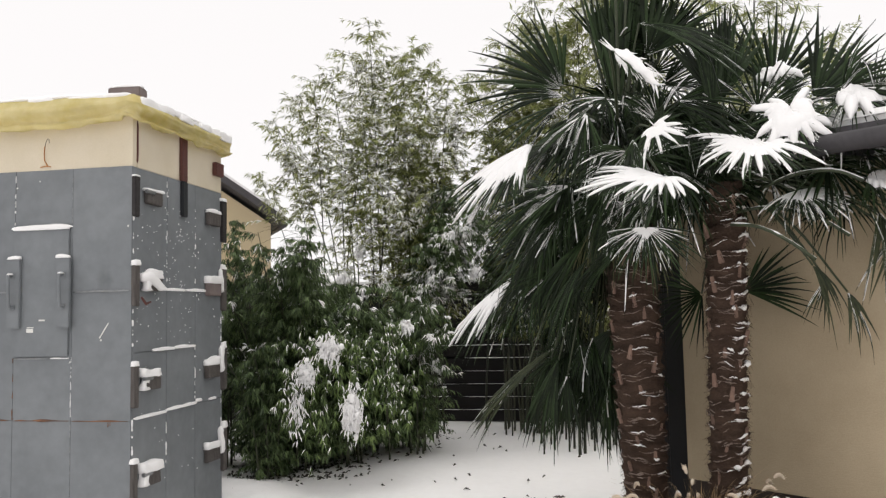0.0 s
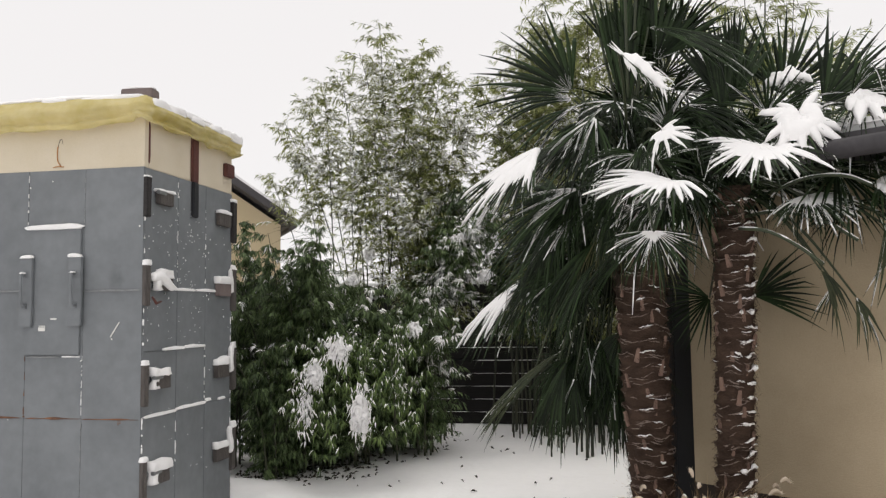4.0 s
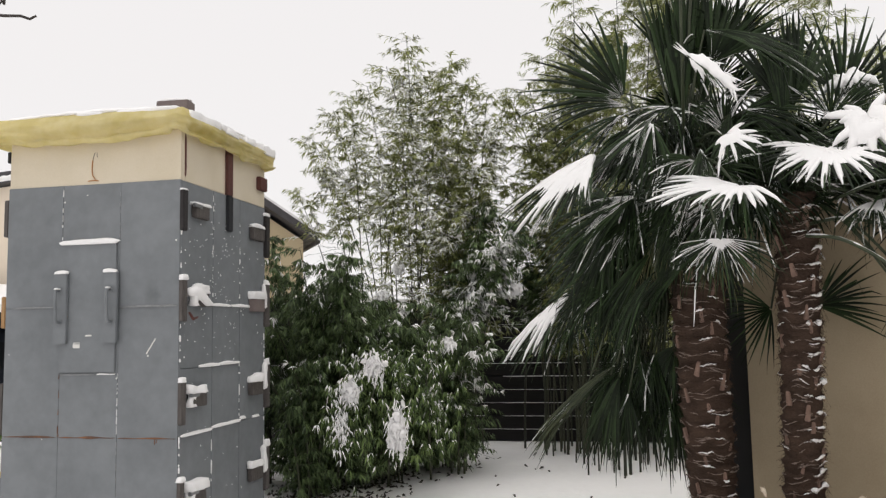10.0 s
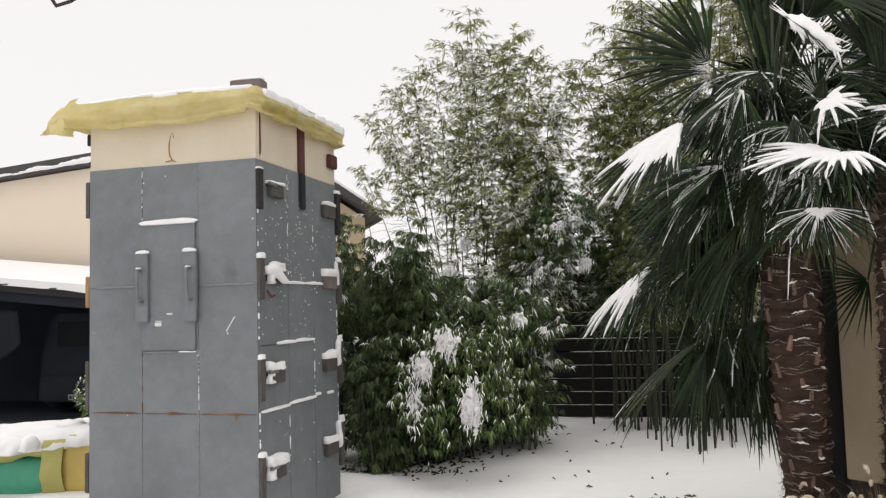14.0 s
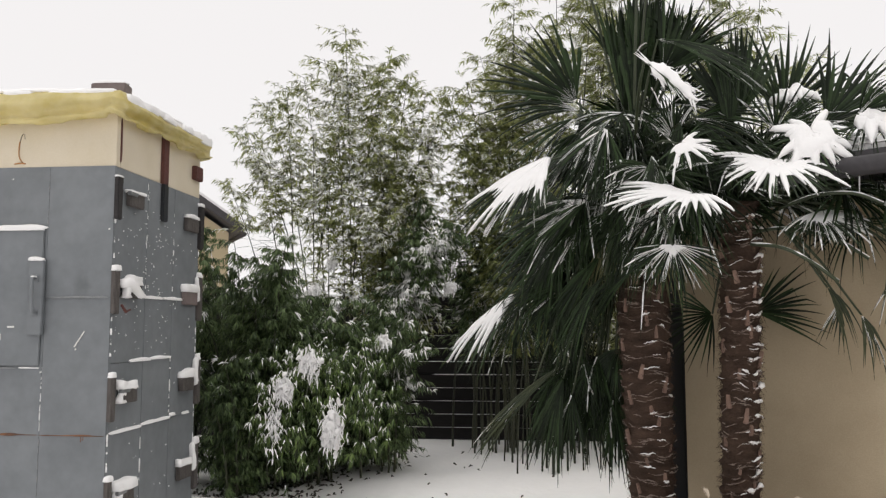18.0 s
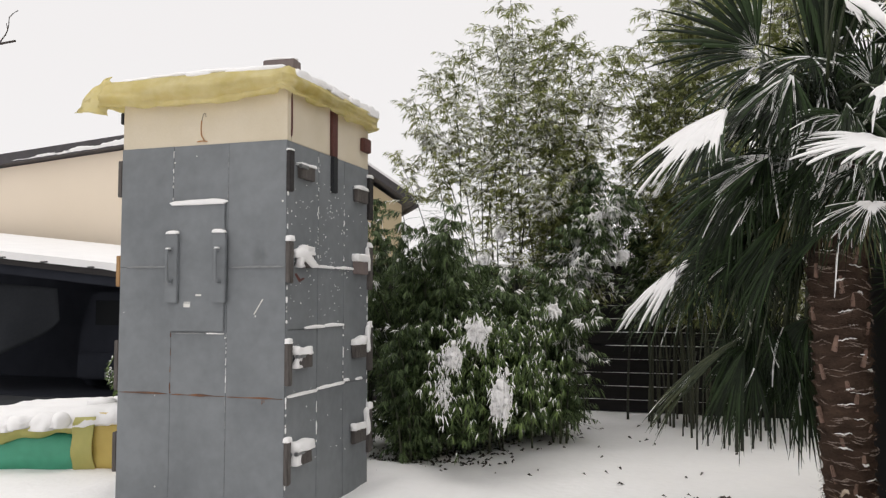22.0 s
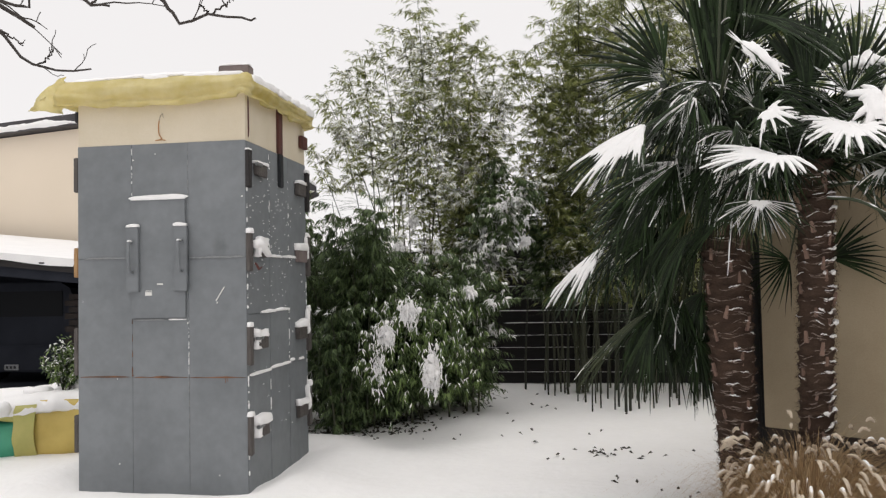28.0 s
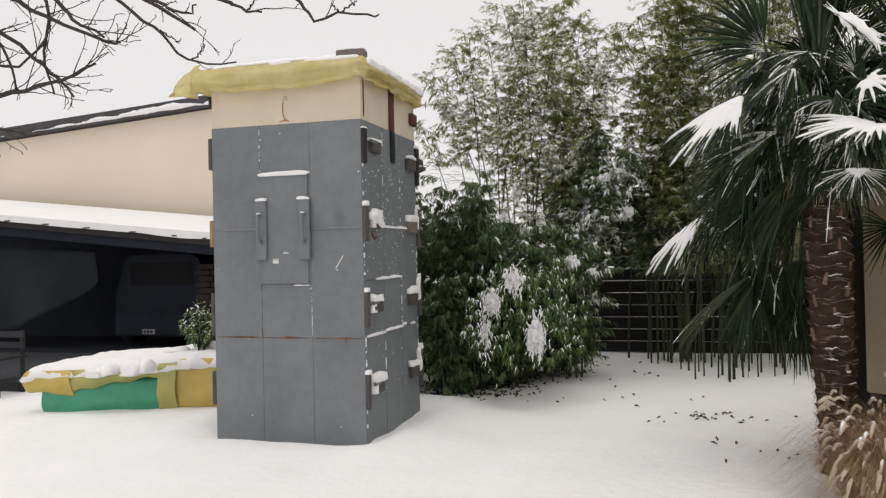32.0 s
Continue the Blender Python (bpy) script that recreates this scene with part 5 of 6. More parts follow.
def bamboo(at, culms, label, seed, dark=False, snowy=0.3, node=0.13, branch=0.60, low=0.18, leaves=6, sprays=3, size=(0.065, 0.115), floor=0.06, tufts=0.0, hang=0.25, slim=0.0064):
    """A clump: culms is a list of (base offset, height, lean x, lean y, droop)."""
    rng, nrng = random.Random(seed), np.random.default_rng(seed)
    root = thing("bamboo", at, label, "bamboo", "bamboo clumps along the fence")
    spots, white, pads, twigs = [], [], [], []
    for (bx, by), h, lx, ly, droop in culms:
        n = 16
        pts = []
        for i in range(n):
            u = i / (n - 1)
            s = u ** 1.8
            pts.append(Vector((bx + lx * s, by + ly * s, h * (u - droop * u ** 3))))
        v, f = tube(pts, [0.011 * (1 - 0.85 * i / (n - 1)) + 0.0012 for i in range(n)], 6)
        part("culm", mesh("culm", v, f, CULM, True), root)
        length = sum((pts[i + 1] - pts[i]).length for i in range(n - 1))
        steps = int(length / node)
        for k in range(steps):
            u = low + (1 - low) * (k + rng.random()) / steps
            s = u * (n - 1)
            i = min(int(s), n - 2)
            p = pts[i].lerp(pts[i + 1], s - i)
            for _ in range(rng.choice((2, 2, 3))):
                a = rng.uniform(0, 6.283)
                reach = branch * rng.uniform(0.3, 1.2) * (1.05 - 0.60 * u)
                rise = rng.uniform(-0.1, 0.8) * (1 - 0.4 * droop)
                d = Vector((math.cos(a), math.sin(a), rise)).normalized()
                sag = Vector((0, 0, -0.40 * reach * rng.random()))
                tip = p + d * reach + sag
                mid = p + d * reach * 0.5 + sag * 0.2
                t = Vector((0, 0, 0.0016))
                twigs.append(([p - t, p + t, mid + t, mid - t, tip + t * 0.5, tip - t * 0.5], [(0, 1, 2, 3), (3, 2, 4, 5)]))
                for j in range(sprays):
                    w = (j + 1.2) / (sprays + 0.2)
                    q = p.lerp(mid, w * 2) if w < 0.5 else mid.lerp(tip, w * 2 - 1)
                    if q.z < floor:
                        continue
                    out = (d + Vector((rng.gauss(0, 0.5), rng.gauss(0, 0.5), rng.gauss(-hang, 0.35)))).normalized()
                    side = out.cross(Vector((0, 0, 1))).normalized()
                    field = noise.noise(q * 2.6 + Vector((seed, 0, 0))) + 0.5 * noise.noise(q * 7.0)
                    loaded = q.z > 0.55 and rng.random() < snowy * (0.10 + 1.3 * max(0, field)) * (0.7 + 0.6 * u)
                    for m in range(leaves):
                        fan = (m / (leaves - 1) - 0.5) * 2.2
                        w = out + side * (fan + rng.gauss(0, 0.2)) + Vector((rng.gauss(0, 0.2), rng.gauss(0, 0.2), rng.gauss(-hang * 1.2, 0.30)))
                        o = q + out * rng.uniform(-0.025, 0.025)
                        spots.append((*o, *w))
                        if loaded and rng.random() < 0.75:
                            white.append((*o, *w))
                    if loaded and rng.random() < tufts:
                        pads.append(tuple(q + out * 0.03 + Vector((0, 0, 0.008))))
    tagged(part("foliage", leaf_mesh("foliage", np.array(spots), LEAF_DARK if dark else LEAF, nrng, size, slim), root), kind="stuff")
    v, f = join(twigs)
    tagged(part("branching", mesh("branching", v, f, CULM), root), kind="stuff")
    if white:
        tagged(part("snow", leaf_mesh("snow", np.array(white), SNOW, nrng, (0.045, 0.09), 0.0066, 0.004, True), root, "snow dusted on the leaves"), kind="stuff")
    if pads:
        tagged(part("snow_pad", tuft_mesh("snow_pad", np.array(pads), (0.012, 0.032), nrng), root, "small pads of snow"), kind="stuff")
    return root


def to_tips(at, tips, rng, spread=0.25):
    """Culms that rise from one clump and end at the given tips."""
    out = []
    for x, y, z in tips:
        bx, by = rng.gauss(0, spread), rng.gauss(0, spread)
        droop = rng.uniform(0.05, 0.16)
        out.append(((bx, by), (z - at[2]) / (1 - droop), x - at[0] - bx, y - at[1] - by, droop))
    return out


def clump(n, spread, height, lean, rng, droop=0.15):
    out = []
    for _ in range(n):
        a, r = rng.uniform(0, 6.283), rng.random() ** 0.5
        out.append(((math.cos(a) * r * spread[0], math.sin(a) * r * spread[1]), height * rng.uniform(0.8, 1.08), lean[0] + rng.gauss(0, 0.22), lean[1] + rng.gauss(0, 0.2), droop * rng.uniform(0.5, 1.6)))
    return out


brng = random.Random(77)
DARK_LABEL = "low dense dark green bamboo clump behind the grey box"
TALL_LABEL = "tall feathery green bamboo dusted with snow"
FINE = dict(hang=0.6, node=0.085, sprays=5, size=(0.046, 0.082), slim=0.0056, leaves=7)
bamboo((0.12, 2.60, 0.02), clump(14, (0.32, 0.30), 2.70, (0.0, -0.25), brng, 0.22), DARK_LABEL, 1, True, 0.14, low=0.04, floor=0.12, branch=0.44, **FINE)
bamboo((0.62, 2.95, 0.03), clump(12, (0.42, 0.30), 2.30, (0.05, -0.25), brng, 0.28), DARK_LABEL, 2, True, 0.25, low=0.06, branch=0.45, floor=0.14, tufts=0.12, **FINE)
bamboo((-0.50, 2.7, 0.03), clump(12, (0.40, 0.35), 2.25, (0.0, -0.1), brng, 0.18), DARK_LABEL, 3, True, 0.12, low=0.05, floor=0.10, branch=0.45, **FINE)
bamboo((1.06, 3.45, 0.04), clump(10, (0.30, 0.30), 2.20, (0.15, -0.35), brng, 0.3), DARK_LABEL, 4, True, 0.45, low=0.08, branch=0.42, floor=0.18, tufts=0.3, **FINE)
# this clump and the next are added to supply the darkness under the bush
bamboo((0.05, 3.35, 0.03), clump(20, (0.60, 0.28), 2.38, (0.0, -0.10), brng, 0.25), DARK_LABEL, 14, True, 0.15, low=0.02, floor=0.05, branch=0.42, **FINE)
bamboo((0.80, 3.75, 0.04), clump(14, (0.40, 0.22), 1.5, (0.0, -0.10), brng, 0.25), DARK_LABEL, 15, True, 0.3, low=0.02, floor=0.08, branch=0.40, **FINE)
bamboo((0.05, 2.15, 0.02), clump(9, (0.14, 0.22), 1.55, (0.0, -0.05), brng, 0.2), DARK_LABEL, 17, True, 0.1, low=0.04, floor=0.06, branch=0.32, **FINE)
at = (0.02, 4.2, 0.04)
bamboo(at, to_tips(at, [(-0.80, 4.1, 3.15), (-0.66, 4.2, 3.85), (-0.40, 4.3, 4.16), (-0.46, 4.1, 3.45), (-0.14, 4.2, 4.28)], brng, 0.16), TALL_LABEL, 5, False, 2.3, low=0.62, branch=0.50, node=0.14, floor=2.55, leaves=6, size=(0.06, 0.10))
at = (0.62, 4.3, 0.04)
bamboo(at, to_tips(at, [(0.06, 4.2, 4.40), (0.30, 4.2, 4.62), (0.55, 4.2, 4.96), (0.72, 4.3, 4.56), (0.24, 4.0, 3.60), (0.54, 3.9, 3.80), (0.92, 4.3, 4.35), (0.44, 3.9, 3.0), (0.74, 3.8, 3.0)], brng, 0.26), TALL_LABEL, 6, False, 2.1, low=0.46, branch=0.54, node=0.125, floor=1.6, leaves=6, size=(0.06, 0.10), tufts=0.05)
at = (1.02, 4.4, 0.05)
bamboo(at, to_tips(at, [(1.08, 4.2, 4.62), (1.30, 4.2, 4.38), (1.50, 4.2, 4.18), (1.20, 4.0, 3.70), (0.96, 3.9, 3.40), (1.44, 3.9, 3.30), (0.82, 4.1, 3.90), (1.66, 4.1, 3.75), (1.1, 3.7, 2.7)], brng, 0.26), TALL_LABEL, 7, False, 1.3, low=0.34, branch=0.60, node=0.075, floor=1.35, leaves=6, sprays=4, size=(0.06, 0.10), tufts=0.08)
at = (1.18, 4.1, 0.05)
bamboo(at, to_tips(at, [(1.45, 3.7, 2.55), (1.70, 3.6, 2.40), (1.30, 3.7, 2.25), (1.90, 3.7, 2.60), (1.55, 3.9, 2.90)], brng, 0.10), TALL_LABEL, 12, True, 0.7, low=0.60, branch=0.46, floor=1.22, tufts=0.35, **FINE)
at = (2.50, 4.7, 0.05)
bamboo(at, to_tips(at, [(1.76, 4.3, 4.15), (1.96, 4.3, 4.32), (1.84, 4.2, 3.60), (2.12, 4.4, 4.65), (2.22, 4.3, 3.90), (1.62, 4.2, 3.20), (2.1, 4.2, 3.2)], brng, 0.14), TALL_LABEL, 13, False, 0.7, low=0.36, branch=0.62, node=0.075, floor=1.40, leaves=6, sprays=4, size=(0.06, 0.10), tufts=0.08)
at = (2.10, 4.9, 0.05)
bamboo(at, to_tips(at, [(1.75, 4.6, 2.75), (2.00, 4.5, 2.55), (2.25, 4.6, 2.80), (2.50, 4.6, 2.60), (2.72, 4.7, 2.85), (1.60, 4.6, 2.40), (2.35, 4.5, 2.35), (1.85, 4.6, 2.20), (2.15, 4.5, 2.10), (2.55, 4.5, 2.20)], brng, 0.20), TALL_LABEL, 16, True, 0.5, low=0.42, branch=0.52, node=0.07, floor=1.15, leaves=6, sprays=4, size=(0.06, 0.10))
bamboo((2.76, 4.7, 0.05), clump(10, (0.42, 0.50), 5.9, (-0.12, -0.25), brng, 0.06), "tall dense green bamboo rising behind the palms", 8, False, 0.4, low=0.16, node=0.085, floor=1.1, leaves=6, sprays=4)
bamboo((3.5, 4.3, 0.05), clump(9, (0.55, 0.50), 5.9, (0.0, -0.2), brng, 0.06), "tall dense green bamboo rising behind the palms", 9, False, 0.9, low=0.2, node=0.12, leaves=6, sprays=4, size=(0.065, 0.11))
bamboo((4.5, 4.4, 0.05), clump(9, (0.60, 0.50), 5.7, (0.1, -0.2), brng, 0.10), "tall dense green bamboo rising behind the garage", 10, False, 0.9, low=0.2, node=0.17, leaves=6, sprays=5)
bamboo((6.1, 4.6, 0.05), clump(7, (0.80, 0.50), 5.0, (0.2, -0.2), brng, 0.12), "feathery bamboo tops above the garage roof", 11, False, 0.5, low=0.4)


def bent_bamboo(at, arcs, label, seed):
    """Stems pressed down by snow, with drooping leaves under thick white cushions."""
    rng, nrng = random.Random(seed), np.random.default_rng(seed)
    root = thing("bent_bamboo", at, label, "bamboo", "bamboo clumps along the fence")
    spots, white = [], []
    for ctrl, fat in arcs:
        pts = curve_points(ctrl, 18)
        v, f = tube(pts, [0.009 - 0.0004 * i for i in range(18)], 6)
        part("culm", mesh("culm", v, f, CULM, True), root)
        for k in range(120):
            u = 0.30 + 0.70 * rng.random()
            i = min(int(u * 17), 16)
            p = pts[i].lerp(pts[i + 1], u * 17 - i) + Vector((rng.gauss(0, 0.11 * fat), rng.gauss(0, 0.08 * fat), rng.gauss(0, 0.07)))
            d = (pts[min(i + 2, 17)] - pts[i]).normalized()
            for _ in range(7):
                w = d * 0.5 + Vector((rng.gauss(0, 0.6), rng.gauss(-0.1, 0.5), rng.gauss(-0.5, 0.45)))
                spots.append((*p, *w))
                if rng.random() < (0.40 if p.x < -0.22 else 0.12):
                    white.append((*(p + Vector((0, -0.012, 0.012))), *w))
    tagged(part("foliage", leaf_mesh("foliage", np.array(spots), LEAF_MID, nrng, (0.050, 0.088), 0.0060), root), kind="stuff")
    tagged(part("snow", leaf_mesh("snow", np.array(white), SNOW, nrng, (0.032, 0.062), 0.0058, 0.004, True), root, "snow on the drooping leaves"), kind="stuff")
    return root


bent_bamboo((0.85, 2.6, 0.03), [
    ([(-0.10, 1.0, 0.0), (-0.10, 0.6, 0.85), (-0.06, -0.35, 1.24), (-0.22, -0.85, 1.02), (-0.34, -1.05, 0.50)], 0.8),
    ([(0.0, 1.0, 0.0), (0.0, 0.6, 0.85), (0.00, -0.40, 1.25), (-0.04, -0.85, 0.90), (-0.06, -1.10, 0.38)], 0.9),
    ([(0.1, 1.1, 0.0), (0.10, 0.6, 0.85), (0.12, -0.40, 1.20), (0.20, -0.80, 0.92), (0.24, -1.00, 0.46)], 0.9),
    ([(-0.2, 0.9, 0.0), (-0.18, 0.5, 0.75), (-0.14, -0.35, 1.12), (-0.28, -0.80, 0.92), (-0.30, -1.00, 0.55)], 0.8),
    ([(0.2, 1.1, 0.0), (0.24, 0.7, 0.9), (0.32, -0.05, 1.30), (0.46, -0.35, 0.95), (0.50, -0.50, 0.50)], 0.9),
    ([(0.15, 1.1, 0.0), (0.2, 0.7, 0.85), (0.26, -0.15, 1.15), (0.36, -0.45, 0.80), (0.40, -0.60, 0.40)], 0.9),
], "bamboo stems bowed to the ground under heavy snow", 50)


def snow_cushion(at, lo, hi, seed, spray=60, lumps=9):
    """A thick cushion of snow with drooping white leaf tips round it."""
    rng, nrng = random.Random(seed), np.random.default_rng(seed)
    root = thing("snow_cushion", at, "thick cushion of snow on bowed bamboo leaves" if lumps else "white run of snow on hanging bamboo leaves", "snow", "snow on the bamboo")
    mid = (Vector(lo) + Vector(hi)) / 2
    size = (Vector(hi) - Vector(lo)) / 2
    # a torn body that narrows upwards, and small clots round it
    for k in range(lumps):
        big = k < 3
        drop = (k - 1) * 0.34 if big else rng.gauss(0, 0.45)
        c = mid + Vector(((rng.gauss(0, 0.10) if big else rng.gauss(0, 0.40)) * size.x, rng.uniform(-0.4, 0.4) * size.y, -drop * size.z))
        wide = (0.34 + 0.10 * k) if big else rng.uniform(0.08, 0.20)
        s = Vector((size.x * wide, size.y * 0.6, size.z * (0.36 if big else rng.uniform(0.10, 0.22))))
        bm = lump(c - s, c + s, seed + k, 8 if big else 4, 1.2, 1.0)
        for v in bm.verts:
            q = v.co * 38 + Vector((seed, k, 0))
            v.co += Vector((noise.noise(q), noise.noise(q + Vector((9, 0, 0))), noise.noise(q + Vector((0, 9, 0))))) * (0.030 if big else 0.014)
        part("cushion", mesh_of("cushion", bm, SNOW, True), root)
    sp = []
    for _ in range(int(spray * 3.2)):
        p = mid + Vector((rng.gauss(0, 0.42) * size.x, rng.uniform(-1, 0.6) * size.y, rng.gauss(0.05, 0.46) * size.z))
        sp.append((*p, rng.gauss(0, 0.40), rng.gauss(-0.2, 0.4), -0.85))
    tagged(part("hanging_snow", leaf_mesh("hanging_snow", np.array(sp), SNOW, nrng, (0.030, 0.078), 0.0066, 0.0, True), root, "white hanging leaf tips"), kind="stuff")


snow_cushion((1.10, 1.44, 0.70), (-0.09, -0.05, -0.20), (0.11, 0.05, 0.19), 61, 90, 26)
snow_cushion((0.90, 1.50, 1.20), (-0.09, -0.05, -0.10), (0.09, 0.05, 0.12), 62, 64, 13)
snow_cushion((0.69, 1.52, 1.02), (-0.09, -0.05, -0.10), (0.09, 0.05, 0.08), 63, 56, 10)
snow_cushion((0.63, 1.46, 0.72), (-0.07, -0.05, -0.24), (0.08, 0.05, 0.22), 65, 30, 0)
for i, at in enumerate(((0.39, 3.6, 1.88), (0.84, 3.6, 1.79), (1.18, 3.0, 1.35), (1.38, 3.8, 2.08), (1.83, 3.8, 1.92), (0.63, 3.6, 1.74), (0.53, 3.8, 2.19))):
    snow_cushion(at, (-0.07, -0.04, -0.06), (0.07, 0.04, 0.06), 70 + i, 34)
snow_cushion((1.32, 2.50, 1.36), (-0.07, -0.04, -0.05), (0.07, 0.04, 0.06), 64, 24)


# bare bamboo canes and offshoots standing in the snow before the fence
def build_canes():
    rng = random.Random(9)
    spots = [(1.72, 5.2), (2.03, 4.58), (2.11, 4.5), (2.27, 4.6), (2.38, 4.11), (2.47, 4.04), (2.53, 3.46), (2.58, 3.97), (2.63, 3.67), (2.73, 4.22), (2.78, 3.62), (2.83, 3.76), (2.89, 3.49), (2.94, 3.56), (3.04, 3.64), (3.2, 3.65), (3.5, 3.9), (3.65, 3.84)]
    spots += [(rng.uniform(3.0, 4.6), rng.uniform(3.6, 4.9)) for _ in range(9)]
    for x, y in spots:
        h = rng.uniform(1.5, 2.0) if x < 2.1 else rng.uniform(0.8, 1.5)
        a, b = rng.gauss(0, 0.10), rng.gauss(0, 0.08)
        r = rng.uniform(0.008, 0.017)
        pts = [Vector((a * (i / 7) ** 2, b * (i / 7) ** 2, h * i / 7 - 0.05)) for i in range(8)]
        v, f = tube(pts, [r * (1 - 0.05 * i) for i in range(8)], 8)
        ob = new("bamboo_cane", mesh("bamboo_cane", v, f, CANE, True))
        ob.location = (x, y, 0.03)
        tagged(ob, "bare dark bamboo cane standing in the snow", "bamboo cane", "canes before the fence")


build_canes()


# ---- fountain grass ----
def build_grass():
    rng = random.Random(14)
    root = thing("fountain_grass", (3.53, -1.10, 0.0), "tan dried fountain grass clump with snow-capped seed heads", "ornamental grass")
    pieces = []
    heads = []
    for k in range(4400):
        a, r = rng.uniform(0, 6.283), rng.random() ** 0.6
        b = Vector((math.cos(a) * r * 0.30, math.sin(a) * r * 0.24, 0))
        out = Vector((math.cos(a), math.sin(a), 0)) * (0.14 + 0.42 * r * rng.uniform(0.5, 1.2)) + Vector((rng.gauss(0.07, 0.15), rng.gauss(0, 0.15), 0))
        h = rng.uniform(0.42, 0.84) * (1.0 - 0.28 * r)
        droop = rng.uniform(0.25, 0.95) * (0.25 + 0.75 * r)
        pts = []
        for i in range(6):
            u = i / 5
            pts.append(b + out * u ** 1.3 + Vector((0, 0, h * (u * (1.6 - 0.6 * u) - droop * u ** 3))))
        w = rng.uniform(0.0012, 0.0028)
        t = Vector((-math.sin(a), math.cos(a), 0.2)) * w
        v = []
        for i, p in enumerate(pts):
            s = 1 - 0.8 * i / 5
            v += [p - t * s, p + t * s]
        pieces.append((v, [(2 * i, 2 * i + 1, 2 * i + 3, 2 * i + 2) for i in range(5)]))
        if k % 6 == 0 and r < (0.72 if math.cos(a) < 0.2 else 0.4):
            if pts[-1].x > -0.40:
                heads.append((pts[-2], pts[-1]))
    v, f = join(pieces)
    tagged(part("blades", mesh("blades", v, f, STRAW), root, "dry tan blades"), kind="stuff")
    for p, q in heads:
        d = (q - p).normalized()
        side = Vector((rng.gauss(0, 1), rng.gauss(0, 1), 0)).normalized()
        ln = rng.uniform(0.050, 0.082)
        pts = [q + d * ln * i / 6 + Vector((0, 0, -0.030 * (i / 6) ** 2 + 0.012 * math.sin(i / 6 * 3.1))) for i in range(7)]
        # a soft plume: a thin core with bristles all round, and a little snow on top
        bristles = [tube(pts, [0.003, 0.007, 0.009, 0.0095, 0.009, 0.007, 0.003], 6)]
        for _ in range(120):
            i = rng.randint(0, 5)
            c = pts[i].lerp(pts[i + 1], rng.random())
            o = Vector((rng.gauss(0, 1), rng.gauss(0, 1), rng.gauss(0, 1))).normalized()
            e = c + (o * 0.8 + d * 0.7) * rng.uniform(0.009, 0.019)
            w = o.orthogonal().normalized() * 0.0016
            bristles.append(([c - w, c + w, e], [(0, 1, 2)]))
        v, f = join(bristles)
        h = part("seed_head", mesh("seed_head", v, f, SEED), root)
        if rng.random() < 0.35:
            k0 = rng.randint(0, 2)
            top = [x + Vector((0, 0, 0.007)) for x in pts[k0:k0 + 5]]
            v, f = tube(top, [0.002, rng.uniform(0.004, 0.008), rng.uniform(0.005, 0.009), rng.uniform(0.004, 0.007), 0.002], 7)
            part("snow", mesh("snow", v, f, SNOW, True), h, "snow on a seed head")


build_grass()


# ---- fallen leaves on the snow ----
def build_litter():
    rng, nrng = random.Random(31), np.random.default_rng(31)
    spots = []

    def scatter(n, cx, cy, sx, sy):
        for _ in range(n):
            x, y = rng.gauss(cx, sx), rng.gauss(cy, sy)
            if x < 0.12 and -0.1 < y < 1.5:
                continue
            z = 0.014 * noise.noise(Vector((x * 0.8 + 3, y * 2.2, 4))) + 0.030 * noise.noise(Vector((x, y, 0)) * 0.9) + 0.020 * noise.noise(Vector((x, y, 0)) * 2.7 + Vector((5, 0, 0))) + 0.05 * min(1, max(0, (y - 2.2) / 2.6)) + 0.012
            a = rng.uniform(0, 6.283)
            spots.append((x, y, z, math.cos(a), math.sin(a), rng.uniform(-0.05, 0.25)))

    scatter(300, 0.02, 2.45, 0.20, 0.36)
    scatter(130, 0.42, 2.75, 0.22, 0.40)
    scatter(90, 0.70, 2.95, 0.16, 0.40)
    scatter(40, 1.15, 3.9, 0.35, 0.5)
    scatter(28, 2.66, 1.36, 0.24, 0.15)
    scatter(15, 2.0, 3.0, 0.6, 0.7)
    scatter(9, 2.75, 0.15, 0.18, 0.25)
    ob = new("fallen_leaves", leaf_mesh("fallen_leaves", np.array(spots), LITTER, nrng, (0.03, 0.085), 0.011, 0.0, True))
    tagged(ob, "dark wet fallen leaves scattered on the snow", "leaf litter", kind="stuff")


build_litter()


# ---- bare tree whose twigs reach over the garden ----
def build_tree():
    rng = random.Random(3)
    base = Vector((-1.75, -3.7, 0))
    root = thing("bare_tree", base, "leafless garden tree with thin dark twigs", "tree")
    trunk = [Vector(p) for p in ((0, 0, -0.05), (0.03, 0.02, 0.9), (0.12, 0.05, 1.9), (0.30, 0.1, 2.7), (0.7, 0.2, 3.3))]
    pts = curve_points(trunk, 14)
    v, f = tube(pts, [0.075 - 0.0042 * i for i in range(14)], 12)
    part("trunk", mesh("trunk", v, f, TWIG, True), root)

    def limb(ctrl, r, twigs, name="branch"):
        pts = curve_points([Vector(p) - base for p in ctrl], 16)
        pts = [p + Vector((rng.gauss(0, 0.003), rng.gauss(0, 0.003), rng.gauss(0, 0.004))) if 0 < i < 15 else p for i, p in enumerate(pts)]
        pieces = [tube(pts, [r * (1 - 0.72 * i / 15) + 0.0010 for i in range(16)], 7)]
        for _ in range(twigs * 2 if twigs > 3 else twigs):
            i = rng.randint(4, 14)
            d = (pts[i + 1] - pts[i]).normalized()
            side = Vector((rng.gauss(0, 1), rng.gauss(0, 0.5), rng.gauss(0.1, 0.8))).normalized()
            ln = rng.uniform(0.05, 0.20)
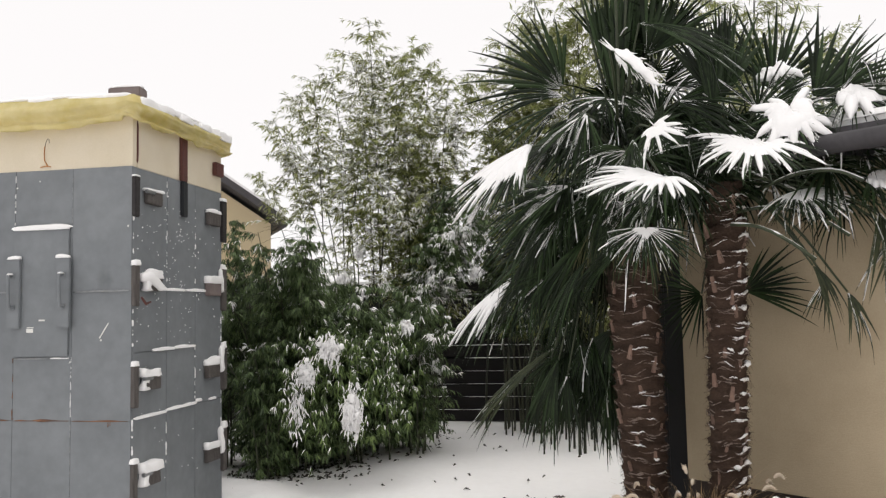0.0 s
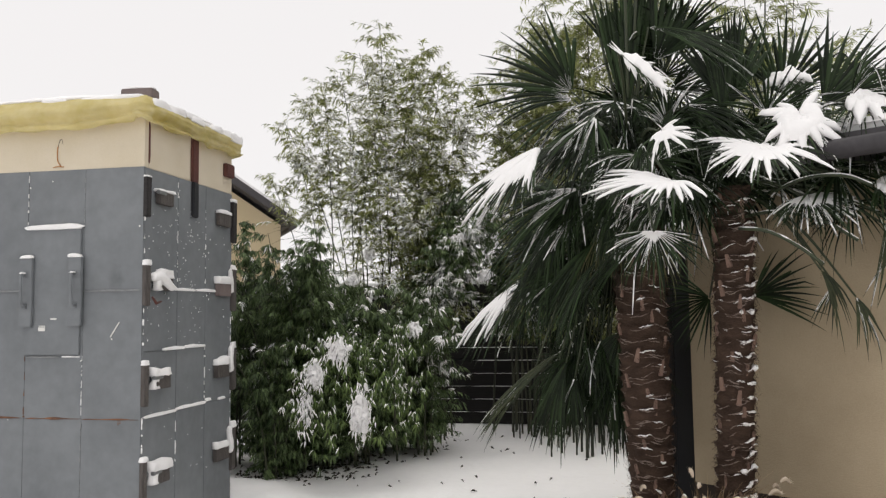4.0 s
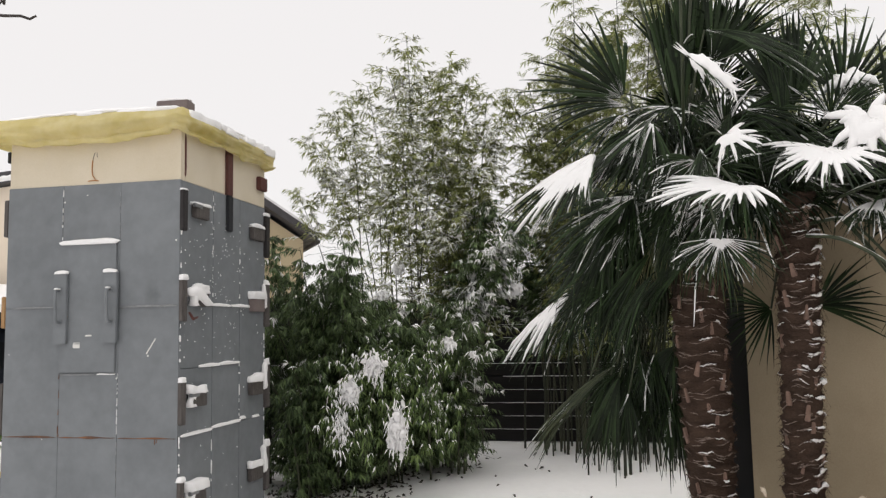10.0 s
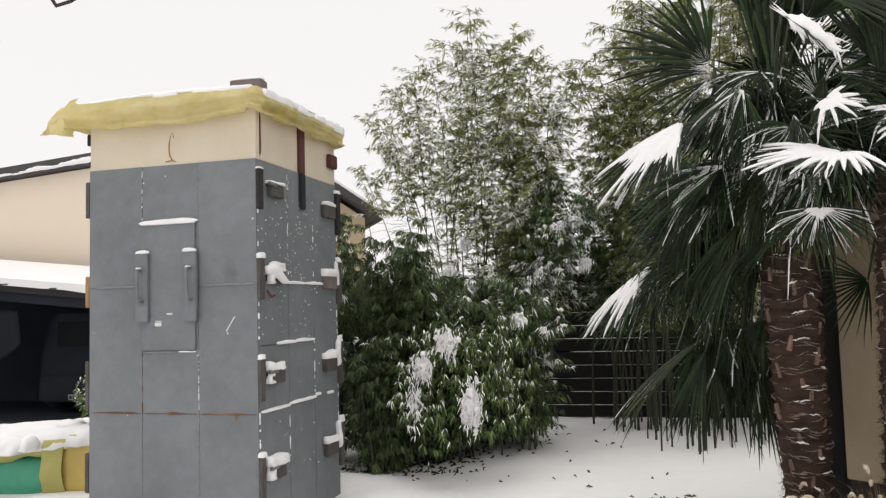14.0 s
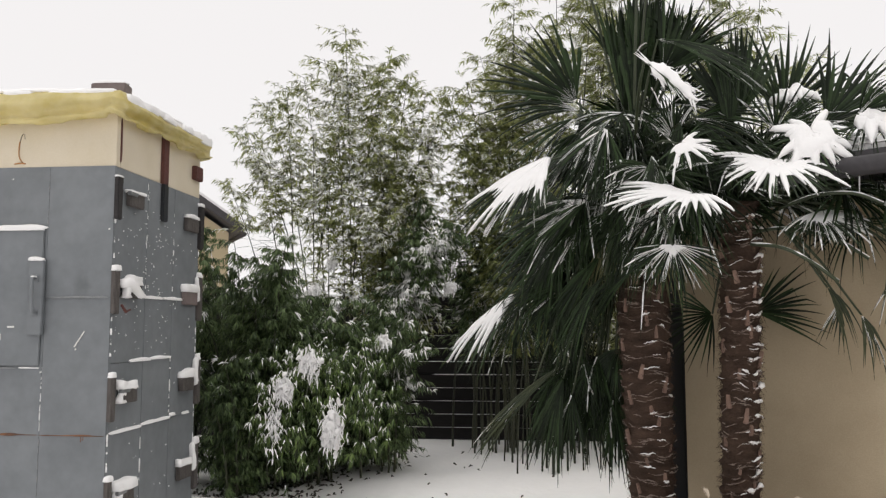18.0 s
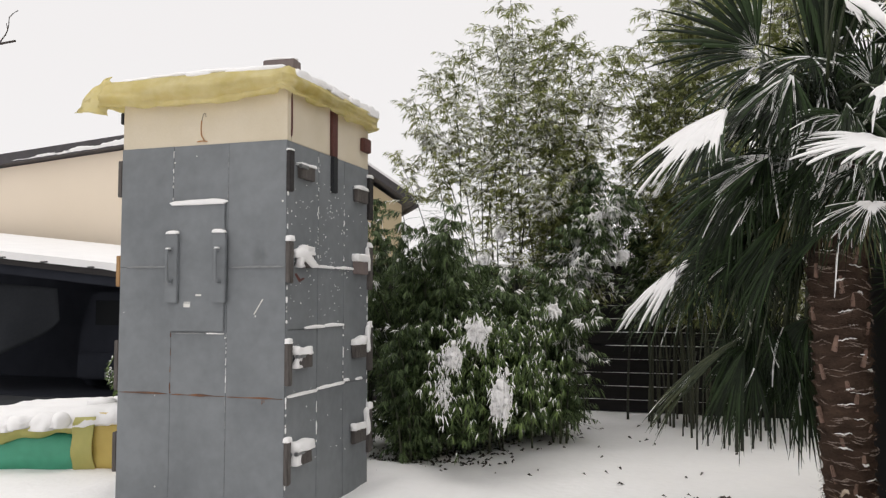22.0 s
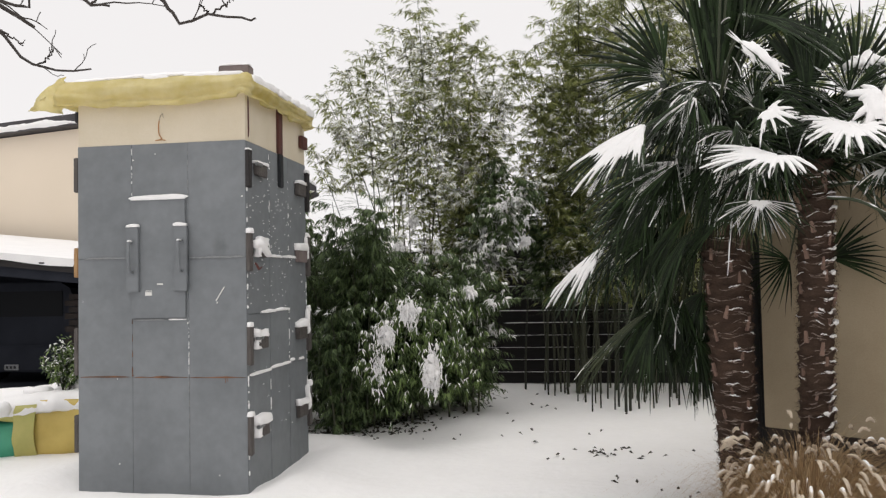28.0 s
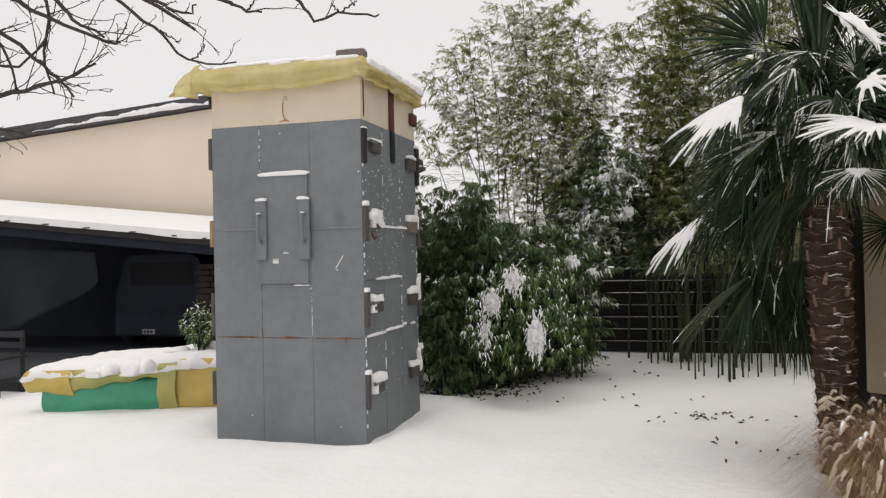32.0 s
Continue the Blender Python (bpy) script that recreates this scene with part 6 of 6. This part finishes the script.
            e = (d * 0.8 + side * 0.55).normalized()
            curl = Vector((rng.gauss(0, 0.25), rng.gauss(0, 0.15), rng.gauss(0.15, 0.25))) * ln
            q = [pts[i] + e * ln * u + curl * u * u + Vector((0, 0, rng.gauss(0, 0.0025))) for u in (0, 0.2, 0.4, 0.6, 0.8, 1.0)]
            pieces.append(tube(q, [0.0026, 0.0023, 0.0021, 0.0018, 0.0015, 0.0014], 5))
            for m in range(2, 6):
                if rng.random() < 0.5:
                    s2 = (Vector((rng.gauss(0, 1), rng.gauss(0, 0.5), rng.gauss(0.2, 0.8))).normalized() * 0.6 + e * 0.5) * ln * rng.uniform(0.12, 0.4)
                    pieces.append(tube([q[m], q[m] + s2 * 0.5 + Vector((0, 0, 0.004)), q[m] + s2], [0.0017, 0.0014, 0.0015], 5))
        v, f = join(pieces)
        part(name, mesh(name, v, f, TWIG, True), root)

    limb([(-1.05, -3.5, 3.0), (-0.4, -3.0, 2.85)] + [(-0.15, -2.75, 2.68), (-0.02, -2.75, 2.58), (0.09, -2.75, 2.51), (0.15, -2.75, 2.43), (0.25, -2.75, 2.36), (0.34, -2.75, 2.33), (0.48, -2.75, 2.33)], 0.009, 2)
    limb([(0.09, -2.75, 2.51), (0.15, -2.75, 2.47), (0.19, -2.75, 2.44)], 0.0035, 1)
    limb([(0.25, -2.75, 2.36), (0.29, -2.75, 2.38), (0.31, -2.75, 2.4), (0.32, -2.75, 2.42)], 0.003, 2)
    limb([(-1.05, -3.5, 3.0), (0.15, -3.4, 2.82), (0.68, -3.2, 2.64)] + [(0.947, -3.111, 2.469), (0.994, -3.111, 2.411), (1.041, -3.111, 2.364), (1.146, -3.111, 2.388), (1.251, -3.111, 2.364), (1.297, -3.111, 2.364)], 0.008, 1)
    limb([(1.146, -3.111, 2.388), (1.181, -3.111, 2.411), (1.204, -3.111, 2.423), (1.227, -3.111, 2.446)], 0.003, 1)
    limb([(1.122, -3.111, 2.388), (1.111, -3.111, 2.411), (1.099, -3.111, 2.423)], 0.0025, 0)
    limb([(-1.2, -3.5, 2.9), (0.1, -3.55, 2.62)] + [(0.88, -3.6, 2.33), (0.95, -3.6, 2.3), (1.0, -3.6, 2.27), (1.06, -3.6, 2.26)], 0.008, 2)
    limb([(1.0, -3.6, 2.27), (1.03, -3.6, 2.29), (1.06, -3.6, 2.32)], 0.003, 1)
    limb([(-1.2, -3.5, 2.9), (0.0, -3.45, 2.60)] + [(0.5, -3.4, 2.42), (0.57, -3.4, 2.38), (0.65, -3.4, 2.35), (0.69, -3.4, 2.38)], 0.008, 2)
    limb([(-1.4, -3.55, 2.5), (-0.7, -3.45, 2.72), (-0.19, -3.4, 2.52), (0.02, -3.4, 2.40), (0.30, -3.4, 2.28), (0.36, -3.4, 2.27)], 0.012, 7)
    limb([(-1.4, -3.55, 2.5), (-0.8, -3.45, 2.62), (-0.20, -3.4, 2.36), (0.01, -3.4, 2.21), (0.10, -3.4, 2.14), (0.15, -3.4, 2.08)], 0.010, 6)
    limb([(-1.5, -3.6, 2.2), (-0.7, -3.45, 2.02), (-0.20, -3.4, 2.11), (0.05, -3.4, 2.14), (0.25, -3.4, 2.20)], 0.013, 8)
    limb([(-1.2, -3.5, 2.9), (-0.4, -3.4, 2.75), (0.01, -3.4, 2.50), (0.02, -3.4, 2.25), (0.06, -3.4, 2.10)], 0.009, 6)
    limb([(-1.2, -3.5, 2.9), (-0.3, -3.3, 2.78), (0.20, -3.3, 2.56), (0.42, -3.3, 2.45), (0.62, -3.3, 2.32)], 0.016, 5)
    limb([(-1.2, -3.5, 2.9), (-0.2, -3.45, 2.66), (0.10, -3.45, 2.46), (0.20, -3.45, 2.36), (0.33, -3.45, 2.28)], 0.012, 6)

    limb([(-1.3, -3.55, 2.6), (-0.7, -3.5, 2.45), (-0.35, -3.45, 2.30), (-0.15, -3.4, 2.22), (0.02, -3.4, 2.30)], 0.010, 7)
    limb([(-1.3, -3.55, 2.8), (-0.6, -3.4, 2.62), (-0.25, -3.4, 2.58), (0.05, -3.4, 2.60), (0.30, -3.35, 2.52)], 0.009, 7)
    limb([(-1.4, -3.55, 2.4), (-0.8, -3.45, 2.28), (-0.45, -3.4, 2.10), (-0.20, -3.4, 1.98), (-0.08, -3.4, 1.95)], 0.010, 7)
    limb([(-1.3, -3.55, 2.7), (-0.8, -3.4, 2.70), (-0.40, -3.4, 2.50), (-0.18, -3.4, 2.30), (-0.12, -3.4, 2.12)], 0.010, 7)


build_tree()


# ---- houses behind ----
def prism(profile, y0, y1, mat, name):
    """A wall: an upright outline in x and z, pushed from y0 to y1."""
    bm = bmesh.new()
    a = [bm.verts.new((x, y0, z)) for x, z in profile]
    b = [bm.verts.new((x, y1, z)) for x, z in profile]
    bm.faces.new(a)
    bm.faces.new(b[::-1])
    n = len(profile)
    for i in range(n):
        bm.faces.new((a[i], b[i], b[(i + 1) % n], a[(i + 1) % n]))
    return mesh_of(name, bm, mat)


def sloped(p, q, y0, y1, z0, z1, mat, name, seed=None, wave=0.0):
    """A bar along a sloping line from p to q in x and z."""
    n = 24
    verts, faces = [], []
    for i in range(n + 1):
        u = i / n
        x, z = p[0] + (q[0] - p[0]) * u, p[1] + (q[1] - p[1]) * u
        w = wave * noise.noise(Vector((x * 2.3, (seed or 0) * 3.1, 0))) if seed else 0
        verts += [(x, y0, z + z0 + w), (x, y1, z + z0 + w * 0.5), (x, y1, z + z1), (x, y0, z + z1)]
        if i:
            a, b = 4 * (i - 1), 4 * i
            faces += [(a + k, a + (k + 1) % 4, b + (k + 1) % 4, b + k) for k in range(4)]
    faces += [(0, 1, 2, 3), (4 * n + 3, 4 * n + 2, 4 * n + 1, 4 * n)]
    me = mesh(name, verts, faces, mat)
    return me


def build_left_house():
    root = thing("house", (-8.0, 7.0, 0), "cream-plastered house with a dark low-pitched roof edge under patchy snow", "house", "houses behind the garden")
    lo, hi = (-14.0, 3.55), (-3.9, 4.265)
    off = lambda p: (p[0] + 8.0, p[1])
    part("wall", prism([(-6.0, -0.3), (4.1, -0.3), off(hi), off(lo)], 0.0, 0.3, CREAM_WALL, "wall"), root)
    part("wall", prism([(3.8, -0.3), (4.1, -0.3), (4.1, 4.2), (3.8, 4.2)], 0.3, 1.8, CREAM_WALL, "wall"), root)
    part("verge", sloped(off(lo), off((hi[0] + 0.15, hi[1] + 0.01)), -0.20, 0.32, 0.02, 0.21, ROOF, "verge"), root, "dark metal roof edge")
    part("roof", sloped(off(lo), off((hi[0] + 0.15, hi[1] + 0.01)), 0.34, 1.9, 0.06, 0.20, ROOF, "roof"), root)
    # snow that has partly slid off the roof edge, ragged along both sides
    for x0, x1, tops in ((-12.6, -9.9, (0.03, 0.09, 0.06, 0.12, 0.03)), (-9.25, -3.8, (0.05, 0.08, 0.10, 0.11, 0.15, 0.16, 0.07, 0.17, 0.08, 0.16))):
        n = int((x1 - x0) * 30)
        verts, faces = [], []
        for i in range(n + 1):
            u = i / n
            s = u * (len(tops) - 1)
            k = min(int(s), len(tops) - 2)
            top = tops[k] + (tops[k + 1] - tops[k]) * (s - k)
            x = x0 + (x1 - x0) * u
            z = 3.55 + 0.715 * (x + 14) / 10.1
            low = 0.045 + 0.022 * noise.noise(Vector((x * 3, 1, 0))) + 0.01 * noise.noise(Vector((x * 11, 1, 0)))
            top = max(low + 0.012, min(0.24, top + 0.05 * noise.noise(Vector((x * 2.5, 5, 0))) + 0.02 * noise.noise(Vector((x * 12, 5, 0)))))
            verts += [(x + 8.0, -0.202, z + low), (x + 8.0, -0.225, z + (low + top) / 2), (x + 8.0, -0.204, z + top), (x + 8.0, 0.1, z + top)]
            if i:
                a, b = 4 * (i - 1), 4 * i
                faces += [(a + q, a + q + 1, b + q + 1, b + q) for q in range(3)]
        part("snow_patch", mesh("snow_patch", verts, faces, SNOW, True), root, "ragged snow on the roof edge")


def build_right_house():
    root = thing("house", (-3.1, 8.0, 0), "yellow-plastered house gable with a snowy sloping roof behind the bamboo", "house", "houses behind the garden")
    part("wall", prism([(-1.8, -0.2), (0.88, -0.2), (0.88, 3.02), (0.0, 3.62), (-1.8, 3.62)], 0.0, 3.0, YELLOW_WALL, "wall"), root)
    part("roof", sloped((-0.7, 4.26), (1.08, 3.03), -0.25, 3.2, -0.06, 0.07, ROOF, "roof"), root, "dark tiled roof slope")
    part("roof_snow", sloped((-0.7, 4.26), (1.08, 3.03), -0.24, 3.2, 0.075, 0.12, SNOW, "roof_snow"), root, "thin snow on the roof")
    v, f = tube([(1.08, -0.28, 2.96), (1.09, 1.0, 2.96), (1.09, 3.2, 2.96)], [0.04] * 3, 8)
    part("gutter", mesh("gutter", v, f, ROOF, True), root)


build_left_house()
build_right_house()
for ob in list(scene.objects):
    # the gable house stands askew: its depth runs back to one side
    if ob.parent and ob.parent.get("label", "").startswith("yellow-plastered"):
        for v in ob.data.vertices:
            v.co.x -= 0.6 * v.co.y


# ---- open shelter with the parked car ----
def build_carport():
    root = thing("carport", (-6.0, 4.0, -0.03), "low dark open carport under a thick layer of roof snow", "carport")
    a, b = (-5.0, 2.44), (2.75, 1.64)
    # roof slopes up to the house and down to one end
    def roof_slab(name, z0, z1, mat, y0, y1, rise, label, seed=None, wave=0.0):
        me = sloped(a, b, y0, y1, z0, z1, mat, name, seed, wave)
        for v in me.vertices:
            v.co.z += rise * (v.co.y - y0) / (y1 - y0)
        return part(name, me, root, label)
    roof_slab("roof", -0.02, 0.06, WOOD_DARK, 0.0, 2.6, 0.22, "dark timber roof")
    roof_slab("snow_layer", 0.063, 0.16, SNOW, -0.05, 2.6, 0.22, "thick rounded snow on the roof", 3, 0.03)
    rng = random.Random(8)
    x = a[0] + 0.1
    while x < b[0]:
        z = a[1] + (b[1] - a[1]) * (x - a[0]) / (b[0] - a[0])
        w = rng.uniform(0.05, 0.13)
        part("roof_tile", mesh_of("roof_tile", block((x, -0.062, z + 0.058), (x + w, 0.0, z + 0.078), 0.004, 0.003, rng), ROOF), root)
        x += rng.uniform(0.3, 0.9)
    # beam, walls, ceiling and floor: interior shade is put into their colour
    part("beam", sloped(a, b, 0.05, 0.16, -0.15, -0.022, CARPORT_SHADE, "beam"), root, "dark front beam")
    part("back_wall", prism([(-5, -0.3), (2.75, -0.3), (2.75, 1.55), (-5, 2.4)], 2.62, 2.75, CARPORT_SHADE, "back_wall"), root, "dark back wall")
    part("end_wall", prism([(2.60, -0.3), (2.74, -0.3), (2.74, 1.55), (2.60, 1.57)], 0.2, 2.6, CARPORT_SHADE, "end_wall"), root, "dark end wall")
    part("ceiling_board", sloped(a, b, 0.17, 2.6, -0.06, -0.023, CARPORT_SHADE, "ceiling_board"), root, "roof underside in the near-black shade colour")
    part("floor_slab", mesh_of("floor_slab", block((-5.0, 0.30, -0.08), (2.7, 2.6, 0.15), 0.01), CARPORT_SHADE), root, "dark dry floor")
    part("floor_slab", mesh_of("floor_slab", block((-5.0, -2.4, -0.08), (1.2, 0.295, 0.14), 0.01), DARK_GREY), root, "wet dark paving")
    # brick pier with its courses
    rng = random.Random(2)
    for k in range(18):
        for j in range(2):
            x = 1.72 + j * 0.25 + (0.06 if k % 2 else 0)
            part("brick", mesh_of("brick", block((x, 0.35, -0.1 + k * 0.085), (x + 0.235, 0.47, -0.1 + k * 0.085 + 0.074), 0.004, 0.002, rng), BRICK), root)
    # hanging grey sheet
    nx, nz = 24, 14
    verts = []
    for j in range(nz):
        for i in range(nx):
            u, w = i / (nx - 1), j / (nz - 1)
            verts.append((-2.3 + 2.1 * u, 0.55 + 0.15 * math.sin(u * 9) * (1 - w) + 0.1 * u, 1.80 - 0.17 * u - (1.45 - 1.0 * u ** 1.6) * (1 - w)))
    faces = [(j * nx + i, j * nx + i + 1, (j + 1) * nx + i + 1, (j + 1) * nx + i) for j in range(nz - 1) for i in range(nx - 1)]
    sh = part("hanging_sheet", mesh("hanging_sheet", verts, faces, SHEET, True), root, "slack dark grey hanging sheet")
    sh.modifiers.new("thick", "SOLIDIFY").thickness = 0.01


build_carport()


def build_car():
    root = thing("parked_car", (-5.35, 5.1, 0.15), "dark car parked nose-in under the carport", "car")
    prof = [(-0.80, 0.20), (-0.84, 0.75), (-0.66, 1.32), (-0.52, 1.40), (0.52, 1.40), (0.66, 1.32), (0.84, 0.75), (0.80, 0.20)]
    # body, bumper and wheels share the carport's painted-in shade
    part("body", prism(prof, 0.0, 1.3, CARPORT_SHADE, "body"), root, "black car body")
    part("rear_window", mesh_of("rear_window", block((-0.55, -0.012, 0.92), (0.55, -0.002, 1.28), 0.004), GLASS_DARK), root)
    part("bumper", mesh_of("bumper", block((-0.80, -0.10, 0.14), (0.80, -0.004, 0.52), 0.03), CARPORT_SHADE), root)
    part("number_plate", mesh_of("number_plate", block((-0.28, -0.115, 0.17), (-0.06, -0.103, 0.25), 0.004), METAL), root, "grey plate with plain bars")
    for k in range(3):
        part("bar", mesh_of("bar", block((-0.255 + k * 0.06, -0.119, 0.19), (-0.215 + k * 0.06, -0.1155, 0.23), 0.001), BLACK), root)
    for x in (-0.68, 0.68):
        v, f = tube([(x - 0.09, 0.25, 0.29), (x + 0.09, 0.25, 0.29)], [0.29, 0.29], 20)
        part("wheel", mesh("wheel", v, f, CARPORT_SHADE, True), root)


build_car()


# ---- raised bed under tarps ----
def build_bed():
    rng = random.Random(6)
    root = thing("raised_bed", (-2.74, 0.95, -0.05), "low raised bed wrapped in green and yellow tarps under snow", "raised bed")

    def sheet(name, x0, x1, y0, y1, z0, z1, mat, label, seed, belly=0.05):
        nx, nz = 26, 10
        verts = []
        for j in range(nz):
            for i in range(nx):
                u, w = i / (nx - 1), j / (nz - 1)
                x, y = x0 + (x1 - x0) * u, y0 + (y1 - y0) * u
                z = z0 + (z1 - z0) * w + 0.02 * noise.noise(Vector((x * 3, seed, w * 2)))
                bulge = belly * math.sin(w * 3.1) + 0.025 * noise.noise(Vector((x * 5, seed * 2.0, w * 4)))
                verts.append((x, y - bulge, z))
        faces = [(j * nx + i, j * nx + i + 1, (j + 1) * nx + i + 1, (j + 1) * nx + i) for j in range(nz - 1) for i in range(nx - 1)]
        ob = part(name, mesh(name, verts, faces, mat, True), root, label)
        ob.modifiers.new("thick", "SOLIDIFY").thickness = 0.008
        return ob

    part("core", mesh_of("core", block((-0.65, 0.62, -0.05), (1.70, 1.5, 0.44), 0.02), WOOD_DARK), root, "dark timber bed")
    sheet("green_tarp", -0.84, 0.32, -0.33, 0.10, -0.02, 0.36, GREEN_TARP, "smooth green tarp", 1)
    def drape(x0, x1, top, hem, mat, label, seed, nx=48, nz=12):
        """A loose sheet hanging from the snow, with an uneven lower edge."""
        verts = []
        for j in range(nz):
            for i in range(nx):
                u, w = i / (nx - 1), j / (nz - 1)
                x = x0 + (x1 - x0) * u
                y = -0.42 + 0.40 * (x + 0.94) - 0.07 * math.sin(w * 2.6)
                n = noise.noise(Vector((x * 4, seed, w * 2))), noise.noise(Vector((x * 11, seed, w * 5)))
                low = hem(u) + 0.025 * noise.noise(Vector((x * 7, seed, 9)))
                verts.append((x - 0.03 * math.sin(w * 3) * (u < 0.05), y - 0.030 * n[0] - 0.014 * n[1] - 0.02 * (1 - w) ** 2, low + (top - low) * w))
        faces = [(j * nx + i, j * nx + i + 1, (j + 1) * nx + i + 1, (j + 1) * nx + i) for j in range(nz - 1) for i in range(nx - 1)]
        ob = part("yellow_tarp", mesh("yellow_tarp", verts, faces, mat, True), root, label)
        ob.modifiers.new("thick", "SOLIDIFY").thickness = 0.006

    drape(-0.94, -0.55, 0.46, lambda u: 0.27 - 0.07 * u, OCHRE, "crumpled yellow tarp corner", 2)
    drape(-0.58, 0.30, 0.46, lambda u: 0.20 + 0.17 * u ** 0.5, LIME, "thin lime tarp edge hanging over the green sheet", 3)
    sheet("yellow_tarp", 0.22, 0.38, -0.01, 0.06, 0.02, 0.50, LIME, "lime tarp edge over the green sheet", 5, 0.05)
    sheet("yellow_tarp", 0.33, 1.75, 0.08, 0.55, 0.03, 0.53, OCHRE, "smooth ochre tarp", 4, 0.03)
    # one uneven bank of snow along the top, and lumps sliding over the tarp
    nx, ny = 60, 16
    verts = []
    for j in range(ny):
        for i in range(nx):
            u, w = i / (nx - 1), j / (ny - 1)
            x = -0.98 + 2.7 * u
            front = -0.50 + 0.39 * (x + 0.96) + 0.06 * noise.noise(Vector((x * 5, 0, 1))) + 0.03 * noise.noise(Vector((x * 13, 0, 1)))
            y = front + 1.3 * w
            edge = min(1, w / 0.16, (1 - w) / 0.1, u / 0.05, (1 - u) / 0.03)
            z = -0.06 * max(0, 1 - w / 0.08) ** 1.5 + 0.435 + 0.07 * min(1, u * 1.8) + 0.08 * max(0, edge) ** 0.5 + 0.03 * noise.noise(Vector((x * 3.2, y * 3.2, 2))) + 0.02 * noise.noise(Vector((x * 9, y * 9, 2)))
            verts.append((x, y, z))
    faces = [(j * nx + i, j * nx + i + 1, (j + 1) * nx + i + 1, (j + 1) * nx + i) for j in range(ny - 1) for i in range(nx - 1)]
    bank = part("snow_bank", mesh("snow_bank", verts, faces, SNOW, True), root, "uneven bank of snow")
    bank.modifiers.new("thick", "SOLIDIFY").thickness = 0.05
    for k, (x0, x1, y0, y1, z0, z1) in enumerate(((-0.40, -0.24, -0.31, -0.12, 0.38, 0.50), (-0.27, -0.12, -0.28, -0.1, 0.41, 0.51), (-0.08, 0.08, -0.22, 0.0, 0.39, 0.51), (0.04, 0.18, -0.18, 0.02, 0.42, 0.52), (0.05, 0.28, 0.3, 0.45, 0.55, 0.61), (0.28, 0.42, 0.42, 0.52, 0.56, 0.615), (0.38, 0.62, 0.5, 0.65, 0.58, 0.65))):
        part("snow_lump", mesh_of("snow_lump", lump((x0, y0, z0), (x1, y1, z1), k, 6, 0.9, 0.9), SNOW, True), root, "lump of snow")


build_bed()


def build_shrub():
    rng, nrng = random.Random(17), np.random.default_rng(17)
    root = thing("shrub", (-2.34, 1.40, 0.52), "small evergreen shrub with long snow-dusted leaves", "shrub")
    spots = []
    for _ in range(20):
        a = rng.uniform(0, 6.283)
        tip = Vector((math.cos(a) * 0.26 * rng.random(), math.sin(a) * 0.2 * rng.random(), rng.uniform(0.2, 0.5)))
        v, f = tube([Vector((0, 0, -0.1)), tip * 0.5, tip], [0.007, 0.005, 0.003], 5)
        part("stem", mesh("stem", v, f, TWIG), root)
        for k in range(60):
            p = tip * rng.uniform(0.3, 1.05) + Vector((rng.gauss(0, 0.02), rng.gauss(0, 0.02), rng.gauss(0, 0.02)))
            spots.append((*p, rng.gauss(0, 0.6), rng.gauss(0, 0.6), rng.gauss(0.0, 0.5)))
    spots = np.array(spots)
    tagged(part("foliage", leaf_mesh("foliage", spots, LEAF_MID, nrng, (0.04, 0.08), 0.0095), root), kind="stuff")
    tagged(part("snow", leaf_mesh("snow", spots[np.arange(len(spots)) % 3 == 0], SNOW, nrng, (0.025, 0.055), 0.0075, 0.004, True), root, "snow on the leaves"), kind="stuff")


build_shrub()


# ---- dark bench beside the carport ----
def build_bench():
    root = thing("garden_bench", (-5.05, 1.42, 0.0), "dark slatted garden bench at the edge of the carport", "bench")
    for x in (-0.30, 0.30):
        for y in (-0.18, 0.18):
            part("leg", mesh_of("leg", block((x - 0.02, y - 0.02, -0.05), (x + 0.02, y + 0.02, 0.40 if y < 0 else 0.70), 0.004), BLACK), root)
        part("stretcher", mesh_of("stretcher", block((x - 0.015, -0.158, 0.16), (x + 0.015, 0.158, 0.19), 0.003), BLACK), root)
    for k in range(4):
        y = -0.21 + k * 0.105
        part("seat_slat", mesh_of("seat_slat", block((-0.36, y, 0.402), (0.36, y + 0.085, 0.425), 0.004), BLACK), root)
    for z in (0.50, 0.62):
        part("back_slat", mesh_of("back_slat", block((-0.36, 0.135, z), (0.36, 0.158, z + 0.07), 0.004), BLACK), root)


build_bench()
